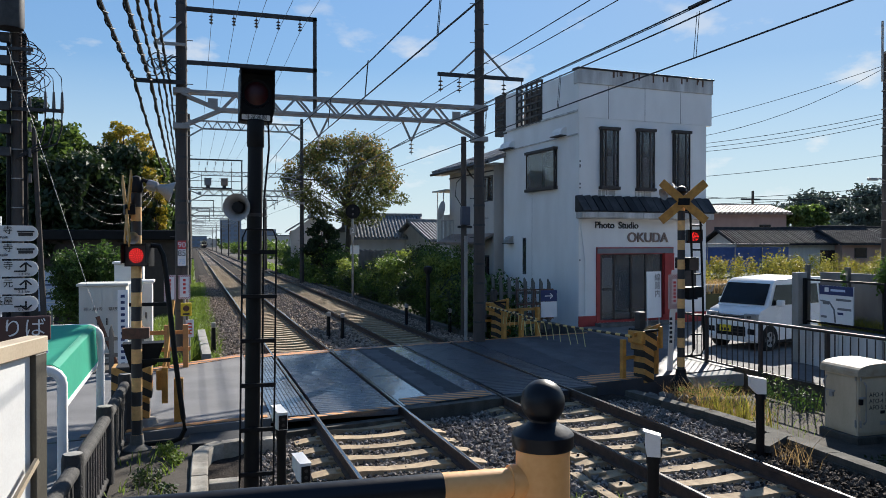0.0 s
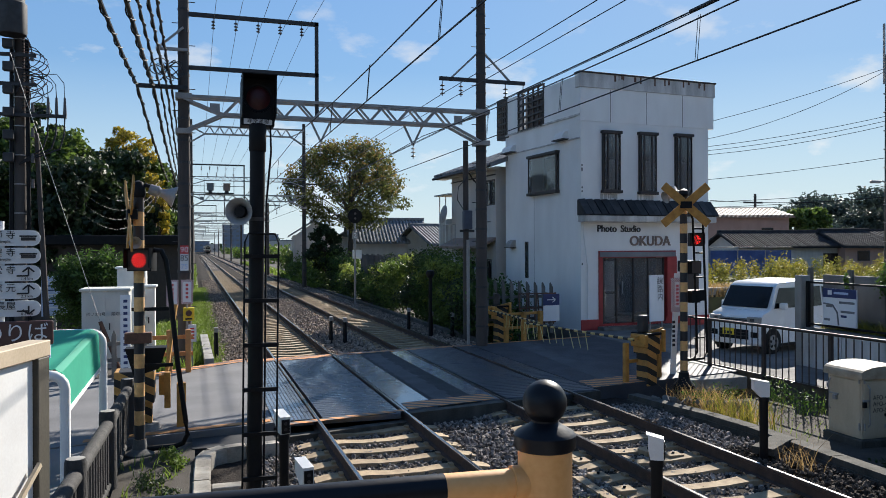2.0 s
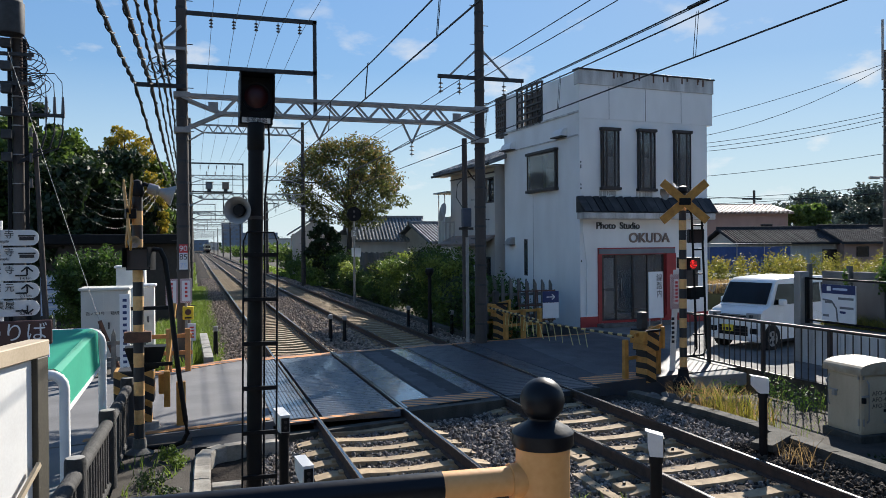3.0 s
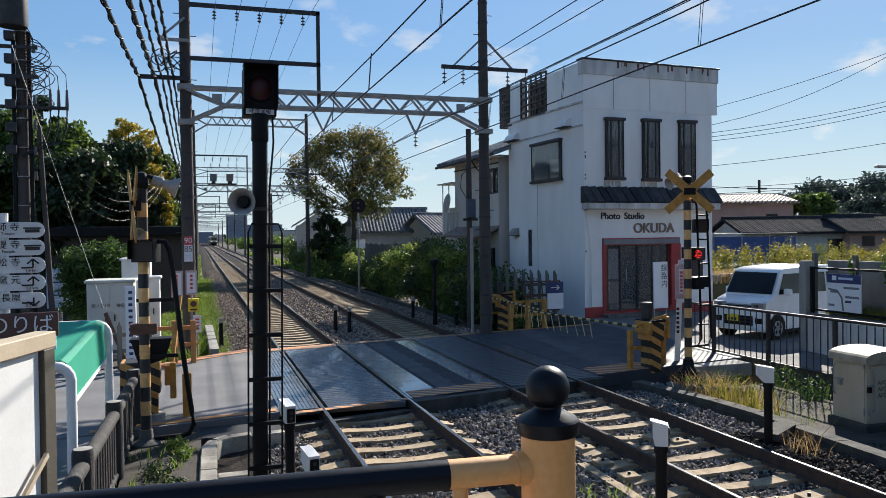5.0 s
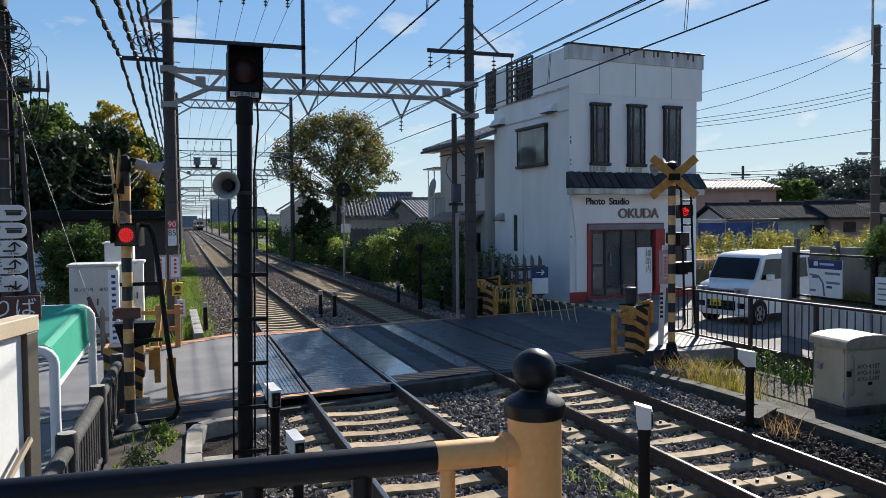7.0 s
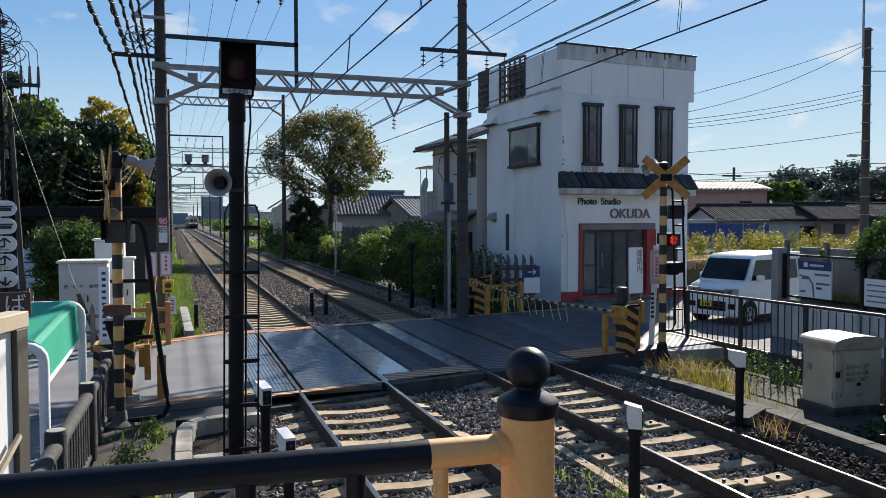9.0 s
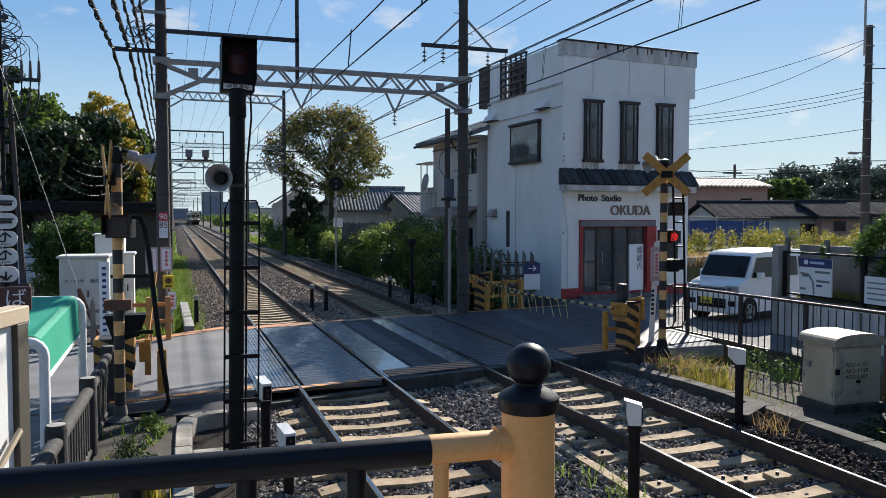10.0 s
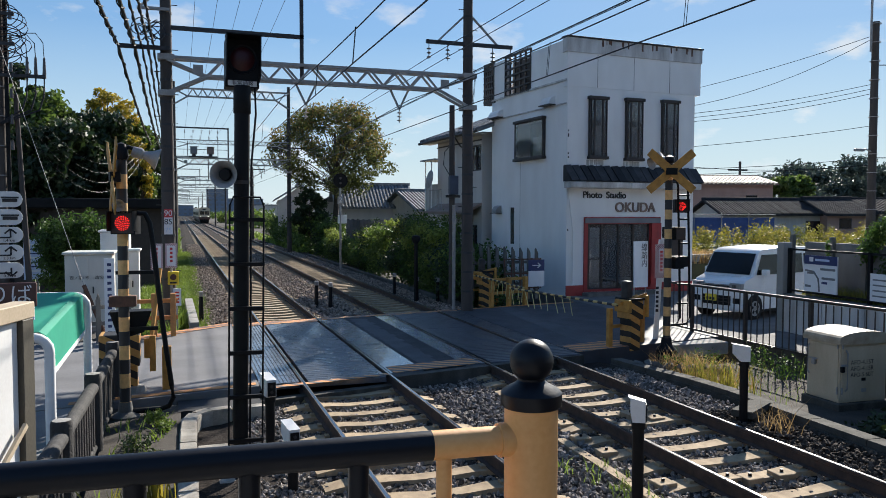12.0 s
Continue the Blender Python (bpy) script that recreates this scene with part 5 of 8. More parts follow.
def hung_signals():
    for x, m in ((-1.58, "grey_wall"), (-0.45, "tin_roof")):
        t = thing("colour_light_signal", pose(x, 57.75, 6.742), "small back-turned colour-light signal standing on the beam platform", "signal", "beam signals")
        part("head", box(B(), -0.24, 0.24, -0.12, 0.14, 0.14, 0.62, bevel=0.05), m, t)
        part("neck", box(B(), -0.13, 0.13, -0.08, 0.1, 0.0, 0.15), "dark_steel", t)
        part("cap", box(B(), -0.27, 0.27, -0.16, 0.17, 0.62, 0.67, bevel=0.02), m, t)


hung_signals()


def fixing_block(x, y, turn):
    t = thing("fixing_block", pose(x, y, -0.3, 0, 0, turn), "pale concrete fixing block with a dark bolt between the rails", "track block", "fixing blocks")
    part("block", box(B(), -0.115, 0.115, -0.11, 0.11, 0.0, 0.14, bevel=0.012), "sleeper", t)
    part("bolt", rod(B(), (0.0, 0, 0.14), (0.0, 0, 0.17), 0.02, n=8), "black", t)


for x, y in ((3.62, 9.8), (3.83, 9.5), (2.87, 7.11), (3.13, 7.06), (3.37, 6.98), (3.81, 6.98), (2.34, 7.14), (2.44, 9.63), (2.32, 8.94), (2.34, 8.33)):
    fixing_block(x, y, random.uniform(-6, 6))


# ---- platform end and the west side ----
def platform():
    single("platform", box(B(), -6.5, -1.55, -6, 1.95, -0.45, 1.08), "concrete", "grey concrete platform end", "platform", kind="structure")
    # closing fence on the platform's end
    t = thing("platform_fence", pose(0, 0, 1.08), "black pipe fence with a cream-yellow ball-topped end post", "fence")
    P, Lf = Vector((-1.941, 1.499, 0)), Vector((-3.75, 1.60, 0))
    post = part("end_post", rod(B(), (P.x, P.y, 0), (P.x, P.y, 1.282), 0.0575, n=32), "cream_yellow", t, "cream-yellow painted post", smooth=True)
    part("post_cap", lathe(B(), [(0.0, 1.282), (0.062, 1.282), (0.066, 1.287), (0.066, 1.312), (0.06, 1.319), (0.036, 1.332), (0.029, 1.339), (0.03, 1.35), (0.0, 1.35)], (P.x, P.y, 0), 32), "black_gloss", post, "black turned cap", smooth=True)
    bm = B()
    bmesh.ops.create_uvsphere(bm, u_segments=40, v_segments=24, radius=0.0470)
    bmesh.ops.translate(bm, vec=(P.x, P.y, 1.38), verts=bm.verts)
    part("ball_finial", bm, "black_gloss", post, "black ball finial", smooth=True)
    d = (Lf - P).normalized()
    z = 1.213
    seam = P + d * 0.222
    slope = Vector((0, 0, 0.022))
    part("yellow_rail", tube(B(), [P + Vector((0, 0, z)), seam + Vector((0, 0, z))], 0.0305, 24), "cream_yellow", t, "cream-yellow end of the rail", smooth=True)
    part("rail_socket", tube(B(), [P + d * 0.045 + Vector((0, 0, z)), P + d * 0.075 + Vector((0, 0, z))], 0.036, 24), "cream_yellow", t, smooth=True)
    part("top_rail", tube(B(), [seam + Vector((0, 0, z)), Lf + Vector((0, 0, z))], 0.0308, 24), "black_gloss", t, "black painted top rail", smooth=True)
    q = P + d * 0.195
    part("baluster", rod(B(), (q.x, q.y, 0.1), (q.x, q.y, z), 0.0165, n=16), "cream_yellow", t, smooth=True)
    for k, u in enumerate((0.375, 0.59, 0.80, 1.02, 1.24, 1.46)):
        q = P + d * u
        part("baluster", rod(B(), (q.x, q.y, 0.1), (q.x, q.y, z), 0.0215, n=16), "black_gloss", t, smooth=True)
    part("bottom_rail", tube(B(), [P + Vector((0, 0, 0.12)), Lf + Vector((0, 0, 0.12))], 0.02, 12), "black_gloss", t)


def log_fence():
    t = thing("log_fence", pose(0, 0, -0.2), "dark imitation-log concrete fence with round posts and slats", "fence")
    pts = [(-3.62, 12.55), (-3.66, 10.15), (-3.72, 7.95), (-3.8, 5.9)]
    H = 1.0
    for x, y in pts:
        p = part("post", lathe(B(), [(0.105, 0.0), (0.1, H - 0.02), (0.09, H + 0.02), (0.0, H + 0.022)], (x, y, 0), 16), "fence_wood", t, smooth=True)
        part("post_end", lathe(B(), [(0.0, H + 0.03), (0.085, H + 0.024)], (x, y, 0), 16), "concrete", p, "paler cut end")
    for (xa, ya), (xb, yb) in zip(pts, pts[1:]):
        for z, r in ((H - 0.14, 0.072), (0.14, 0.05)):
            part("log_rail", rod(B(), (xa, ya, z), (xb, yb, z), r, n=14), "fence_wood", t, smooth=True)
        n = 12
        for k in range(1, n):
            x, y = xa + (xb - xa) * k / n, ya + (yb - ya) * k / n
            part("slat", rod(B(), (x, y, 0.05), (x, y, H - 0.14), 0.036, n=8), "fence_wood", t)


def green_canopy():
    """The green-covered frame beside the fence: a white pipe hoop at each end and a sloping sheet."""
    t = thing("cycle_shelter", pose(0, 0, -0.03), "green plastic sheet roof on a white tubular frame", "shelter")
    ends = []
    for x0, x1, y, top in ((-4.8, -3.945, 8.9, 1.50), (-4.8, -3.80, 11.0, 1.72)):
        pts = [(x0, y, 0), (x0, y, top - 0.15)]
        for k in range(1, 5):
            a = math.pi / 2 * k / 4
            pts.append((x0 + 0.15 - 0.15 * math.cos(a), y, top - 0.15 + 0.15 * math.sin(a)))
        pts += [(x1 - 0.15 + 0.15 * math.sin(a), y, top - 0.15 + 0.15 * math.cos(a)) for a in (math.pi / 2 * k / 4 for k in range(5))]
        pts += [(x1, y, 0)]
        part("hoop", tube(B(), pts, 0.052, 14), "white", t, "white painted pipe hoop", smooth=True)
        ends.append((x0, x1, y, top))
    (a0, a1, ya, za), (b0, b1, yb, zb) = ends
    bm = B()
    rows = []
    for y, x0, x1, top in ((ya + 0.1, a0, a1, za), (yb - 0.08, b0, b1, zb)):
        rows.append([bm.verts.new(v) for v in ((x0 + 0.02, y, top - 0.03), (x0 + 0.25, y, top + 0.055), (x1 - 0.11, y, top + 0.05), (x1 - 0.045, y, top + 0.01), (x1 - 0.02, y, top - 0.44))])
    for i in range(4):
        bm.faces.new((rows[0][i], rows[0][i + 1], rows[1][i + 1], rows[1][i]))
    for f in list(bm.faces):
        f.normal_update()
    bmesh.ops.recalc_face_normals(bm, faces=bm.faces)
    ret = bmesh.ops.extrude_face_region(bm, geom=bm.faces[:])
    bmesh.ops.translate(bm, vec=(-0.006, 0, -0.008), verts=[v for v in ret["geom"] if isinstance(v, bmesh.types.BMVert)])
    part("roof_sheet", bm, "green_roof", t, "bright green sheet")
    part("edge_trim", bar(B(), (a1 - 0.03, ya, za - 0.45), (b1 - 0.03, yb, zb - 0.45), 0.035, 0.05), "white", t)


def notice_board():
    t = thing("notice_board", pose(-3.495, 4.85, 0.0, 0, 0, 73), "white-faced notice board in a weathered steel frame", "notice board")
    part("top_frame", box(B(), -2.0, 0.05, -0.05, 0.07, 2.18, 2.27, bevel=0.006), "cream", t, "rust-spotted cream top rail")
    part("end_post", box(B(), -0.09, 0.035, -0.05, 0.05, 0.0, 2.18, bevel=0.006), "olive_frame", t, "dark olive-brown end post")
    part("end_post", box(B(), -2.0, -1.93, -0.05, 0.05, 0.0, 2.18), "rust", t)
    part("panel", box(B(), -1.93, -0.095, -0.02, 0.02, 0.6, 2.17), "white", t, "blank white panel")
    part("brace", bar(B(), (-0.1, -0.06, 1.60), (-1.2, -0.06, 0.9), 0.02, 0.03), "cream", t)


def finger_post():
    """White destination plates and the brown stand sign."""
    t = thing("direction_signpost", pose(-3.965, 6.62, 0.0, 0, 0, 6), "five white rounded direction plates on a post, black characters and arrows", "signpost")
    part("post", rod(B(), (-0.1, 0.05, 0), (-0.1, 0.05, 3.0), 0.035, n=12), "white", t)
    rows = (("師 寺", "Temple", ""), ("提 寺", "Temple", ""), ("松 寺", "", "1.4 km"), ("窯 元", "", "2.3 km"), ("一徹長屋", "", "0.2 km"))
    for k, (a, b, c) in enumerate(rows):
        z = 2.87 - 0.135 * k
        out = [(-0.75, z - 0.06), (0.13, z - 0.06)] + [(0.13 + 0.055 * math.sin(u), z - 0.06 * math.cos(u)) for u in (math.pi * j / 8 for j in range(1, 8))] + [(0.13, z + 0.06), (-0.75, z + 0.06)]
        p = part("plate", prism(B(), out, 0.012), "white", t, "white rounded plate with an arrow or pictogram")
        words("lettering", a, 0.068, "print_black", p, pose(0.015, -0.003, z + 0.02), 0.002, "RIGHT")
        if b:
            words("lettering", b, 0.03, "print_black", p, pose(-0.02, -0.003, z - 0.028), 0.002, "RIGHT")
            part("pictogram", box(box(B(), 0.05, 0.15, -0.004, 0.0, z - 0.02, z + 0.005), 0.04, 0.16, -0.004, 0.0, z + 0.008, z + 0.02), "dark_steel", p)
        else:
            words("lettering", c, 0.03, "print_black", p, pose(0.13, -0.003, z - 0.042), 0.002, "RIGHT")
            s = -1 if k == 4 else 1
            part("arrow", bar(bar(bar(bar(B(), (0.02, -0.003, z - 0.02), (0.1, -0.003, z - 0.02), 0.012, 0.004, (0, 1, 0)), (0.1, -0.003, z - 0.02 * s), (0.1, -0.003, z + 0.04 * s), 0.012, 0.004, (0, 1, 0)),
                              (0.1, -0.003, z + 0.045 * s), (0.06, -0.003, z + 0.01 * s), 0.012, 0.004, (0, 1, 0)), (0.1, -0.003, z + 0.045 * s), (0.14, -0.003, z + 0.01 * s), 0.012, 0.004, (0, 1, 0)), "print_black", p)
    s = thing("stand_sign", pose(-3.675, 6.5, 0.0, 0, 0, 4), "dark brown sign with white lettering over a blue strip", "sign")
    part("board", box(B(), -0.95, 0.0, 0.0, 0.03, 2.06, 2.245, bevel=0.012), "brown_sign", s)
    words("lettering", "のりば", 0.15, "print_white", s, pose(-0.03, -0.004, 2.15), 0.004, "RIGHT")
    part("number_strip", box(B(), -0.95, -0.02, 0.002, 0.028, 1.96, 2.055), "pale_blue", s, "pale blue strip")
    for k in range(7):
        part("number_bar", box(B(), -0.52 + 0.06 * k, -0.485 + 0.06 * k, -0.003, 0.001, 1.985, 2.03), "navy", s)
    for x in (-0.8, -0.2):
        part("leg", rod(B(), (x, 0.05, 0), (x, 0.05, 2.2), 0.025, n=10), "dark_steel", s)


def utility_pole(x, y, h, label, r=0.19):
    t = concrete_pole("utility_pole", x, y, h, r, r * 0.7, label=label, group="utility poles")
    for k in range(int(h / 0.8)):
        part("band", lathe(B(), [(r - 0.01, 0), (r + 0.012, 0), (r + 0.012, 0.03), (r - 0.01, 0.03)], (0, 0, 1 + 0.8 * k), 14), "galv", t)
    return t


def west_poles():
    t = utility_pole(-7.24, 24.0, 13.5, "dark concrete utility pole crowded with transformer, cross-arms and looped cables", 0.175)
    part("transformer", lathe(B(), [(0.0, 9.0), (0.36, 9.02), (0.38, 9.1), (0.38, 9.85), (0.33, 9.9), (0.33, 10.6), (0.0, 10.7)], (-0.1, -0.5, 0), 24), "dark_steel", t, "dark steel transformer drum", smooth=True)
    for z in (7.7, 8.5, 6.86):
        part("cross_arm", box(B(), -0.8, 0.45 if z != 6.86 else 1.2, -0.3, -0.2, z, z + 0.09), "dark_steel", t)
    for k in range(3):
        x = 0.74 + 0.21 * k
        part("cable_end", rod(B(), (x, -0.25, 6.96), (x, -0.25, 7.42), 0.05, 0.03, 10), "insulator", t, smooth=True)
        pts = [(x, -0.25, 7.42), (x - 0.02, -0.25, 7.75 + 0.04 * k), (x - 0.2, -0.27, 7.95 + 0.06 * k), (0.15, -0.3, 7.85 + 0.08 * k), (-0.05, -0.3, 7.5)]
        part("cable_loop", tube(B(), pts, 0.012, 6), "wire", t)
        pts = [(x, -0.25, 6.96), (x - 0.02, -0.25, 6.4), (x - 0.14, -0.22, 6.0), (0.2 + 0.08 * k, -0.2, 5.72), (0.0, -0.2, 5.55)]
        part("cable_loop", tube(B(), pts, 0.024, 6), "wire", t)
    for k in range(18):
        a = random.uniform(0.15, 0.8)
        z = 8.75 - 0.09 * k
        pts = [(0.1 + a * math.sin(u), -0.24, z + 0.35 * math.cos(u * 0.9)) for u in (0.4 * j for j in range(9))]
        part("cable_loop", tube(B(), pts, 0.013, 5), "rust" if k % 5 == 0 else "wire", t)
    for k in range(6):
        part("clamp_box", box(B(), -0.36, -0.1, -0.4, -0.18, 5.6 + 0.62 * k, 5.85 + 0.62 * k, bevel=0.02), "dark_steel", t)
        part("insulator", rod(B(), (0.35, -0.25, 4.9 + 0.7 * k), (0.35, -0.25, 5.15 + 0.7 * k), 0.05, 0.035, 10), "insulator", t)
    for dx in (-0.25, -0.2, 0.22, 0.27):
        part("riser", rod(B(), (dx, -0.1, 0.3), (dx * 0.8, -0.1, 9), 0.035, n=8), "black", t)
    g = thing("stay_pole", pose(-6.55, 24.0, -0.4, 0, -2.6, 0), "thin grey-brown stay pole leaning to the utility pole", "pole")
    part("shaft", rod(B(), (0, 0, 0), (0, 0, 6.4), 0.085, 0.06, 12), "pole", g, smooth=True)
    # guard tube on the stay wire
    s = thing("stay_guard", pose(-4.25, 18.8, 0), "rusty red-brown guard tube on a slanting stay wire", "stay wire")
    part("tube", rod(B(), (0, 0, 0), (-0.42, 0, 1.15), 0.045, n=10), "rust", s)
    part("wire", rod(B(), (-0.42, 0, 1.15), (-2.7, 2.6, 7.6), 0.006, n=6), "galv", s)


def cabinet_white(x, y, w, d, h, m="white", label="white steel trackside relay cabinet"):
    t = thing("relay_cabinet", pose(x, y, -0.1), label, "equipment cabinet", "white relay cabinets")
    part("body", box(B(), 0, w, 0, d, 0.1, h, bevel=0.02), m, t)
    part("roof", box(B(), -0.05, w + 0.05, -0.06, d + 0.05, h, h + 0.07, bevel=0.025), m, t)
    part("plinth", box(B(), 0.03, w - 0.03, 0.03, d - 0.03, 0.0, 0.1), "concrete", t)
    for k in range(2):
        dr = part("door", box(B(), 0.03 + k * w / 2, w / 2 - 0.02 + k * w / 2, -0.014, -0.002, 0.16, h - 0.06), m, t)
        part("handle", box(B(), w / 2 - 0.12 + 0.2 * k, w / 2 - 0.09 + 0.2 * k, -0.045, -0.014, h * 0.5, h * 0.5 + 0.16), "dark_steel", dr)
    return t


def west_things():
    c = cabinet_white(-5.23, 20.2, 1.05, 0.9, 1.85, "white_grey")
    words("lettering", "西ノ京1号", 0.095, "print_black", c, pose(0.32, -0.02, 1.3), 0.003)
    words("lettering", "踏切道", 0.095, "print_black", c, pose(0.8, -0.02, 1.3), 0.003)
    cabinet_white(-4.72, 23.3, 0.75, 0.8, 2.3, label="tall white steel relay cabinet behind the barrier")
    cabinet_white(-4.15, 21.6, 0.5, 0.5, 1.85, label="narrow white steel relay cabinet")
    t = thing("striped_gate_machine", pose(-3.55, 12.9, -0.05), "yellow and black slant-striped gate machine with upright posts", "crossing gate", "crossing gates")
    part("cabinet", box(B(), -0.28, 0.3, -0.2, 0.25, 0.45, 0.95, bevel=0.02), "slants", t)
    part("stand", box(B(), -0.02, 0.26, -0.12, 0.16, 0.0, 0.46), "slants", t)
    part("drive", box(box(B(), 0.36, 0.5, -0.1, 0.1, 0.55, 0.86, bevel=0.01), 0.44, 0.53, -0.14, 0.0, 0.35, 0.9), "yellow", t, "yellow drive crank")
    part("arm_stub", bar(B(), (0.45, 0, 0.7), (0.6, 0.6, 1.9), 0.05, 0.05), "yellow", t)
    part("foot", lathe(B(), [(0.2, 0.0), (0.16, 0.12), (0.0, 0.14)], (0.2, -0.05, 0), 14), "concrete", t)
    part("guard_post", box(B(), 0.62, 0.76, -0.1, 0.04, -0.05, 0.72, bevel=0.01), "yellow", t, "scuffed yellow post")
    b = thing("orange_guard_fence", pose(-3.75, 18.4, -0.05), "orange-brown painted guard fence of posts and rails", "fence")
    for x in (0.0, 0.55, 0.95):
        part("post", box(B(), x - 0.06, x + 0.06, -0.06, 0.06, 0.0, 1.0, bevel=0.01), "orange", b)
    for z in (0.4, 0.78):
        part("rail", box(B(), -0.1, 1.05, 0.062, 0.11, z, z + 0.09), "orange", b)
    # plates on the catenary pole
    p = thing("speed_board", pose(-2.9, 20.43, 0), "white speed board with red and black figures on the pole", "sign")
    part("plate", box(B(), -0.1, 0.1, -0.01, 0.01, 2.22, 2.85), "print_white", p)
    part("red_field", box(B(), -0.1, 0.1, -0.014, -0.011, 2.64, 2.85), "print_red", p)
    words("lettering", "90", 0.2, "print_white", p, pose(0, -0.018, 2.74), 0.002)
    words("lettering", "85", 0.2, "print_black", p, pose(0, -0.018, 2.53), 0.002)
    words("lettering", "75", 0.17, "pale_blue", p, pose(0, -0.018, 2.32), 0.002)
    for x, z0, z1, lab in ((-3.18, 1.35, 2.0, "white"), (-2.84, 1.4, 2.0, "white")):
        q = thing("striped_notice", pose(x, 20.2, 0), "white notice with a slanting dark red border and small characters", "notice", "red-bordered notices")
        part("board", box(B(), -0.14, 0.14, 0, 0.02, z0, z1), "red_slants", q)
        part("face", box(B(), -0.1, 0.1, -0.006, -0.001, z0 + 0.05, z1 - 0.05), "print_white", q)
        for k in range(4):
            part("text_bar", box(B(), -0.03, 0.03, -0.01, -0.006, z1 - 0.16 - 0.1 * k, z1 - 0.1 - 0.1 * k), "print_red", q)
        part("post", rod(B(), (0, 0.05, 0 - 0.3), (0, 0.05, z1), 0.03, n=8), "galv", q)
    e = thing("emergency_button", pose(-2.8, 20.3, 0), "yellow emergency button box with a dark round button", "alarm button")
    part("box", box(B(), -0.13, 0.13, -0.1, 0.06, 0.98, 1.3, bevel=0.01), "yellow_sign", e)
    part("button", rod(B(), (0, -0.12, 1.17), (0, -0.1, 1.17), 0.075, n=20), "rust", e)
    part("text_bar", box(B(), -0.08, 0.08, -0.104, -0.1, 1.01, 1.05), "print_black", e)
    w = thing("white_notice", pose(-2.72, 20.25, 0), "small white notice with red characters", "notice")
    part("board", box(B(), -0.1, 0.1, 0, 0.02, 0.45, 0.88), "print_white", w)
    for k in range(4):
        part("text_bar", box(B(), -0.05, 0.05, -0.004, 0.0, 0.76 - 0.08 * k, 0.8 - 0.08 * k), "print_red", w)
    part("post", rod(B(), (0, 0.04, -0.3), (0, 0.04, 0.88), 0.02, n=8), "galv", w)
    v = thing("banner_post", pose(-4.05, 17.6, -0.1), "narrow white upright banner with black characters", "banner")
    part("panel", box(B(), -0.1, 0.1, 0, 0.03, 0.1, 1.9), "print_white", v)
    for k in range(13):
        part("text_bar", box(B(), -0.04, 0.04, -0.004, 0.0, 1.74 - 0.13 * k, 1.8 - 0.13 * k), "navy", v)
    # palings beside the lane
    f = thing("paling_fence", pose(-5.6, 17.8, -0.05, 0, 0, 4), "weathered grey pointed paling fence", "fence", "paling fences")
    for x in (0.0, 0.62, 1.3, 1.9):
        part("paling", prism(B(), [(x - 0.05, 0), (x + 0.05, 0), (x + 0.05, 0.95), (x, 1.1), (x - 0.05, 0.95)], 0.04), "concrete_dark", f)
    for z in (0.4, 0.75):
        part("rail", box(B(), -0.1, 2.0, 0.045, 0.09, z, z + 0.08), "concrete_dark", f)
    # kerb round the planted corner and the signal's bed
    pts = [(-2.60, 7.6), (-2.60, 8.2), (-2.59, 8.8), (-2.585, 9.4), (-2.58, 10.0), (-2.57, 10.6), (-2.55, 11.15), (-2.46, 11.45), (-2.26, 11.58), (-1.95, 11.59), (-1.47, 11.63)]
    k = thing("planting_kerb", pose(0, 0, 0), "pale worn concrete kerb round the signal's bed", "kerb", kind="structure")
    for i, (a, b) in enumerate(zip(pts, pts[1:])):
        u = (Vector(b) - Vector(a)).normalized() * 0.004
        bm = bar(B(), (a[0] + u.x, a[1] + u.y, -0.235), (b[0] - u.x, b[1] - u.y, -0.235 + 0.008 * (i % 3)), 0.21, 0.32)
        bmesh.ops.bevel(bm, geom=bm.edges[:], offset=0.014, segments=2, affect="EDGES")
        part("kerb_stone", bm, "kerb", k)
    part("kerb_stone", box(B(), -2.47, -2.1, 9.66, 9.86, -0.4, -0.09, bevel=0.015), "kerb", k)
    single("soil_bed", box(B(), -3.6, -2.66, 6.5, 12.2, -0.45, -0.12), "soil", "dark soil bed with small plants", "soil bed", kind="structure")
    single("grass_strip", box(B(), -4.4, -2.42, 20.9, 160, -0.45, -0.3), "grassy", "green grass strip beside the track", "grass", kind="structure")
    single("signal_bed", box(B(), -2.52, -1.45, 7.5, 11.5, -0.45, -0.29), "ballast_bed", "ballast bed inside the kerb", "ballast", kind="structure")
    single("asphalt_apron", box(B(), -2.7, -1.5, 11.72, 12.4, -0.45, -0.11), "asphalt_black", "worn dark asphalt apron below the road edge", "road", kind="structure")
    ks = thing("trackside_kerb", pose(0, 0, 0), "pale concrete kerb blocks beside the grass", "kerb", kind="structure")
    for j in range(6):
        part("kerb_stone", bar(B(), (-2.32 - 0.012 * j, 20.0 + 0.95 * j, -0.1), (-2.33 - 0.012 * j, 20.9 + 0.95 * j, -0.1), 0.22, 0.3), "concrete", ks)


platform()
log_fence()
green_canopy()
notice_board()
finger_post()
west_poles()
west_things()


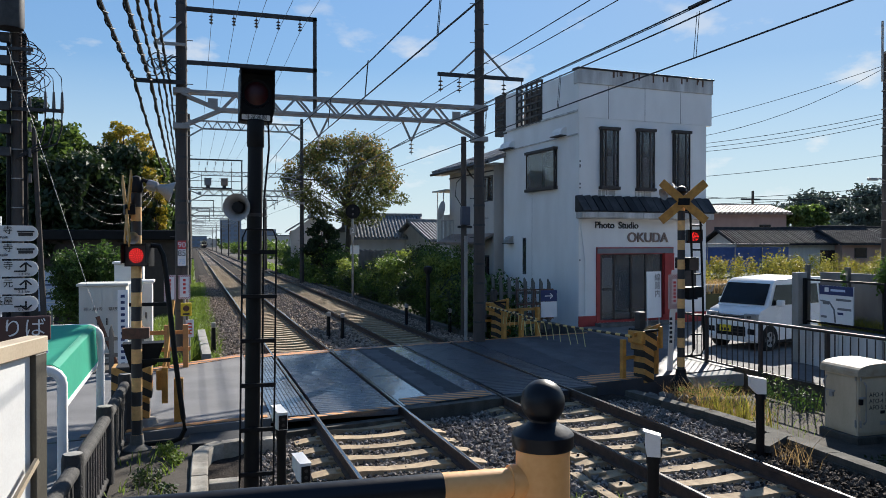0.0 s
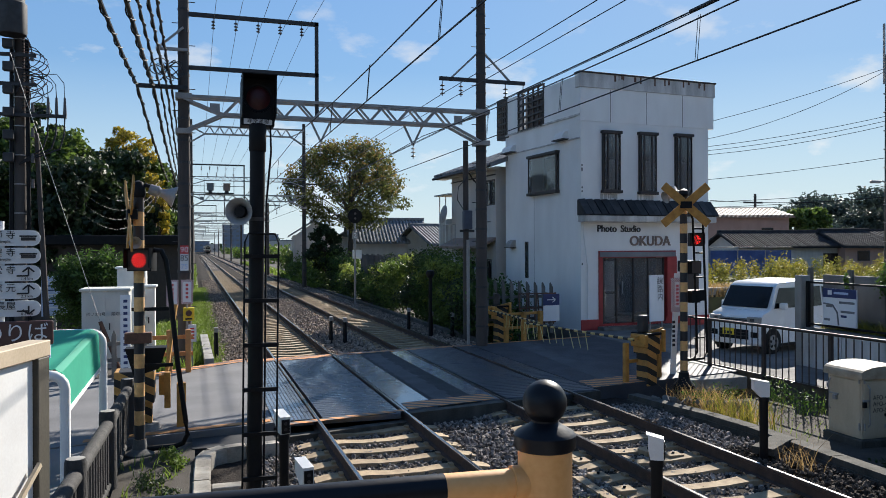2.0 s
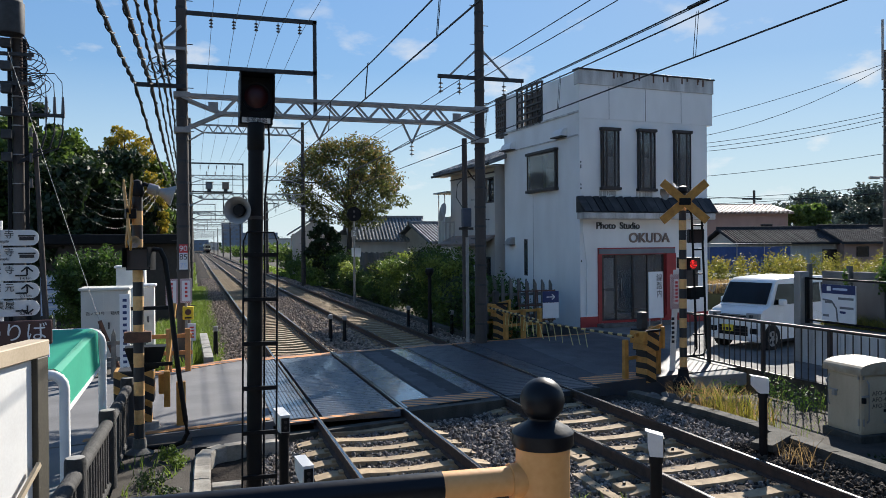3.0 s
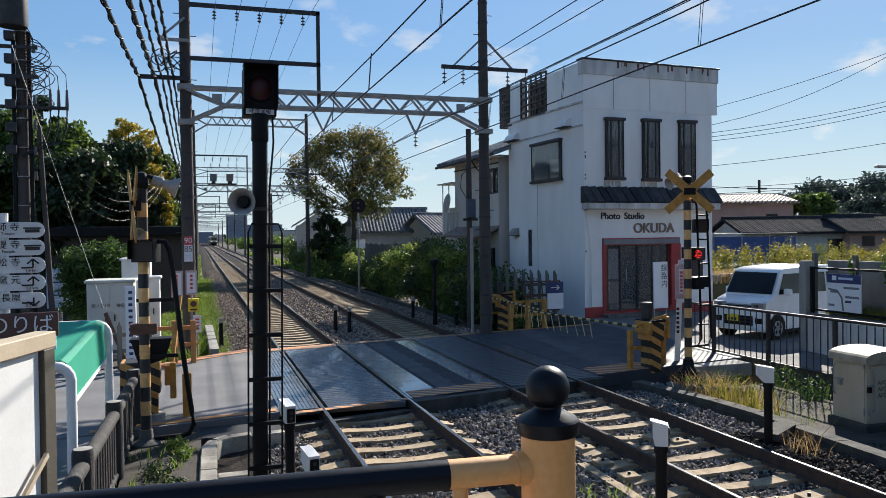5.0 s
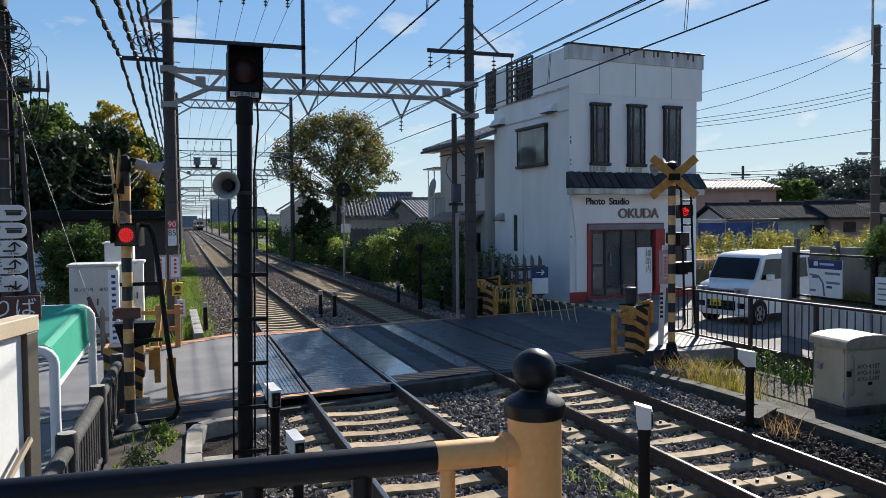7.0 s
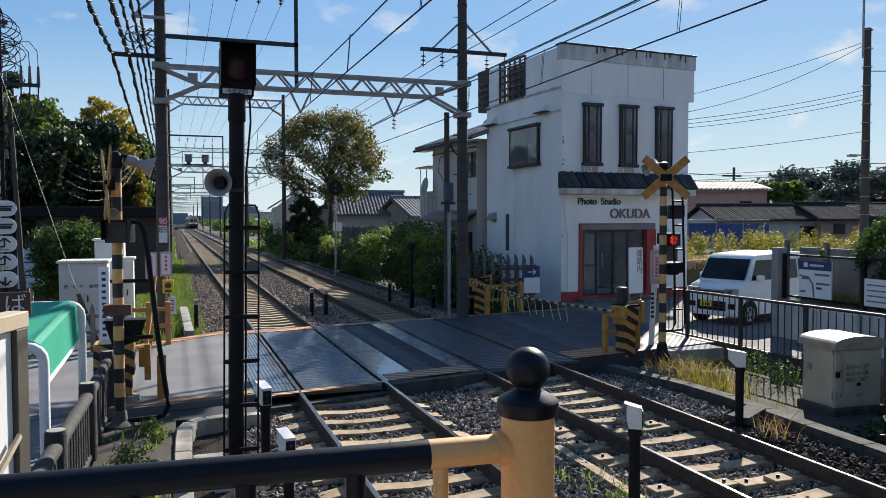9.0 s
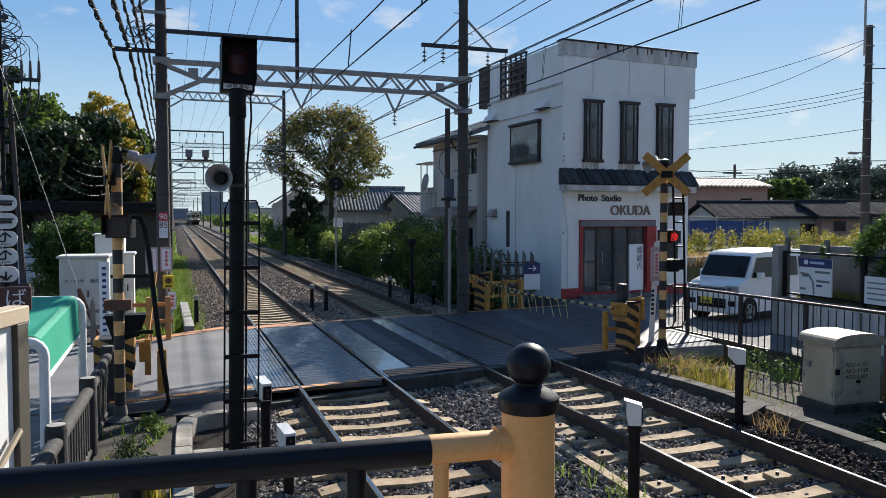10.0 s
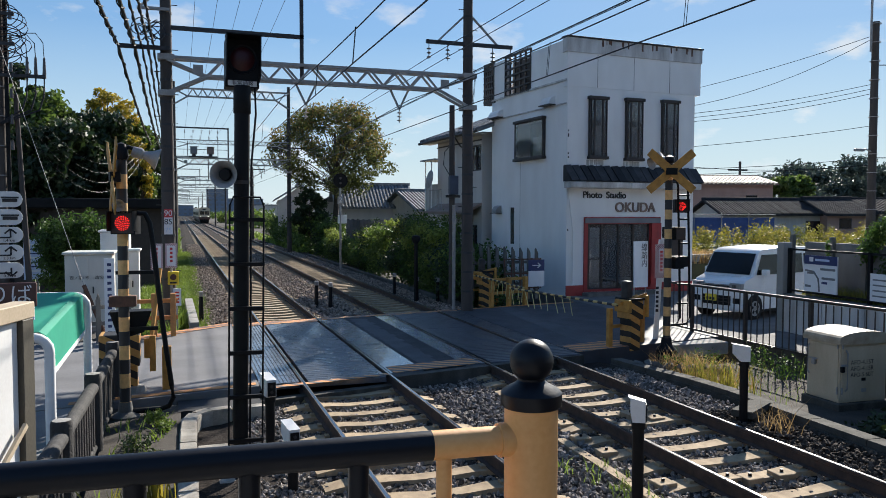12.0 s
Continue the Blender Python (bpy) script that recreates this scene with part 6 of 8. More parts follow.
# ---- east side: fence, van, walls, cabinet ----
def street_fence():
    t = thing("street_fence", pose(0, 0, 0), "dark brown steel railing with upright bars beside the tracks", "fence")
    x, y0, y1 = 8.78, 16.2, 5.0
    zt = 1.08
    part("top_rail", rod(B(), (x, y0, zt), (x, y1, zt + 0.08), 0.03, n=12), "bronze", t, smooth=True)
    part("bottom_rail", box(B(), x - 0.02, x + 0.02, y1, y0, 0.03, 0.07), "bronze", t)
    n = 62
    for k in range(n + 1):
        y = y0 + (y1 - y0) * k / n
        if k % 10 == 5:
            part("post", box(B(), x - 0.035, x + 0.035, y - 0.035, y + 0.035, -0.4, zt + 0.02), "bronze", t)
        else:
            part("baluster", rod(B(), (x, y, 0.07), (x, y, zt), 0.0125, n=6), "bronze", t)
    part("end_bend", tube(B(), [(x, y0, zt), (x - 0.03, y0 + 0.1, zt - 0.02), (x - 0.04, y0 + 0.12, zt - 0.1), (x - 0.04, y0 + 0.12, -0.2)], 0.03, 10), "bronze", t)


def van():
    t = thing("kei_van", pose(10.88, 17.1, 0.0, 0, 0, 15) @ Matrix.Diagonal((1.05, 1.05, 1.05, 1)), "white boxy compact van with dark windows and yellow plate, parked", "car")
    hw = 0.735
    out = [(0.05, 0.2), (0.0, 0.36), (0.0, 0.70), (0.03, 0.88), (0.10, 0.97), (0.40, 1.06), (0.74, 1.64), (0.92, 1.75), (2.2, 1.80), (3.2, 1.76), (3.34, 1.66), (3.38, 1.0), (3.4, 0.4), (3.34, 0.2)]
    bm = B()
    rows = []
    for s in (-1.0, -0.86, 0.86, 1.0):
        r = []
        for x, z in out:
            k = 1.0 if z <= 1.06 else 1.0 - 0.11 * (z - 1.06) / 0.7
            edge = abs(s) == 1.0
            xx = x + (0.06 if edge and x < 0.5 else -0.03 if edge and x > 3 else 0)
            r.append(bm.verts.new((xx, s * hw * k, z - (0.02 if edge and z > 1.6 else 0))))
        rows.append(r)
    for a, b in zip(rows, rows[1:]):
        for i in range(len(out)):
            j = (i + 1) % len(out)
            bm.faces.new((a[i], a[j], b[j], b[i]))
    bm.faces.new(rows[0])
    bm.faces.new(rows[-1][::-1])
    body = part("body", bm, car_white, t, "glossy white body", smooth=True)
    # windscreen and side glass, a little proud
    def quad(ps, th=0.012):
        b2 = B()
        b2.faces.new([b2.verts.new(p) for p in ps])
        bmesh.ops.solidify(b2, geom=b2.faces[:], thickness=th)
        return b2
    part("windscreen", quad([(0.43, -0.66, 1.10), (0.43, 0.66, 1.10), (0.735, 0.62, 1.62), (0.735, -0.62, 1.62)]), car_glass, body, "dark tinted windscreen", m=Matrix.Translation((-0.022, 0, 0.012)))
    part("wiper", bar(B(), (0.45, 0.5, 1.14), (0.49, -0.1, 1.18), 0.015, 0.015), "black", body)
    for s in (-1, 1):
        y0, y1 = s * (hw + 0.004), s * (hw * 0.925)
        for xa, xb, xc, xd in ((0.58, 1.72, 1.72, 0.86), (1.80, 2.62, 2.62, 1.80), (2.70, 3.25, 3.18, 2.70)):
            part("side_window", quad([(xa, y0, 1.10), (xb, y0, 1.10), (xc, y1, 1.60), (xd, y1, 1.60)], 0.01), car_glass, body)
        part("mirror", box(B(), 0.72, 0.88, s * 0.77, s * 0.93, 1.08, 1.24, bevel=0.03), car_white, body, "door mirror")
        part("headlight", box(B(), -0.02, 0.28, s * 0.38, s * 0.73, 0.75, 0.91, bevel=0.025), "galv", body, "clear headlight")
        part("headlight_reflector", box(B(), -0.02, 0.0, s * 0.46, s * 0.60, 0.785, 0.875, bevel=0.01), "dark_steel", body)
        part("bumper_corner", box(B(), -0.02, 0.12, s * 0.44, s * 0.72, 0.24, 0.38, bevel=0.02), car_white, body)
        part("fog_lamp", box(B(), -0.01, 0.06, s * 0.48, s * 0.66, 0.40, 0.54, bevel=0.015), "black", body)
        part("door_handle", box(B(), 1.55, 1.75, s * 0.735, s * 0.755, 0.95, 0.98), "galv", body)
        part("sill", box(B(), 0.7, 2.7, s * 0.70, s * 0.74, 0.17, 0.23), "black", body)
        for x in (0.52, 2.86):
            part("wheel_arch", rod(B(), (x, s * 0.60, 0.29), (x, s * 0.742, 0.29), 0.33, n=28), "black", body)
            w = part("wheel", rod(B(), (x, s * 0.60, 0.27), (x, s * 0.75, 0.27), 0.27, n=28), "black", t)
            part("rim", lathe(B(), [(0.0, 0.012), (0.05, 0.012), (0.08, 0.0), (0.17, 0.008), (0.185, 0.015), (0.19, 0.0)], n=24, m=Matrix.Translation((x, s * 0.752, 0.27)) @ Matrix.Rotation(radians(-90 * s), 4, "X")), "galv", w, "alloy rim")
            for k in range(5):
                a = 2 * math.pi * k / 5
                part("rim_gap", box(B(), -0.03, 0.03, -0.004, 0.014, 0.07, 0.15, Matrix.Translation((x, s * 0.755, 0.27)) @ Matrix.Rotation(a, 4, "Y")), "black", w)
    part("grille", box(B(), -0.014, 0.05, -0.4, 0.4, 0.72, 0.86, bevel=0.01), "black", body)
    for z in (0.735, 0.785, 0.835):
        part("grille_bar", box(B(), -0.03, 0.0, -0.38, 0.38, z, z + 0.02), "galv", body, "chrome bar")
    part("lower_grille", box(B(), -0.012, 0.03, -0.42, 0.42, 0.34, 0.58, bevel=0.01), "black", body)
    for z in (0.42, 0.5):
        part("grille_bar", box(B(), -0.022, 0.0, -0.42, 0.42, z, z + 0.015), "dark_steel", body)
    part("number_plate", box(B(), -0.03, -0.015, -0.02, 0.31, 0.43, 0.595), "yellow_sign", body, "yellow plate")
    for k in range(3):
        part("plate_bar", box(B(), -0.034, -0.03, 0.03 + 0.09 * k, 0.09 + 0.09 * k, 0.45, 0.52), "print_black", body)
    part("seat", box(B(), 1.5, 1.7, -0.6, -0.1, 0.7, 1.4, bevel=0.06), "room", body)
    part("roof_aerial", rod(B(), (3.0, 0.1, 1.74), (3.12, 0.1, 1.95), 0.008, n=6), "black", body)


car_white = mat("car_paint", (0.80, 0.80, 0.79), (0.76, 0.76, 0.75), 2, 30, 0.22, bump=0, coat=0.6)
car_glass = mat("tinted_glass", (0.012, 0.015, 0.018), (0.008, 0.01, 0.012), 2, 30, 0.05, bump=0, spec=0.7)


def east_wall():
    """Low retaining walls, gate pillar, mesh fence and the map notice."""
    t = thing("garden_wall", pose(10.88, 14.85, 0, 0, 0, -93), "weathered grey concrete wall with an end pillar and panel joints", "wall", kind="structure")
    part("pillar", box(B(), -0.02, 0.2, -0.05, 0.2, -0.2, 2.1, bevel=0.015), "concrete", t)
    part("pillar_post", box(B(), 0.0, 0.09, 0.3, 0.39, -0.2, 2.28), "concrete_dark", t)
    for k in range(7):
        part("wall_panel", box(B(), 0.21 + 1.2 * k, 1.39 + 1.2 * k, 0.0, 0.16, -0.2, 0.85), "stucco_dirty", t)
    part("coping", box(B(), 0.21, 8.7, -0.04, 0.2, 0.853, 0.9, bevel=0.01), "concrete_dark", t)
    f = thing("mesh_fence", pose(10.88, 14.85, 0.9, 0, 0, -93), "black steel frame fence over the low wall", "fence")
    for k in range(5):
        part("post", box(B(), 0.24 + 2.35 * k, 0.31 + 2.35 * k, 0.05, 0.12, 0, 1.07), "black", f)
    for z in (0.06, 1.02):
        part("rail", box(B(), 0.22, 8.4, 0.065, 0.105, z, z + 0.045), "black", f)
    n = thing("map_notice", pose(10.86, 14.85, 0.9, 0, 0, -93), "white street-map notice with a navy heading on the fence", "notice")
    a, b = 0.86, 1.84
    part("board", box(B(), a, b, 0.0, 0.03, 0.12, 0.94), "print_white", n)
    part("heading", box(B(), a, b, -0.006, -0.001, 0.74, 0.94), "navy", n)
    part("emblem", box(B(), a + 0.16, a + 0.28, -0.01, -0.006, 0.8, 0.9), "print_white", n)
    part("text_bar", box(B(), a + 0.34, b - 0.22, -0.01, -0.006, 0.82, 0.87), "pale_blue", n)
    part("route_line", tube(B(), [(a + 0.04, -0.004, 0.6), (a + 0.3, -0.004, 0.58), (a + 0.44, -0.004, 0.42), (a + 0.48, -0.004, 0.14)], 0.02, 6), "grey_wall", n)
    for k, (u, v) in enumerate(((0.5, 0.95), (0.1, 0.3), (0.55, 0.95), (0.55, 0.72), (0.04, 0.22))):
        part("text_bar", box(B(), a + u * (b - a), a + v * (b - a), -0.004, 0.0, 0.62 - 0.1 * k, 0.67 - 0.1 * k), "grey_wall" if k != 3 else "navy", n)
    w = thing("white_notice", pose(10.84, 14.85, 0.9, 0, 0, -93), "plain white notice with small dark lines on the fence", "notice")
    part("board", box(B(), 2.75, 3.45, 0.0, 0.03, 0.1, 0.66), "print_white", w)
    for k in range(4):
        part("text_bar", box(B(), 2.82, 3.3, -0.004, -0.0005, 0.52 - 0.11 * k, 0.55 - 0.11 * k), "grey_wall", w)
    b = thing("rear_wall", pose(11.55, 14.75, 0, 0, 0, -93), "grey concrete panel wall with posts behind the fence", "wall", kind="structure")
    for k in range(6):
        part("wall_panel", box(B(), 0.01 + 0.95 * k, 0.95 * k + 0.94, 0, 0.15, -0.2, 2.1), "concrete_grey", b)
        part("wall_post", box(B(), 0.85 + 0.95 * k, 0.97 + 0.95 * k, -0.08, -0.002, -0.2, 2.24), "concrete_dark", b)
    # low concrete barrier along the field
    c = thing("field_barrier", pose(14.9, 27.6, 0, 0, 0, 8), "pale concrete retaining barrier with a dashed yellow and black strip", "barrier", kind="structure")
    for k in range(8):
        part("barrier_block", box(B(), 2.4 * k, 2.4 * k + 2.38, 0, 0.3, -0.3, 1.0, bevel=0.02), "concrete", c)
        part("dash_strip", box(B(), 2.4 * k + 0.05, 2.4 * k + 2.3, -0.006, -0.001, 0.6, 0.68), striped_arm, c)


def trough():
    t = thing("cable_trough", pose(0, 0, 0), "weathered concrete cable trough and kerb beside the ballast", "cable trough", kind="structure")
    pts = [(5.45, 13.2), (5.58, 12.2), (5.75, 11.2), (5.8, 10.2), (5.75, 9.3), (5.7, 8.4), (5.66, 7.4), (5.6, 6.4), (5.55, 5.0)]
    for a, b in zip(pts, pts[1:]):
        part("trough_lid", bar(B(), (*a, -0.12), (b[0], b[1] + 0.02, -0.12), 0.24, 0.09), "concrete_dark_brown", t)
        part("trough_side", bar(B(), (a[0] - 0.02, a[1], -0.3), (b[0] - 0.02, b[1], -0.3), 0.25, 0.26), "concrete_dark_brown", t)
    part("branch_lid", bar(B(), (5.62, 9.4, -0.1), (4.95, 9.0, -0.1), 0.3, 0.1), "concrete_dark_brown", t)
    for k in range(9):
        part("rubble", box(B(), -0.1, 0.1, -0.09, 0.09, -0.06, 0.06, Matrix.Translation((5.7 + 0.16 * k, 12.85 - 0.12 * k + random.uniform(-0.1, 0.1), -0.16)) @ Euler((random.random(), random.random(), random.random() * 3)).to_matrix().to_4x4(), 0.02), "concrete_dark", t)
    single("verge", box(B(), 5.85, 8.88, 3.0, 13.3, -0.45, -0.36), "soil", "dark weedy verge between track and street fence", "verge", kind="structure")
    single("access_slab", box(B(), 7.3, 8.7, 13.9, 14.9, -0.3, -0.03, Matrix.Identity(4), 0.02), "concrete", "worn pale concrete access slab", "slab", kind="structure")
    st = thing("retaining_edge", pose(0, 0, 0), "dark concrete edge under the street fence", "kerb", kind="structure")
    for k in range(7):
        part("edge_block", box(B(), 8.9, 9.19, 4.0 + 1.7 * k, 5.68 + 1.7 * k, -0.45, 0.0), "concrete_dark_brown", st)


def middle_kerb():
    """A thin line of kerb stones in the ballast between the two tracks."""
    t = thing("ballast_kerb", pose(0, 0, 0), "narrow worn concrete kerb stones in the ballast between the tracks", "kerb", kind="structure")
    for k in range(5):
        a, b = 4.7 + 0.86 * k, 5.55 + 0.86 * k
        part("kerb_stone", bar(B(), (1.93 + 0.022 * k, a, -0.235), (1.95 + 0.022 * k, b, -0.235 + 0.006 * (k % 2)), 0.13, 0.12), "sleeper", t)
    p = thing("access_cover", pose(3.66, 9.55, -0.235, 0, 0, 2), "pale flat concrete cover slab in the ballast", "cover slab")
    part("slab", box(B(), -0.98, -0.5, -0.12, 0.12, 0.0, 0.07, bevel=0.01), "sleeper", p)


def steel_cabinet():
    t = thing("signal_cabinet", pose(7.25, 9.5, -0.32, 0, 0, -2), "cream-grey steel signal cabinet with an arched lid and stencilled codes", "equipment cabinet")
    w, d, h = 0.93, 0.7, 1.02
    part("body", box(B(), 0, w, 0, d, 0.08, h, bevel=0.012), "cream", t)
    arch = [(w / 2 - (w / 2 + 0.05) * math.cos(a), 0.07 + 0.13 * math.sin(a) ** 0.8) for a in (math.pi * k / 14 for k in range(1, 14))]
    out = [(-0.05, 0.0), (-0.05, 0.07)] + arch + [(w + 0.05, 0.07), (w + 0.05, 0.0)]
    part("lid", prism(B(), out[::-1], d + 0.1), "cream_lid", t, "arched pale lid with rust spots", m=Matrix.Translation((0, -0.05, h)))
    part("plinth", box(B(), -0.06, w + 0.06, -0.06, d + 0.06, -0.25, 0.08, bevel=0.02), "concrete_dark_brown", t)
    side = part("side_door", box(B(), -0.012, -0.001, 0.03, d - 0.03, 0.13, h - 0.04), "cream", t)
    front = part("front_door", box(B(), 0.03, w - 0.03, -0.012, -0.001, 0.13, h - 0.04), "cream", t)
    part("latch_bar", tube(B(), [(-0.02, d - 0.07, 0.95), (-0.05, d - 0.07, 0.9), (-0.05, d - 0.07, 0.5), (-0.02, d - 0.07, 0.45)], 0.011, 6), "galv", side)
    part("padlock", box(B(), -0.06, -0.013, d - 0.22, d - 0.15, 0.62, 0.70, bevel=0.008), "galv", side)
    part("latch", box(B(), -0.03, -0.013, d - 0.24, d - 0.04, 0.70, 0.725), "galv", side)
    for z in (0.22, 0.95):
        part("hinge", rod(B(), (-0.02, 0.03, z), (-0.02, 0.03, z + 0.11), 0.014, n=8), "galv", side)
        part("hinge", rod(B(), (0.03, -0.02, z), (0.03, -0.02, z + 0.11), 0.014, n=8), "galv", front)
    part("latch_bar", tube(B(), [(0.10, -0.015, 0.93), (0.10, -0.055, 0.88), (0.10, -0.055, 0.32), (0.10, -0.015, 0.27)], 0.013, 6), "galv", front)
    part("padlock", box(B(), -0.01, 0.05, -0.06, -0.013, 0.58, 0.67, bevel=0.008), "black", front)
    part("latch", box(B(), 0.0, 0.13, -0.04, -0.013, 0.67, 0.70), "galv", front)
    for k, s in enumerate(("AFO-4.15T", "AFO-4.15R", "AFO-5.60T")):
        words("lettering", s, 0.10, "print_black", front, pose(0.2, -0.014, h - 0.3 - 0.1 * k), 0.002, "LEFT")
    part("key_cover", box(B(), 0.42, 0.50, -0.02, -0.013, 0.42, 0.47), "black", front)
    part("tag", box(B(), 0.42, 0.52, -0.018, -0.013, 0.24, 0.30), "galv", front)


def forecourt():
    s = thing("street_sign_board", STUDIO @ pose(2.14, -0.85, 0.1, -1, 0, 6), "tall white board with black upright characters", "sign board")
    part("board", box(B(), 0, 0.62, 0, 0.04, 0.2, 1.75), "print_white", s)
    for k, c in enumerate("線路内"):
        words("lettering", c, 0.27, "print_black", s, pose(0.46, -0.004, 1.53 - 0.27 * k), 0.003)
    for x in (0.05, 0.57):
        part("leg", box(B(), x - 0.02, x + 0.02, 0.04, 0.07, -0.08, 1.7), "galv", s)
    m = thing("marker_board", pose(7.30, 14.6, -0.1), "white post with a red-striped notice and black characters", "notice")
    part("post", box(B(), -0.06, 0.06, -0.02, 0.02, 0.0, 2.3, pose(0, 0, 0, 0, 3, 0)), "white", m)
    part("board", box(B(), -0.06, 0.24, -0.05, -0.03, 1.45, 2.2), "red_slants", m)
    part("face", box(B(), 0.03, 0.14, -0.056, -0.051, 1.56, 2.1), "print_white", m)
    for k in range(6):
        part("text_bar", box(B(), 0.05, 0.12, -0.06, -0.056, 2.0 - 0.08 * k, 2.05 - 0.08 * k), "print_red", m)
        part("text_bar", box(B(), -0.02, 0.05, -0.026, -0.021, 1.2 - 0.1 * k, 1.26 - 0.1 * k), "print_black", m)
    f = thing("picket_fence", pose(6.05, 22.6, 0.0, 0, 0, 2), "dark grey pointed concrete picket fence", "fence", "paling fences")
    for k in range(9):
        x = 0.28 * k
        part("picket", prism(B(), [(x - 0.055, 0), (x + 0.055, 0), (x + 0.055, 1.62 - 0.018 * k), (x - 0.03, 1.78 - 0.018 * k), (x - 0.055, 1.74 - 0.018 * k)], 0.05), "concrete_dark", f)
    for z in (0.45, 0.8, 1.15):
        part("rail", box(B(), -0.15, 2.4, 0.055, 0.12, z, z + 0.09), "concrete_dark", f)
    n = thing("lattice_barrier", pose(7.0, 22.2, 0.0), "folding red-brown lattice barrier with a navy arrow notice", "barrier")
    for k in range(8):
        part("lattice_bar", bar(B(), (0.16 * k, 0, 0.35), (0.16 * k + (0.06 if k % 2 else -0.06), 0, 1.35), 0.03, 0.02, (0, 1, 0)), "rust", n)
    for z in (0.4, 0.85, 1.3):
        part("lattice_rail", box(B(), -0.08, 1.2, -0.03, -0.01, z, z + 0.04), "rust", n)
    part("arrow_notice", box(B(), 0.75, 1.3, -0.06, -0.04, 0.95, 1.3), "navy", n, "navy arrow notice")
    part("arrow", bar(bar(bar(B(), (0.88, -0.064, 1.12), (1.16, -0.064, 1.12), 0.03, 0.006, (0, 1, 0)), (1.16, -0.064, 1.12), (1.06, -0.064, 1.2), 0.03, 0.006, (0, 1, 0)), (1.16, -0.064, 1.12), (1.06, -0.064, 1.04), 0.03, 0.006, (0, 1, 0)), "print_white", n)
    part("white_notice", box(B(), 0.75, 1.3, -0.058, -0.04, 0.45, 0.94), "print_white", n)
    c = thing("cable_riser", pose(5.02, 21.5, -0.4), "slim galvanised conduit pole beside the track", "pole")
    part("tube", rod(B(), (0, 0, 0), (0, 0, 3.4), 0.05, n=12), "galv", c)
    d = thing("side_pole", pose(5.66, 23.5, -0.4), "dark utility pole with a blue-grey switch box", "pole")
    part("shaft", rod(B(), (0, 0, 0), (0, 0, 6.6), 0.10, 0.085, 14), "pole", d, smooth=True)
    part("switch_box", box(B(), -0.16, 0.12, -0.32, -0.09, 3.75, 4.35, bevel=0.03), "switch_blue", d, "blue-grey switch box")
    part("switch_bracket", box(B(), -0.24, 0.24, -0.14, -0.08, 3.66, 3.74), "dark_steel", d)
    part("drip_loop", tube(B(), [(0, -0.1, 5.4), (-0.3, -0.15, 5.1), (-0.34, -0.15, 4.7), (-0.1, -0.2, 4.3)], 0.014, 6), "wire", d)
    b = thing("bollard_lamp", pose(4.85, 24.8, -0.4), "short dark trackside lamp post", "lamp post")
    part("post", rod(B(), (0, 0, 0), (0, 0, 2.2), 0.07, 0.06, 12), "black", b)
    part("head", lathe(B(), [(0.0, 2.42), (0.12, 2.4), (0.15, 2.3), (0.1, 2.18), (0.07, 2.15)], n=16), "black", b, smooth=True)
    k = thing("foot_wall", pose(0, 0, 0), "low dark brown concrete edging at the foot of the bank", "kerb", kind="structure")
    for j in range(16):
        part("edge_block", box(B(), 5.65, 5.85, 22.0 + 2 * j, 23.96 + 2 * j, -0.45, -0.08), "concrete_dark_brown", k)


def bank_fence():
    t = thing("bank_fence", pose(7.1, 52.0, 0, 0, 0, -86.5), "weathered grey upright plank fence on top of the bank", "fence")
    for k in range(13, 34):
        part("plank", box(B(), 0.3 * k, 0.3 * k + 0.285, -0.02, 0.02 + 0.008 * (k % 3), -0.46, 2.3 + 0.03 * ((k * 7) % 4), bevel=0.006), "concrete_dark", t)
    for z in (1.1, 2.0):
        part("rail", box(B(), 3.9, 10.2, 0.04, 0.1, z, z + 0.08), "concrete_dark", t)


street_fence()
bank_fence()
van()
east_wall()
trough()
middle_kerb()
steel_cabinet()
forecourt()


# ---- plants ----
def leaves(blobs, n, size, seed, shell=0.55, up=0.4):
    """Many small leaves filling rough clumps: an uneven outline with gaps. Returns vertices and faces."""
    rng = np.random.default_rng(seed)
    vol = np.array([b[3] * b[4] * b[5] for b in blobs]) ** (2 / 3)
    pick = rng.choice(len(blobs), n, p=vol / vol.sum())
    bb = np.array(blobs, float)[pick]
    d = rng.normal(size=(n, 3))
    d /= np.linalg.norm(d, axis=1)[:, None]
    rad = shell + (1 - shell) * rng.random(n) ** 0.7
    wob = 1 + 0.16 * np.sin(3.1 * d[:, 0] * 3 + pick) + 0.14 * np.sin(11 * d[:, 1] + 2 * pick) + 0.12 * np.sin(13 * d[:, 2] + pick * 3)
    c = bb[:, :3] + d * bb[:, 3:6] * (rad * wob)[:, None]
    nrm = rng.normal(size=(n, 3)) + d * 0.7 + np.array([0, 0, up])
    nrm /= np.linalg.norm(nrm, axis=1)[:, None]
    a = np.cross(nrm, rng.normal(size=(n, 3)))
    a /= np.linalg.norm(a, axis=1)[:, None]
    b = np.cross(nrm, a)
    s = (size * rng.uniform(0.6, 1.4, n))[:, None]
    v = np.stack([c - a * s, c + b * s * 0.5, c + a * s, c - b * s * 0.5], 1).reshape(-1, 3)
    f = (np.arange(n)[:, None] * 4 + np.arange(4)[None]).tolist()
    return v, f


def leaf_mesh(name, blobs, n, size, seed, material, shell=0.55):
    v, f = leaves(blobs, n, size, seed, shell)
    me = bpy.data.meshes.new(name)
    me.from_pydata(v.tolist(), [], f)
    me.materials.append(M[material])
    return me


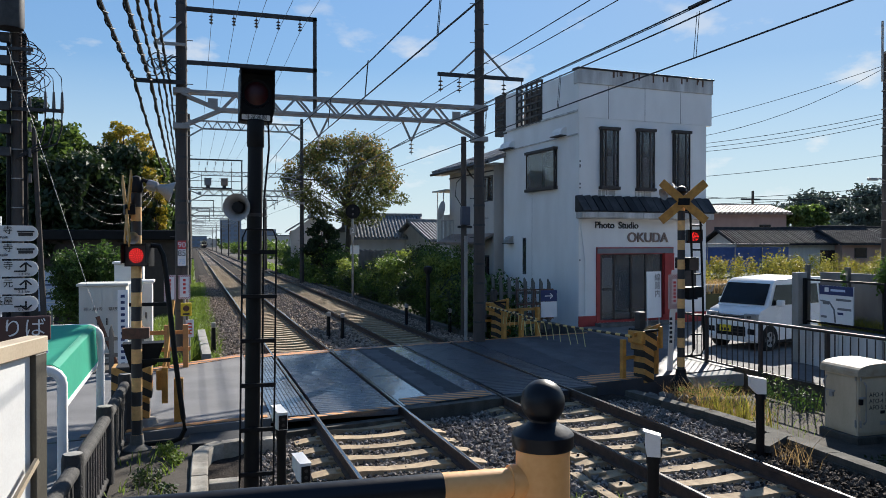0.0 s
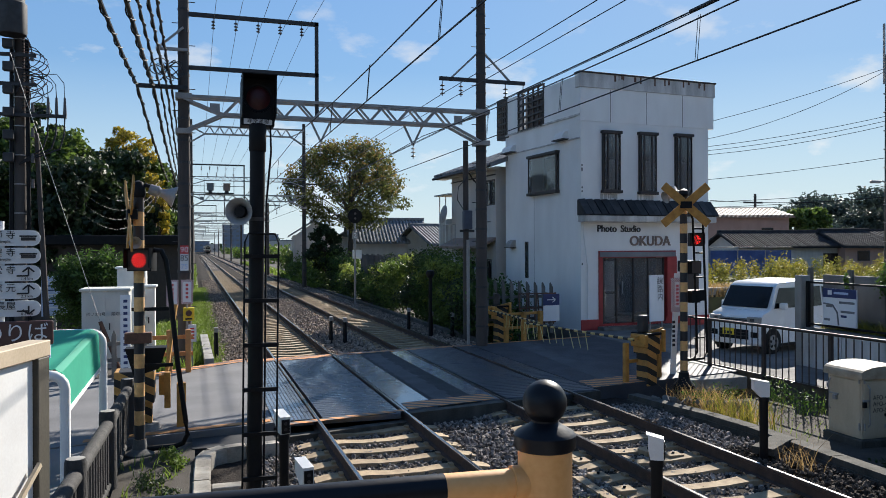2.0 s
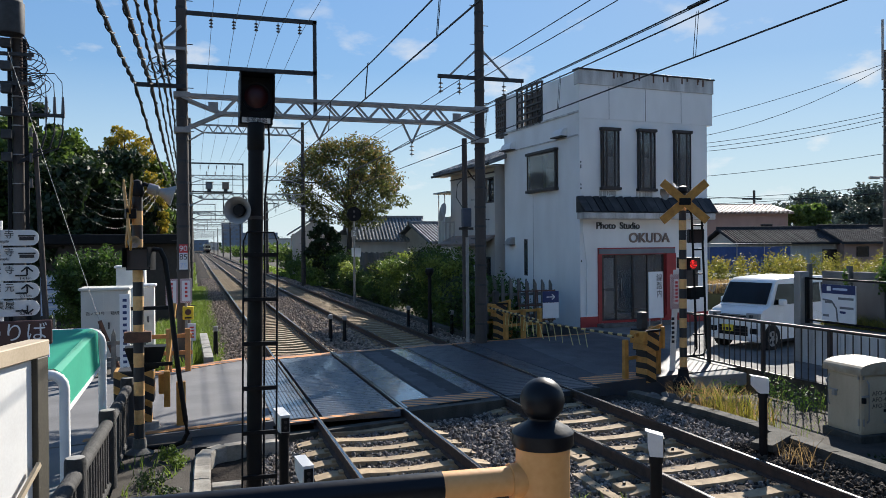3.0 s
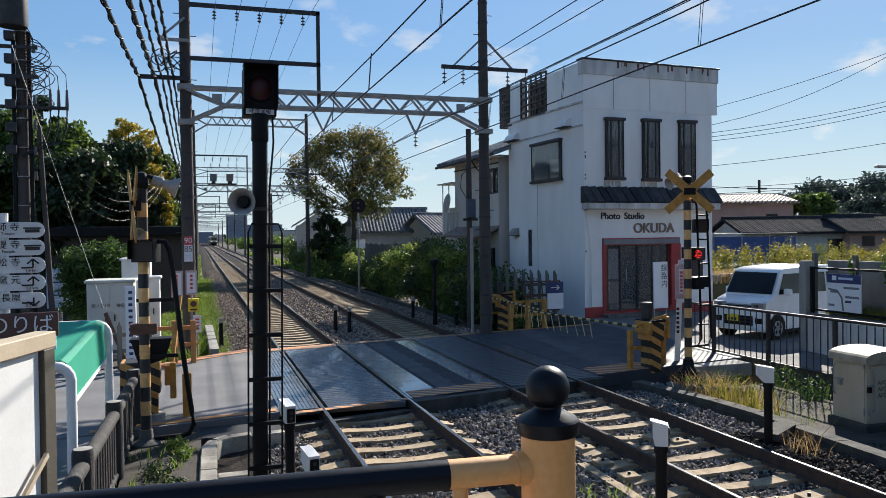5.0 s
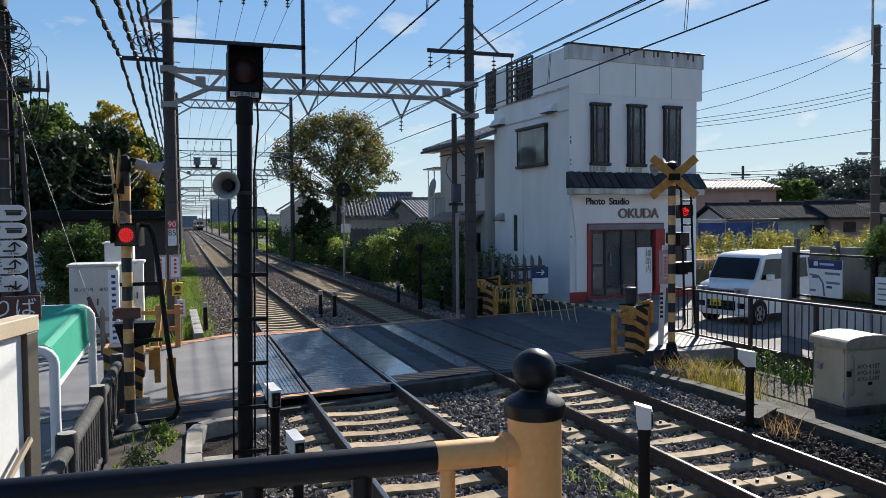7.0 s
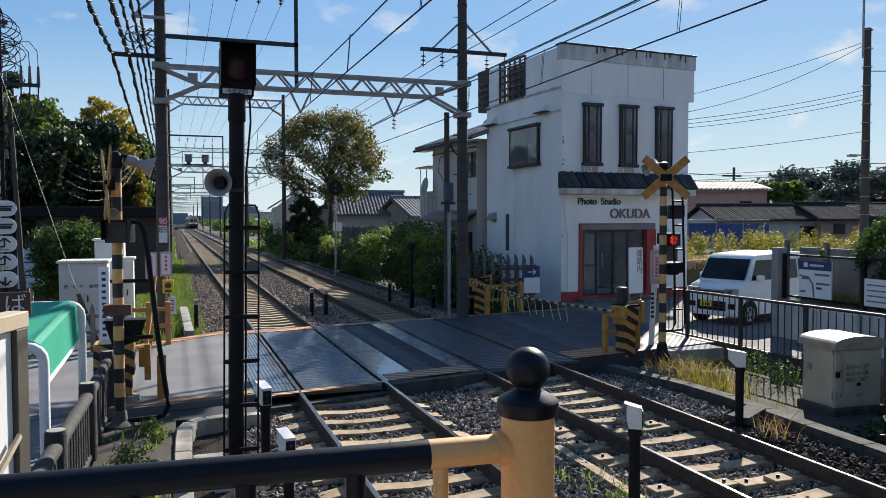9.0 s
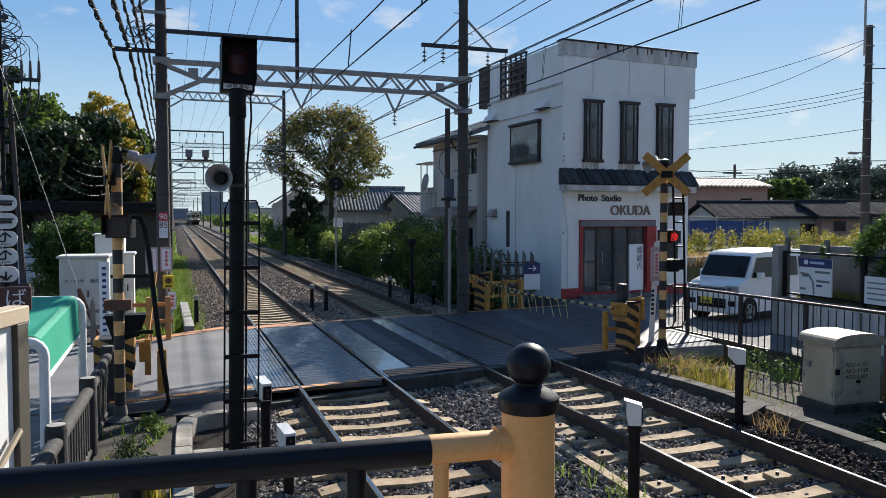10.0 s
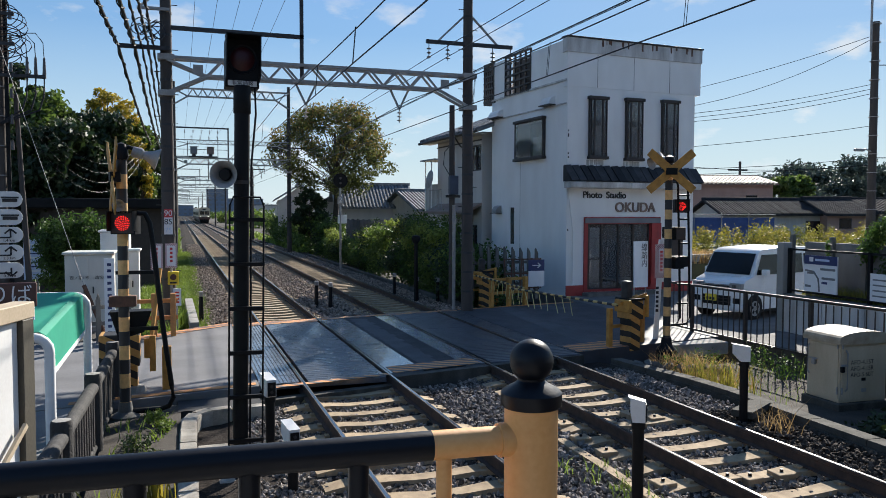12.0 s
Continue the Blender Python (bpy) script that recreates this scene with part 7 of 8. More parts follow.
def tree(name, x, y, h, spread, seed, material, label, n=9000, size=0.16, trunk=0.22, base=0.35, blobs=14, z0=-0.4, second=None, clump=(0.26, 0.42)):
    """A tapered trunk with limbs that end in leafy clumps."""
    rng = random.Random(seed)
    t = thing(name, pose(x, y, z0), label, "tree", "trees")
    lo = h * base
    bm = B()
    top = (rng.uniform(-0.3, 0.3), rng.uniform(-0.3, 0.3), h * 0.8)
    tube(bm, [(0, 0, 0), (0.05, 0.02, lo * 0.6), (0.1, -0.05, lo), (top[0], top[1], top[2])], [trunk * 1.25, trunk, trunk * 0.8, trunk * 0.2], 10)
    cl = []
    thin = min(1.0, 30 / blobs)
    for k in range(blobs):
        a = 2.4 * k + rng.uniform(-0.4, 0.4)
        u = (k + 0.5) / blobs
        zz = lo + (h - lo) * (0.12 + 0.80 * u)
        rr = spread * math.sin(math.pi * (0.18 + 0.70 * u)) * rng.uniform(0.5, 0.85)
        c = (rr * math.cos(a), rr * math.sin(a), zz)
        r = spread * rng.uniform(*clump)
        cl.append((*c, r, r, r * rng.uniform(0.55, 0.8)))
        st = (0.08, 0, lo + (zz - lo) * 0.35)
        mid = tuple((p + q) / 2 + rng.uniform(-0.2, 0.2) for p, q in zip(st, c))
        tube(bm, [st, mid, c], [trunk * 0.42 * thin, trunk * 0.25 * thin, trunk * 0.06], 6)
    part("trunk", bm, "trunk", t, "dark bark trunk and limbs")
    ob = new("crown", leaf_mesh("crown", cl, n, size, seed, material))
    ob.parent = t
    tagged(ob, kind="stuff")
    if second:
        ob = new("outer_crown", leaf_mesh("outer_crown", [(b[0], b[1], b[2] + 0.25, *b[3:]) for b in cl[blobs // 3:]], n // 4, size, seed + 7, second, 0.85))
        ob.parent = t
        tagged(ob, "turning yellow-brown leaf tips", kind="stuff")
    return t


def shrub(name, label, blobs, n, size, seed, material, category="shrub", kind=""):
    ob = new(name, leaf_mesh(name, blobs, n, size, seed, material, 0.3))
    return tagged(ob, label, category, "shrubs" if not kind else "", kind)


def blades(name, label, areas, n, h, w, seed, material, lean=0.35, heads=0.0):
    """Grass or weeds: bent three-cornered blades strewn over strips (x0, x1, y0, y1, z)."""
    rng = np.random.default_rng(seed)
    ar = np.array(areas, float)
    wt = (ar[:, 1] - ar[:, 0]) * (ar[:, 3] - ar[:, 2])
    p = ar[rng.choice(len(ar), n, p=wt / wt.sum())]
    c = np.stack([rng.uniform(p[:, 0], p[:, 1]), rng.uniform(p[:, 2], p[:, 3]), p[:, 4]], 1)
    cl = rng.integers(0, n // 6 + 1, n)
    c[:, :2] = np.where(rng.random((n, 1)) < 0.7, c[cl % n, :2] + rng.normal(0, 0.07, (n, 2)), c[:, :2])
    hh = h * rng.uniform(0.4, 1.25, n)
    a = rng.uniform(0, 2 * np.pi, n)
    s = np.stack([np.cos(a), np.sin(a), np.zeros(n)], 1) * (w * rng.uniform(0.6, 1.4, n))[:, None]
    b = rng.normal(0, lean, (n, 2)) * hh[:, None]
    mid = c + np.stack([b[:, 0] * 0.35, b[:, 1] * 0.35, hh * 0.6], 1)
    tip = c + np.stack([b[:, 0], b[:, 1], hh], 1)
    v = np.stack([c - s, c + s, mid + s * 0.8, mid - s * 0.8, tip], 1).reshape(-1, 3)
    i = np.arange(n) * 5
    f = np.stack([i, i + 1, i + 2, i + 3], 1).tolist() + np.stack([i + 3, i + 2, i + 4], 1).tolist()
    me = bpy.data.meshes.new(name)
    me.from_pydata(v.tolist(), [], f)
    me.materials.append(M[material])
    return tagged(new(name, me), label, "weeds", kind="stuff")


def plants():
    # trees west of the line
    for i, (x, y, h, s, m) in enumerate(((-12.5, 37, 8.6, 3.4, "leaf_dark"), (-9.6, 39, 9.2, 3.0, "leaf_mid"), (-7.6, 41, 8.6, 2.7, "leaf_dark"), (-6.1, 50, 8.8, 2.0, "leaf_dark"), (-5.5, 60, 9.5, 1.9, "leaf_dark"),
                                          (-5.6, 78, 10, 2.2, "leaf_dark"), (-15.5, 42, 10, 3.6, "leaf_dark"), (-11, 47, 10.2, 3.2, "leaf_dark"), (-8.0, 34.5, 5.6, 2.0, "leaf_dark"), (-5.3, 36.5, 6.2, 1.3, "leaf_dark"))):
        tree("broadleaf_tree", x, y, h, s, 20 + i, m, "dense dark green evergreen tree, sunlit at the top", 12000, 0.15, 0.24, 0.12, 18)
    for i, (x, y, h, s) in enumerate(((-5.9, 38.5, 8.2, 2.1), (-5.2, 44, 8.6, 1.9), (-4.9, 52, 9.0, 1.6), (-7.2, 35.6, 7.4, 2.2), (-4.7, 66, 9.6, 1.5))):
        tree("broadleaf_tree", x, y, h, s, 40 + i, "leaf_dark" if i != 1 else "leaf_mid", "dense dark green evergreen tree, sunlit at the top", 11000, 0.13, 0.2, 0.05, 20)
    tree("yellow_tree", -5.9, 42.5, 9.5, 1.7, 61, "leaf_yellow", "tree with bright yellow autumn leaves", 7000, 0.08, 0.16, 0.55, 26, clump=(0.15, 0.3))
    tree("yellow_tree", -4.35, 36.2, 6.6, 0.8, 62, "leaf_yellow", "slender tree with bright yellow autumn leaves", 5000, 0.07, 0.12, 0.35, 26, clump=(0.2, 0.4))
    tree("pine_tree", -10.4, 45, 11.2, 1.4, 63, "leaf_dark", "dark conifer rising over the other trees", 5000, 0.15, 0.2, 0.5, 12)
    shrub("clipped_hedge", "rounded clipped green hedge", [(-6.1, 26, 1.9, 0.75, 0.8, 0.75), (-5.3, 26, 2.0, 0.8, 0.8, 0.75), (-5.7, 26.1, 1.1, 1.1, 0.8, 0.95)], 16000, 0.055, 71, "leaf_hedge")
    # the big tree by the line
    tree("zelkova_tree", 8.9, 60, 11.7, 5.5, 81, "leaf_olive", "large spreading tree with leaves turning brown at the top", 19000, 0.11, 0.24, 0.36, 80, second="leaf_autumn", clump=(0.10, 0.22))
    tree("broadleaf_tree", 6.6, 58, 5.0, 1.6, 83, "leaf_dark", "small dark evergreen tree", 6000, 0.11, 0.12, 0.2, 12)
    # shrubs on the bank, east of the line
    rng = random.Random(5)
    for j in range(18):
        y = 23.3 + 1.9 * j
        x = 6.55 + 0.02 * (y - 22)
        top = 1.5 if y < 26 else 2.3 if y < 34 else 1.9 if y < 41 or y > 52 else 1.0
        bl = [(x + rng.uniform(-0.45, 0.9), y + rng.uniform(-1.0, 1.0), rng.uniform(-0.1, top), rng.uniform(0.45, 0.9), rng.uniform(0.6, 1.0), rng.uniform(0.35, 0.7)) for _ in range(9)]
        bl += [(x + 0.2, y, 0.5, 0.9, 1.1, 0.9)]
        shrub("bank_shrub", "tangled green shrub on the bank", bl, 6500, 0.06, 90 + j, ("leaf_hedge", "leaf_dark", "leaf_mid", "leaf_mid")[j % 4])
    # top clumps in a paler green that paints sunlight onto the shrubs
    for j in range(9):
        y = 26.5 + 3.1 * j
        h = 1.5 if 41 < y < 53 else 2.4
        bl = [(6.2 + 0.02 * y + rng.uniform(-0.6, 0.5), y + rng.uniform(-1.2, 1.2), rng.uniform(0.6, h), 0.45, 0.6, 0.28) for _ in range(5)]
        shrub("bank_shrub", "yellow-green leaves on the bank, sunlight put into their colour", bl, 2600, 0.06, 190 + j, "leaf_bright")
    for j in range(8):
        y = 57 + 4.0 * j
        bl = [(7.4 + rng.uniform(-0.8, 1.2), y + rng.uniform(-2, 2), rng.uniform(0.2, 2.0), 1.0, 1.6, 0.8) for _ in range(6)]
        shrub("bank_shrub", "tangled green shrub on the bank", bl, 3000, 0.11, 120 + j, "leaf_mid")
    # right background
    for i, (x, y, h, s) in enumerate(((59.2, 68, 7.3, 2.4), (62.4, 69, 7.6, 2.3), (57.6, 70, 5.2, 1.6))):
        tree("broadleaf_tree", x, y, h, s, 140 + i, "leaf_mid", "green garden tree with glossy leaves", 6000, 0.22, 0.2, 0.2, 14)
    rb = []
    for k in range(60):
        x = 199 + 120 * random.Random(k).random()
        rb.append((x, 200 + 10 * (k % 5), (6 + 13 * random.Random(k + 50).random() ** 0.6) * min(1.0, (x - 191) / 18), 5.5, 8, 4.0))
    shrub("wooded_hill", "dark wooded hill in the distance", rb, 52000, 0.7, 150, "leaf_hill", "woods", "stuff")
    # field of tall weeds
    r2 = random.Random(8)
    gb = [(15.5 + 22 * r2.random(), 29.8 + 5 * r2.random(), 0.9 + 0.9 * r2.random(), 0.28, 0.3, r2.uniform(0.3, 0.65)) for _ in range(190)]
    shrub("goldenrod_field", "tall yellow-green goldenrod field", gb, 26000, 0.06, 160, "goldenrod", "weeds", "stuff")
    shrub("field_weeds", "green weeds among the goldenrod", [(x, y + 0.3, z - 0.35, a * 1.3, b * 1.3, c) for x, y, z, a, b, c in gb[::2]], 12000, 0.06, 159, "leaf_olive", "weeds", "stuff")
    blades("dry_field_edge", "dry brown grass at the field's edge", [(15.5, 36, 28.0, 29.8, 0.6)], 9000, 0.5, 0.018, 161, "straw", 0.4)
    # verge weeds
    blades("verge_weeds", "green verge weeds", [(6.0, 8.8, 10.0, 13.2, -0.36), (8.3, 8.85, 9.5, 14.0, -0.3), (8.92, 9.15, 9.5, 15.0, 0.0), (8.3, 8.7, 10.5, 13.0, -0.3)], 520, 0.14, 0.005, 162, "grass", 0.5)
    blades("seeding_weeds", "yellow seeding weeds", [(5.95, 6.6, 10.6, 12.0, -0.36)], 300, 0.55, 0.006, 163, "goldenrod", 0.35)
    blades("dry_tuft", "dry straw-coloured grass tuft", [(4.95, 5.35, 8.2, 8.75, -0.25), (6.0, 7.0, 11.8, 13.0, -0.36), (6.0, 7.0, 11.0, 13.0, -0.36)], 800, 0.45, 0.005, 164, "straw", 0.5)
    blades("trackside_grass", "bright green grass strip beside the track", [(-4.0, -1.9, 20.6, 60, -0.33)], 30000, 0.24, 0.012, 165, "grass", 0.45)
    blades("trackside_grass", "bright green grass strip beside the track", [(-4.2, -2.6, 60, 140, -0.35), (6.0, 8.0, 60, 160, -0.35)], 6000, 0.4, 0.08, 166, "grass", 0.45)
    blades("garden_plants", "leafy green bed plants", [(-3.5, -2.8, 8.2, 11.6, -0.12)], 90, 0.16, 0.008, 167, "grass", 0.6)
    blades("garden_plants", "leafy green bed plants", [(-3.3, -2.75, 19.1, 19.5, -0.1), (-3.3, -2.6, 20.6, 22.5, -0.2)], 420, 0.4, 0.015, 168, "grass", 0.45)
    blades("seedling_weeds", "bright fern-like weeds beside the fence", [(-3.3, -3.1, 7.2, 7.5, -0.12), (-2.95, -2.8, 8.0, 8.2, -0.12)], 110, 0.42, 0.014, 169, "goldenrod", 0.25)
    blades("ballast_weeds", "sparse weeds in the ballast", [(1.5, 2.1, 4.5, 8.0, -0.2)], 260, 0.14, 0.006, 170, "grass", 0.5)
    # clumps nearer than the cabinet lie out of view, added to cast shade
    shrub("verge_bush", "dark green bush by the cabinet, unseen clumps added for shade", [(8.3, 8.5, 0.5, 0.45, 0.5, 0.75), (8.3, 7.9, 0.2, 0.6, 0.7, 0.6), (8.0, 7.5, 0.3, 0.6, 0.6, 0.7), (7.5, 6.9, 0.2, 0.6, 0.6, 0.6), (7.4, 8.3, -0.3, 0.9, 0.5, 0.22), (6.7, 7.6, -0.35, 0.5, 0.9, 0.16), (7.9, 7.0, -0.2, 0.8, 1.2, 0.3), (8.2, 6.6, 0.7, 0.6, 0.9, 0.7), (7.9, 5.6, 0.6, 0.7, 0.9, 0.8), (7.4, 8.0, 0.1, 0.3, 0.4, 0.4)], 19000, 0.05, 173, "leaf_dark")
    shrub("verge_bush", "leafy weeds below the street fence", [(8.1, 11.6, -0.1, 0.3, 0.4, 0.25), (8.3, 12.6, -0.1, 0.3, 0.5, 0.3), (6.4, 12.6, -0.15, 0.3, 0.4, 0.25), (7.4, 13.0, -0.15, 0.5, 0.25, 0.2)], 1100, 0.03, 174, "leaf_hedge")
    shrub("bed_plant", "small leafy bed plant", [(-2.98, 11.2, -0.03, 0.16, 0.2, 0.10), (-2.88, 10.8, -0.05, 0.14, 0.18, 0.08)], 420, 0.028, 175, "grass", "plants", "stuff")
    shrub("bed_plant", "small reddish-brown bed plant", [(-3.2, 10.1, -0.06, 0.2, 0.35, 0.10), (-2.98, 9.5, -0.08, 0.18, 0.3, 0.08)], 560, 0.025, 176, "leaf_dark", "plants", "stuff")
    shrub("wall_climber", "green climbing plant on the fence", [(11.2, 12.0, 1.5, 0.2, 0.35, 0.5), (11.2, 11.7, 2.0, 0.25, 0.4, 0.4), (11.15, 11.4, 1.2, 0.2, 0.4, 0.5), (11.1, 11.3, 2.3, 0.25, 0.3, 0.25), (11.35, 12.45, 2.35, 0.28, 0.36, 0.3), (11.35, 12.1, 2.6, 0.25, 0.3, 0.25), (11.3, 12.7, 2.0, 0.2, 0.25, 0.3), (11.1, 13.55, 1.5, 0.06, 0.08, 0.5), (11.1, 13.6, 2.0, 0.05, 0.06, 0.2)], 6200, 0.04, 171, "leaf_hedge")
    blades("wall_weeds", "dry weeds behind the low wall", [(10.95, 11.4, 9.5, 14.2, 0.85)], 1500, 0.3, 0.008, 172, "goldenrod", 0.5)


plants()


# ---- houses beyond, wires, distance and the train ----
def tiled_house(name, m, w, d, eave, ridge, wall_m, label, rows=26, windows=(), tile="roof_tile"):
    """A low house: walls, pitched pantile roof with ridge along x, gables at the ends."""
    t = thing(name, m, label, "house", "tiled houses")
    part("wall", box(B(), 0, w, 0, 0.2, -0.5, eave), wall_m, t)
    part("wall", box(B(), 0, w, d - 0.2, d, -0.5, eave), wall_m, t)
    for x in (0.0, w - 0.2):
        part("gable_wall", prism(B(), [(0.21, -0.5), (d - 0.21, -0.5), (d - 0.21, eave), (d / 2, ridge - 0.1), (0.21, eave)], 0.2, Matrix.Translation((x + 0.2, 0, 0)) @ Matrix.Rotation(radians(90), 4, "Z")), wall_m, t)
    r = part("roof", prism(B(), [(-0.5, eave - 0.15), (d / 2, ridge), (d + 0.5, eave - 0.15), (d + 0.5, eave - 0.03), (d / 2, ridge + 0.14), (-0.5, eave - 0.03)], w + 0.8, Matrix.Translation((w + 0.4, 0, 0)) @ Matrix.Rotation(radians(90), 4, "Z")), tile, t, "grey pantile roof")
    for k in range(rows):
        x = -0.4 + (w + 0.8) * (k + 0.5) / rows
        part("pantile", tube(B(), [(x, -0.52, eave - 0.01), (x, d / 2, ridge + 0.15)], (w + 0.8) / rows * 0.33, 6), tile, r)
    part("ridge_tile", box(B(), -0.45, w + 0.45, d / 2 - 0.14, d / 2 + 0.14, ridge + 0.08, ridge + 0.34, bevel=0.04), tile, r)
    for x0, x1, z0, z1 in windows:
        wd = part("window", box(B(), x0, x1, -0.04, 0.0, z0, z1), "bronze", t)
        part("pane", box(B(), x0 + 0.06, x1 - 0.06, -0.05, -0.041, z0 + 0.06, z1 - 0.06), car_glass, wd)
    return t


def far_houses():
    tiled_house("tiled_house", pose(9.7, 62.5, 0, 0, 0, -6), 6.0, 6.5, 3.2, 5.0, "beige_wall", "low house with a grey pantile roof behind the bank", 24)
    tiled_house("tiled_house", pose(15.0, 58, 0, 0, 0, 12), 6.5, 6, 3.0, 4.4, "beige_wall", "low house with a grey pantile roof behind the bank", 24)
    tiled_house("tiled_house", pose(15.0, 67, 0, 0, 0, 76), 5.0, 6, 3.4, 5.4, "beige_wall", "small house with a grey pantile roof", 20)
    tiled_house("tiled_house", pose(10.6, 77, 0, 0, 0, 84), 7, 4.0, 4.0, 5.4, "beige_wall", "older house beside the line with a grey tiled gable", 20)
    tiled_house("tiled_house", pose(37.8, 50.5, 0, 0, 0, -14), 8.6, 6, 2.75, 3.75, "curtain", "low pale-walled house with dark glazed pantiles", 40, ((6.8, 8.4, 0.6, 2.2),), "roof_tile_dark")
    tiled_house("tiled_house", pose(45.3, 47.6, 0, 0, 0, -14), 3.4, 6, 2.75, 3.85, "pink_wall", "low house with pinkish walls and grey pantiles", 26, ((1.0, 2.0, 1.6, 2.4),), "roof_tile_dark")
    tiled_house("tiled_house", pose(49.3, 46.5, 0, 0, 0, -14), 12.0, 7, 2.9, 3.8, "grey_wall", "grey rendered house with a tiled roof", 36, (), "roof_tile_dark")
    tiled_house("tin_roofed_house", pose(45.6, 66, 0, 0, 0, -16), 9.0, 9, 5.75, 6.55, "pink_wall", "brown-pink two-storey house with a low tin roof", 22, ((1.0, 2.4, 2.4, 3.6), (6.2, 7.4, 3.4, 4.6)), "tin_roof")
    h = thing("shed_house", pose(-9.6, 33.4, 0), "dark wooden building in deep shade under the trees", "house")
    part("wall", box(B(), 0, 6.4, 0, 4, -0.5, 2.9), "bronze", h)
    # black roof: the shade under the trees is put into its colour
    part("roof", box(B(), -0.4, 6.8, -0.6, 4.5, 2.9, 3.3, bevel=0.05), "black", h)
    n = thing("poster_board", pose(-7.0, 27.6, 0), "pale poster board with printed lines", "notice")
    part("board", box(B(), -0.35, 0.45, 0, 0.04, 0.6, 1.9), "pale_blue", n)
    for k in range(7):
        part("text_bar", box(B(), -0.28, 0.38, -0.004, 0.0, 1.7 - 0.14 * k, 1.74 - 0.14 * k), "navy" if k % 3 else "print_white", n)
    part("post", box(B(), 0.0, 0.08, 0.04, 0.1, -0.4, 1.8), "galv", n)
    # tarpaulin screen
    s = thing("tarpaulin_screen", pose(27.0, 42.6, 0.3, 0, 0, -6), "blue tarpaulin screen on a pipe frame", "screen")
    for k in range(4):
        part("tarp_sheet", box(B(), 2.0 * k, 2.0 * k + 1.96, random.uniform(-0.05, 0.0), random.uniform(0.02, 0.05), 0.6, 2.2), "blue_tarp", s)
        part("frame_pole", rod(B(), (2.0 * k, -0.1, 0), (2.0 * k, -0.1, 2.5), 0.03, n=8), "galv", s)
    part("frame_rail", rod(B(), (0, -0.1, 2.4), (8, -0.1, 2.4), 0.03, n=8), "galv", s)
    f = thing("board_fence", pose(6.9, 45, 0, 0, 0, 8), "weathered grey upright-board fence above the bank", "fence")
    for k in range(14):
        part("board", box(B(), 0.24 * k, 0.24 * k + 0.225, 0, 0.03, 0.3, 2.35 + random.uniform(-0.03, 0.03)), "concrete_dark", f)
    single("field", box(B(), 14.8, 60, 28, 46, -0.4, 0.6), "weedy", "raised field behind the barrier", "ground", kind="structure")


def distance():
    for i, (x, y, w, d, h, m) in enumerate(((16, 560, 14, 12, 19, "hazy_concrete"), (32, 600, 26, 14, 13, "hazy_concrete"), (-16, 620, 24, 14, 8, "hazy_concrete"), (6, 640, 10, 10, 6, "beige_wall"), (60, 640, 30, 20, 9, "hazy_concrete"), (24, 330, 14, 10, 6, "beige_wall"), (28, 250, 16, 10, 6, "pink_wall"), (22, 170, 12, 9, 5.5, "beige_wall"))):
        t = thing("distant_building", pose(x, y, -0.4), "plain distant building seen down the line", "building", "distant buildings")
        part("wall", box(B(), 0, w, 0, d, 0, h), m, t)
        part("roof", box(B(), -0.2, w + 0.2, -0.2, d + 0.2, h, h + 0.4), "roof_tile", t)
        for a in range(int(w / 4)):
            for b in range(int(h / 3.2)):
                part("window", box(B(), 1 + 4 * a, 3 + 4 * a, -0.06, -0.01, 1.2 + 3.2 * b, 2.6 + 3.2 * b), "bronze" if y < 400 else "grey_wall", t)
    shrub("far_trees", "low line of distant trees", [(random.Random(k).uniform(-260, 700), random.Random(k + 900).uniform(690, 900), 2, 22, 16, random.Random(k + 77).uniform(4, 9)) for k in range(70)], 14000, 2.2, 180, "leaf_dark", "woods", "stuff")
    shrub("far_trees", "trees along the line in the distance", [(random.Random(k).choice((-1, 1)) * random.Random(k + 5).uniform(8, 20) + 2, random.Random(k + 9).uniform(150, 420), 1.2, 3, 5, 2.0) for k in range(40)], 9000, 0.5, 181, "leaf_mid", "woods", "stuff")


def wire(name, pts, r, label, n=5, group="overhead wires"):
    ob = single(name, tube(B(), pts, r, n), "wire", label, "wire", group)
    return ob


def sag(p, q, d, n=14):
    p, q = Vector(p), Vector(q)
    return [p + (q - p) * (k / n) - Vector((0, 0, 4 * d * (k / n) * (1 - k / n))) for k in range(n + 1)]


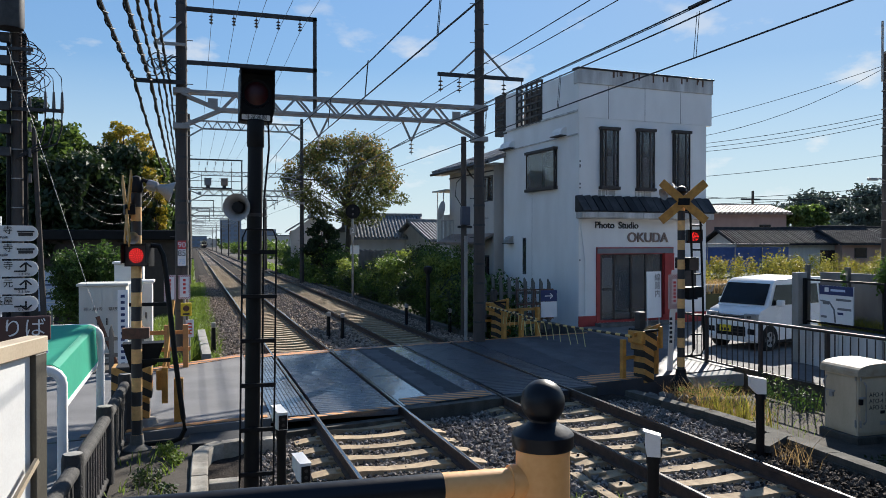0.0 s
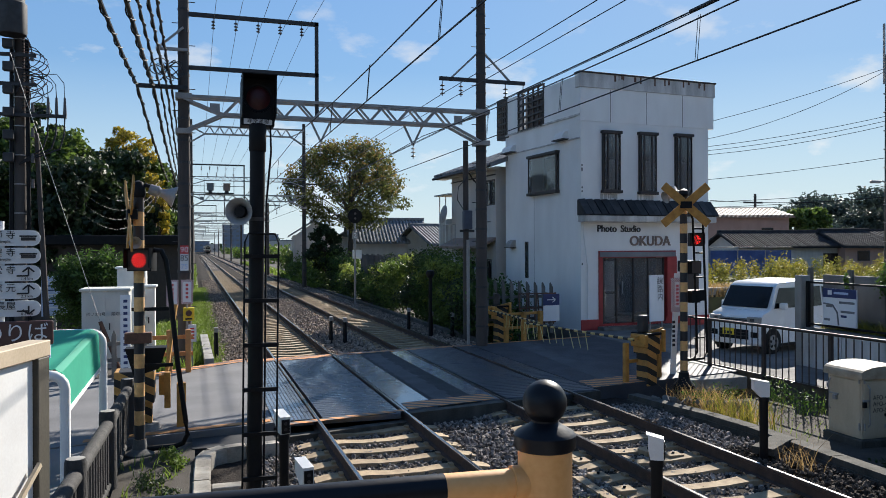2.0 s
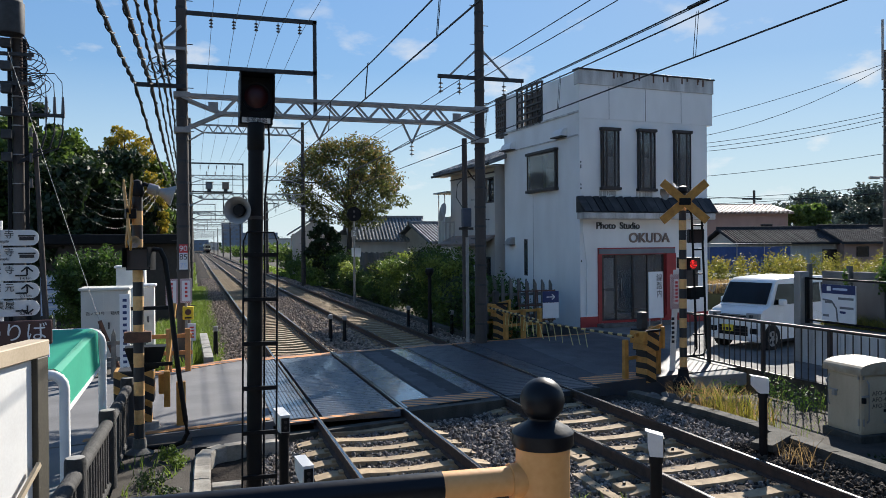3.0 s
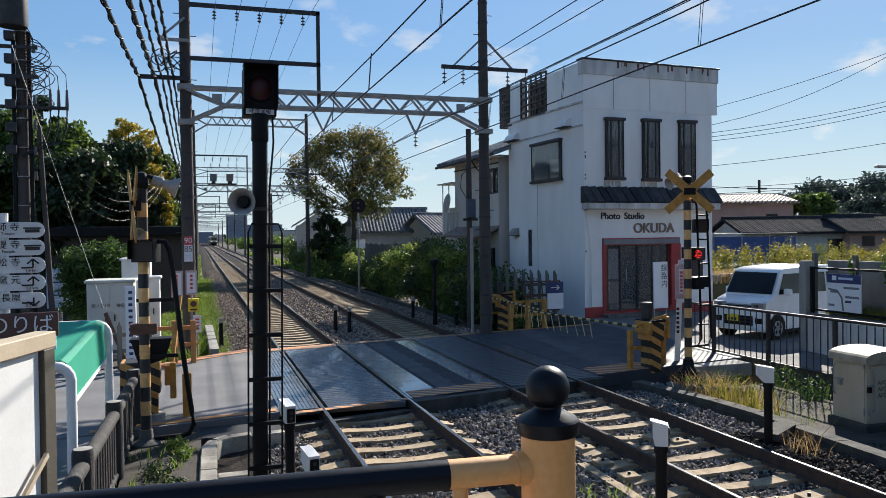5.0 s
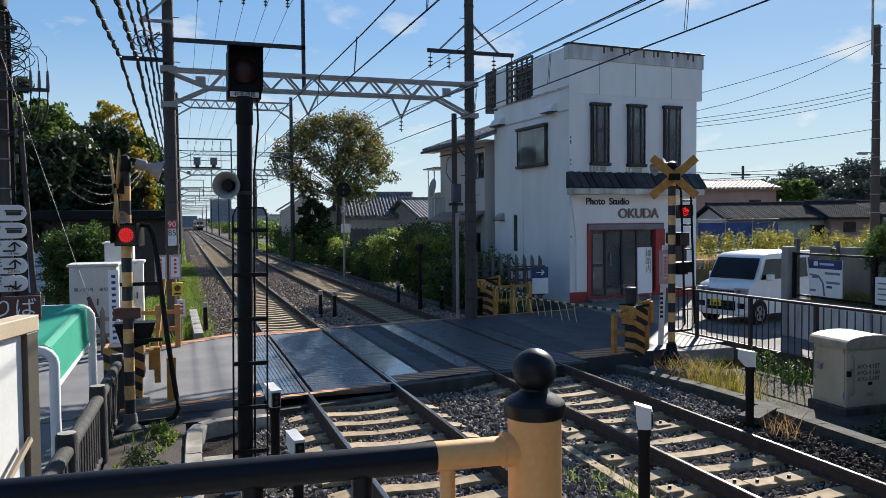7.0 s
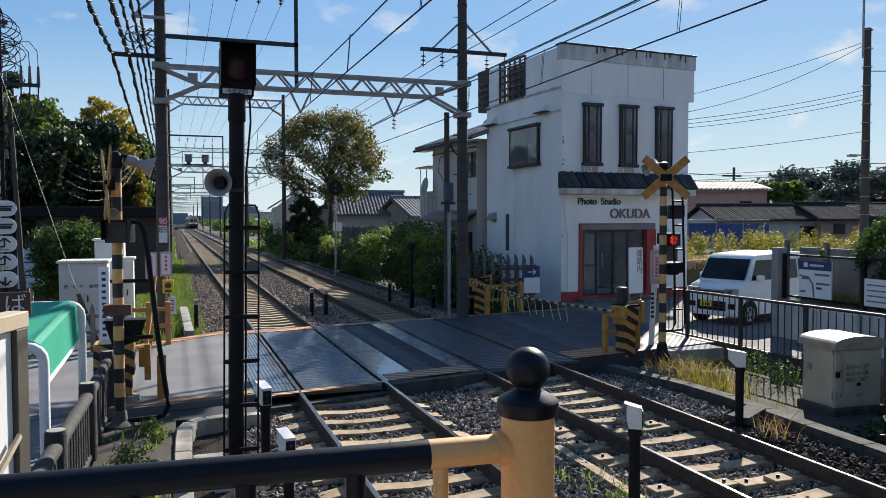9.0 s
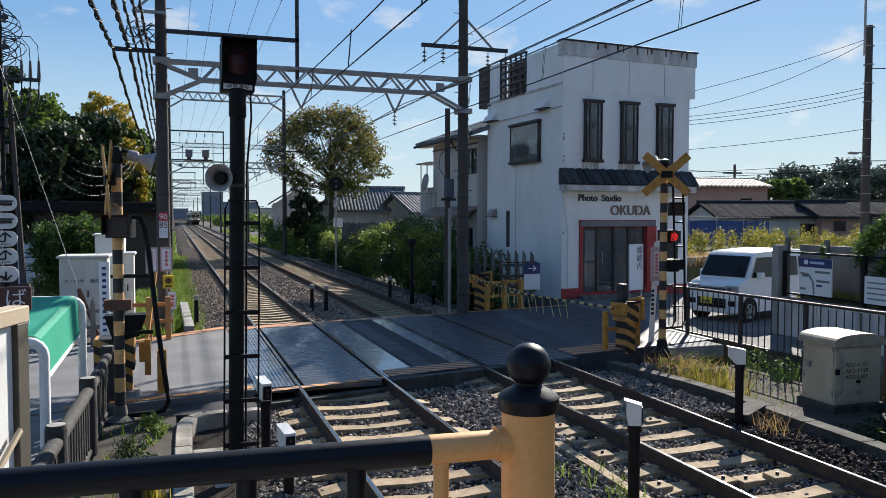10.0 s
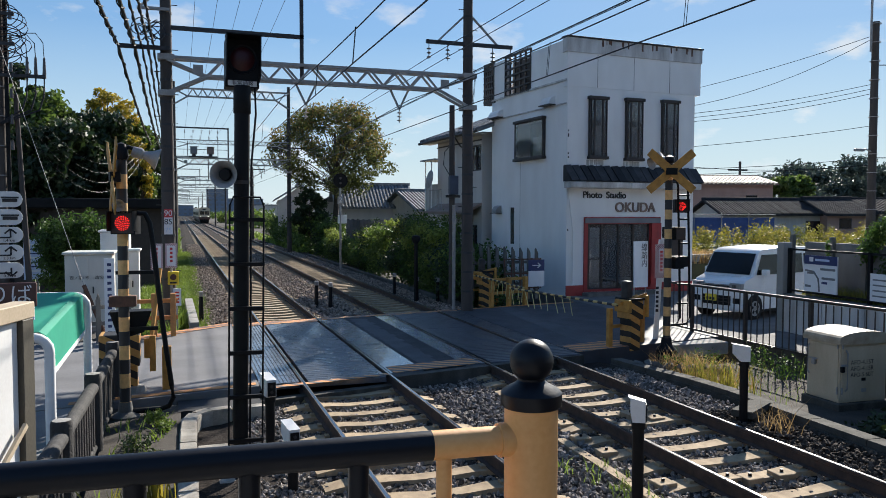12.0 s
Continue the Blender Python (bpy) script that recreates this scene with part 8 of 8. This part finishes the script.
def wires():
    spans = [-26, -3.0, 20.6, 58, 88, 113, 140, 180, 225, 275, 330, 440]
    for cx, dx in ((0.0, -0.05), (3.49, -0.18)):
        wire("contact_wire", [(cx + dx, -26, 5.1), (cx + dx, 440, 5.1)], 0.011, "black contact wire over the track")
        pts = []
        for a, b in zip(spans, spans[1:]):
            pts += sag((cx + dx + 0.08, a, 5.87), (cx + dx + 0.08, b, 5.87), 0.22, 8)[:-1]
        wire("messenger_wire", pts, 0.011, "black messenger wire over the track")
        for y in (2.6, 5.5, 8.2, 12.0, 15.5, 26, 31, 36, 41, 46, 51):
            for e in (0.0, 0.05):
                wire("dropper", [(cx + dx, y + e, 5.1), (cx + dx + 0.05, y + e, 5.68)], 0.005, "thin dropper between the overhead wires", 4)
    for x, z, w in ((3.95, 7.07, 0.010), (4.5, 7.12, 0.010), (5.85, 7.05, 0.016), (6.02, 7.1, 0.010)):
        pts = []
        for a, b in zip(spans[:8], spans[1:9]):
            pts += sag((x, a, z), (x, b, z), 0.05, 8)[:-1]
        wire("feeder_wire", pts, w, "black feeder wire on the pole brackets")
    wire("cable_joint", [(5.85, 10.8, 7.01), (5.85, 11.9, 7.01)], 0.035, "thick black splice sleeve on the feeder wire")
    for k in range(5):
        x = -2.18 + 0.56 * k
        pts = []
        for a, b in zip(spans[1:8], spans[2:9]):
            pts += sag((x, a, 8.34), (x, b, 8.34), 0.3, 8)[:-1]
        wire("feeder_wire", pts, 0.006, "thin feeder wire under the gantry frame")
    # bundled service cables west of the line
    for j, (x, z, r) in enumerate(((-4.0, 6.84, 0.05), (-3.62, 6.84, 0.055), (-3.44, 6.78, 0.03), (-3.32, 6.95, 0.035), (-3.18, 6.86, 0.03))):
        base = sag((x, -3, z), (x, 20.6, z), 0.35, 190) + sag((x, 20.6, z), (x, 58, z), 0.5, 140)[1:]
        ob = wire("bundled_cable", base, r * 0.7, "thick black bundled cable", 8)
        tw = [p + r * Vector((math.cos(0.7 * i), 0, math.sin(0.7 * i))) for i, p in enumerate(base)]
        part("binding_wire", tube(B(), tw, 0.014, 5), "black", ob)
    t = thing("cable_bracket", pose(-2.8, 20.6, 0), "steel arm carrying bundled cables on the pole", "bracket")
    part("arm", box(B(), -1.2, 0.0, -0.25, -0.17, 6.74, 6.84), "dark_steel", t)
    part("arm", box(B(), -0.75, 0.0, -0.25, -0.17, 7.7, 7.77), "galv", t)
    part("stay", bar(B(), (-0.7, -0.2, 7.75), (-0.1, -0.2, 8.3), 0.05, 0.05), "galv", t)
    for k in range(7):
        pts = [(-0.75 + 0.45 * math.sin(0.5 * k) + 0.2 * math.cos(u + k), -0.3, 7.1 + 0.03 * k + 0.2 * math.sin(u)) for u in (0.5 * j for j in range(14))]
        part("cable_loop", tube(B(), pts, 0.014, 5), "wire", t)
    # loose service wires among the western trees
    for j in range(4):
        wire("service_wire", sag((-6.9, 23.9, 6.4 - 0.25 * j), (-4.0, 34.0, 5.6 - 0.2 * j), 1.5 + 0.12 * j, 16), 0.005, "pale slack service wire", 5, "service wires")
    # east: service wires to the studio
    p = utility_pole(25.95, 26.0, 11.5, "tall grey concrete utility pole with a street lamp", 0.2)
    part("lamp_arm", tube(B(), [(0, 0, 5.9), (-0.6, -0.2, 6.0), (-0.9, -0.3, 5.95)], 0.03, 6), "galv", p)
    part("lamp_head", box(B(), -1.35, -0.85, -0.4, -0.25, 5.88, 6.0, bevel=0.03), "galv", p)
    part("top_rod", rod(B(), (-0.25, 0, 10.2), (-0.25, 0, 12.8), 0.05, n=8), "galv", p)
    m = thing("roof_mast", STUDIO @ pose(7.2, 9.5, 0), "slim service mast behind the studio", "pole")
    part("shaft", rod(B(), (0, 0, 0), (0, 0, 8.0), 0.1, 0.08, 10), "pole", m)
    part("arm", box(B(), -0.1, 0.5, -0.05, 0.05, 5.6, 5.7), "dark_steel", m)
    a = (STUDIO @ pose(7.2, 9.5, 0)).translation
    for z0, z1, d in ((7.7, 10.5, 0.3), (7.6, 10.4, 1.0), (7.2, 8.4, 0.3), (7.1, 8.2, 0.35), (7.0, 8.0, 0.4), (5.7, 6.6, 0.2), (5.7, 4.9, 0.5), (4.9, 5.2, 0.2), (4.6, 4.9, 0.15)):
        wire("service_wire", sag((a.x, a.y, z0), (25.95, 26.0, z1), d, 12), 0.012, "service wire to the studio", 5, "service wires")
    wire("service_wire", sag((25.95, 26, 5.2), (80, 22, 7.5), 0.3, 8), 0.02, "service wire along the street", 5, "service wires")
    wire("service_wire", sag((25.95, 26, 9.2), (33, 8, 7.5), 0.3, 8), 0.02, "service wire along the street", 5, "service wires")
    q = utility_pole(59.7, 75, 9.3, "distant concrete utility pole with a cross-arm", 0.2)
    part("cross_arm", box(B(), -1.6, 1.0, -0.1, 0.1, 8.2, 8.4), "dark_steel", q)


def train():
    """Four commuter cars; local y runs back along the train from the front face."""
    t = thing("commuter_train", pose(3.49, 441, 0), "cream and maroon commuter train approaching with lit headlights", "train")
    for c in range(4):
        y0 = 20.5 * c
        bm = B()
        prism(bm, [(-1.4, 1.0), (1.4, 1.0), (1.4, 3.2), (1.25, 3.7), (0.8, 3.95), (-0.8, 3.95), (-1.25, 3.7), (-1.4, 3.2)], 20.0, Matrix.Translation((0, y0, 0)))
        car = part("car_body", bm, "cream", t, "cream car body")
        part("skirt_band", box(B(), -1.41, 1.41, y0 - 0.01, y0 + 20.01, 0.9, 1.5), "brown_sign", car, "maroon lower band")
        part("underframe", box(B(), -1.1, 1.1, y0 + 0.5, y0 + 19.5, 0.3, 0.95), "black", car)
        for x in (-1.42, 1.41):
            for k in range(6):
                part("window", box(B(), x, x + 0.01, y0 + 1.2 + 3.1 * k, y0 + 3.2 + 3.1 * k, 2.0, 2.9), car_glass, car)
        for k in (2.5, 16.5):
            part("bogie", box(B(), -1.0, 1.0, y0 + k - 1.2, y0 + k + 1.2, 0.0, 0.75, bevel=0.1), "black", t)
    front = part("front_mask", box(B(), -1.1, 1.1, -0.03, -0.001, 2.1, 3.0, bevel=0.01), car_glass, t, "dark front windows")
    part("windscreen_pillar", box(B(), -0.05, 0.05, -0.045, -0.03, 2.1, 3.0), "cream", front)
    part("destination_sign", box(B(), -0.45, 0.45, -0.04, -0.02, 3.3, 3.55), "print_black", t)
    part("front_panel", box(B(), -1.3, 1.3, -0.04, -0.02, 1.0, 1.4), "brown_sign", t, "maroon front panel")
    for x in (-0.95, 0.95):
        part("headlight", rod(B(), (x, -0.06, 1.6), (x, -0.03, 1.6), 0.09, n=16), headlight, t, "lit warm headlight")
    part("coupler", box(B(), -0.2, 0.2, -0.5, 0.0, 0.6, 0.95, bevel=0.03), "black", t)
    part("pantograph", bar(bar(B(), (-0.5, 8, 3.95), (-0.5, 9, 4.7), 0.05, 0.05), (-0.8, 9, 4.75), (0.8, 9, 4.75), 0.1, 0.05), "dark_steel", t)
    return t


headlight = glow("warm_headlight", (1.0, 0.85, 0.6), 2.5)
far_houses()
distance()
wires()
TRAIN = train()


# ---- what moves ----
def blink(ob, lit_at_start):
    """Key a lamp's lit face: stood out while it burns, drawn back into the housing while it is dark."""
    m0 = ob.matrix_basis.copy()
    shut = m0 @ Matrix.Translation((0, 0.06, 0))
    rows, t, on = [(0.0, m0 if lit_at_start else shut)], 0.014, lit_at_start
    while t < 11.95:
        rows += [(t, m0 if on else shut), (t + 0.0334, shut if on else m0)]
        on, t = not on, t + 0.6125
    rows.append((12.0, m0 if on else shut))
    walk(ob, rows)


def motions():
    blink(LIT_WEST, True)
    blink(LIT_EAST, True)
    blink(LIT_EAST_LOW, False)
    walk(TRAIN, [(t, pose(3.49, 441 - 19.7 * t, 0)) for t in (0.0, 3.0, 6.0, 9.0, 12.0)])


motions()
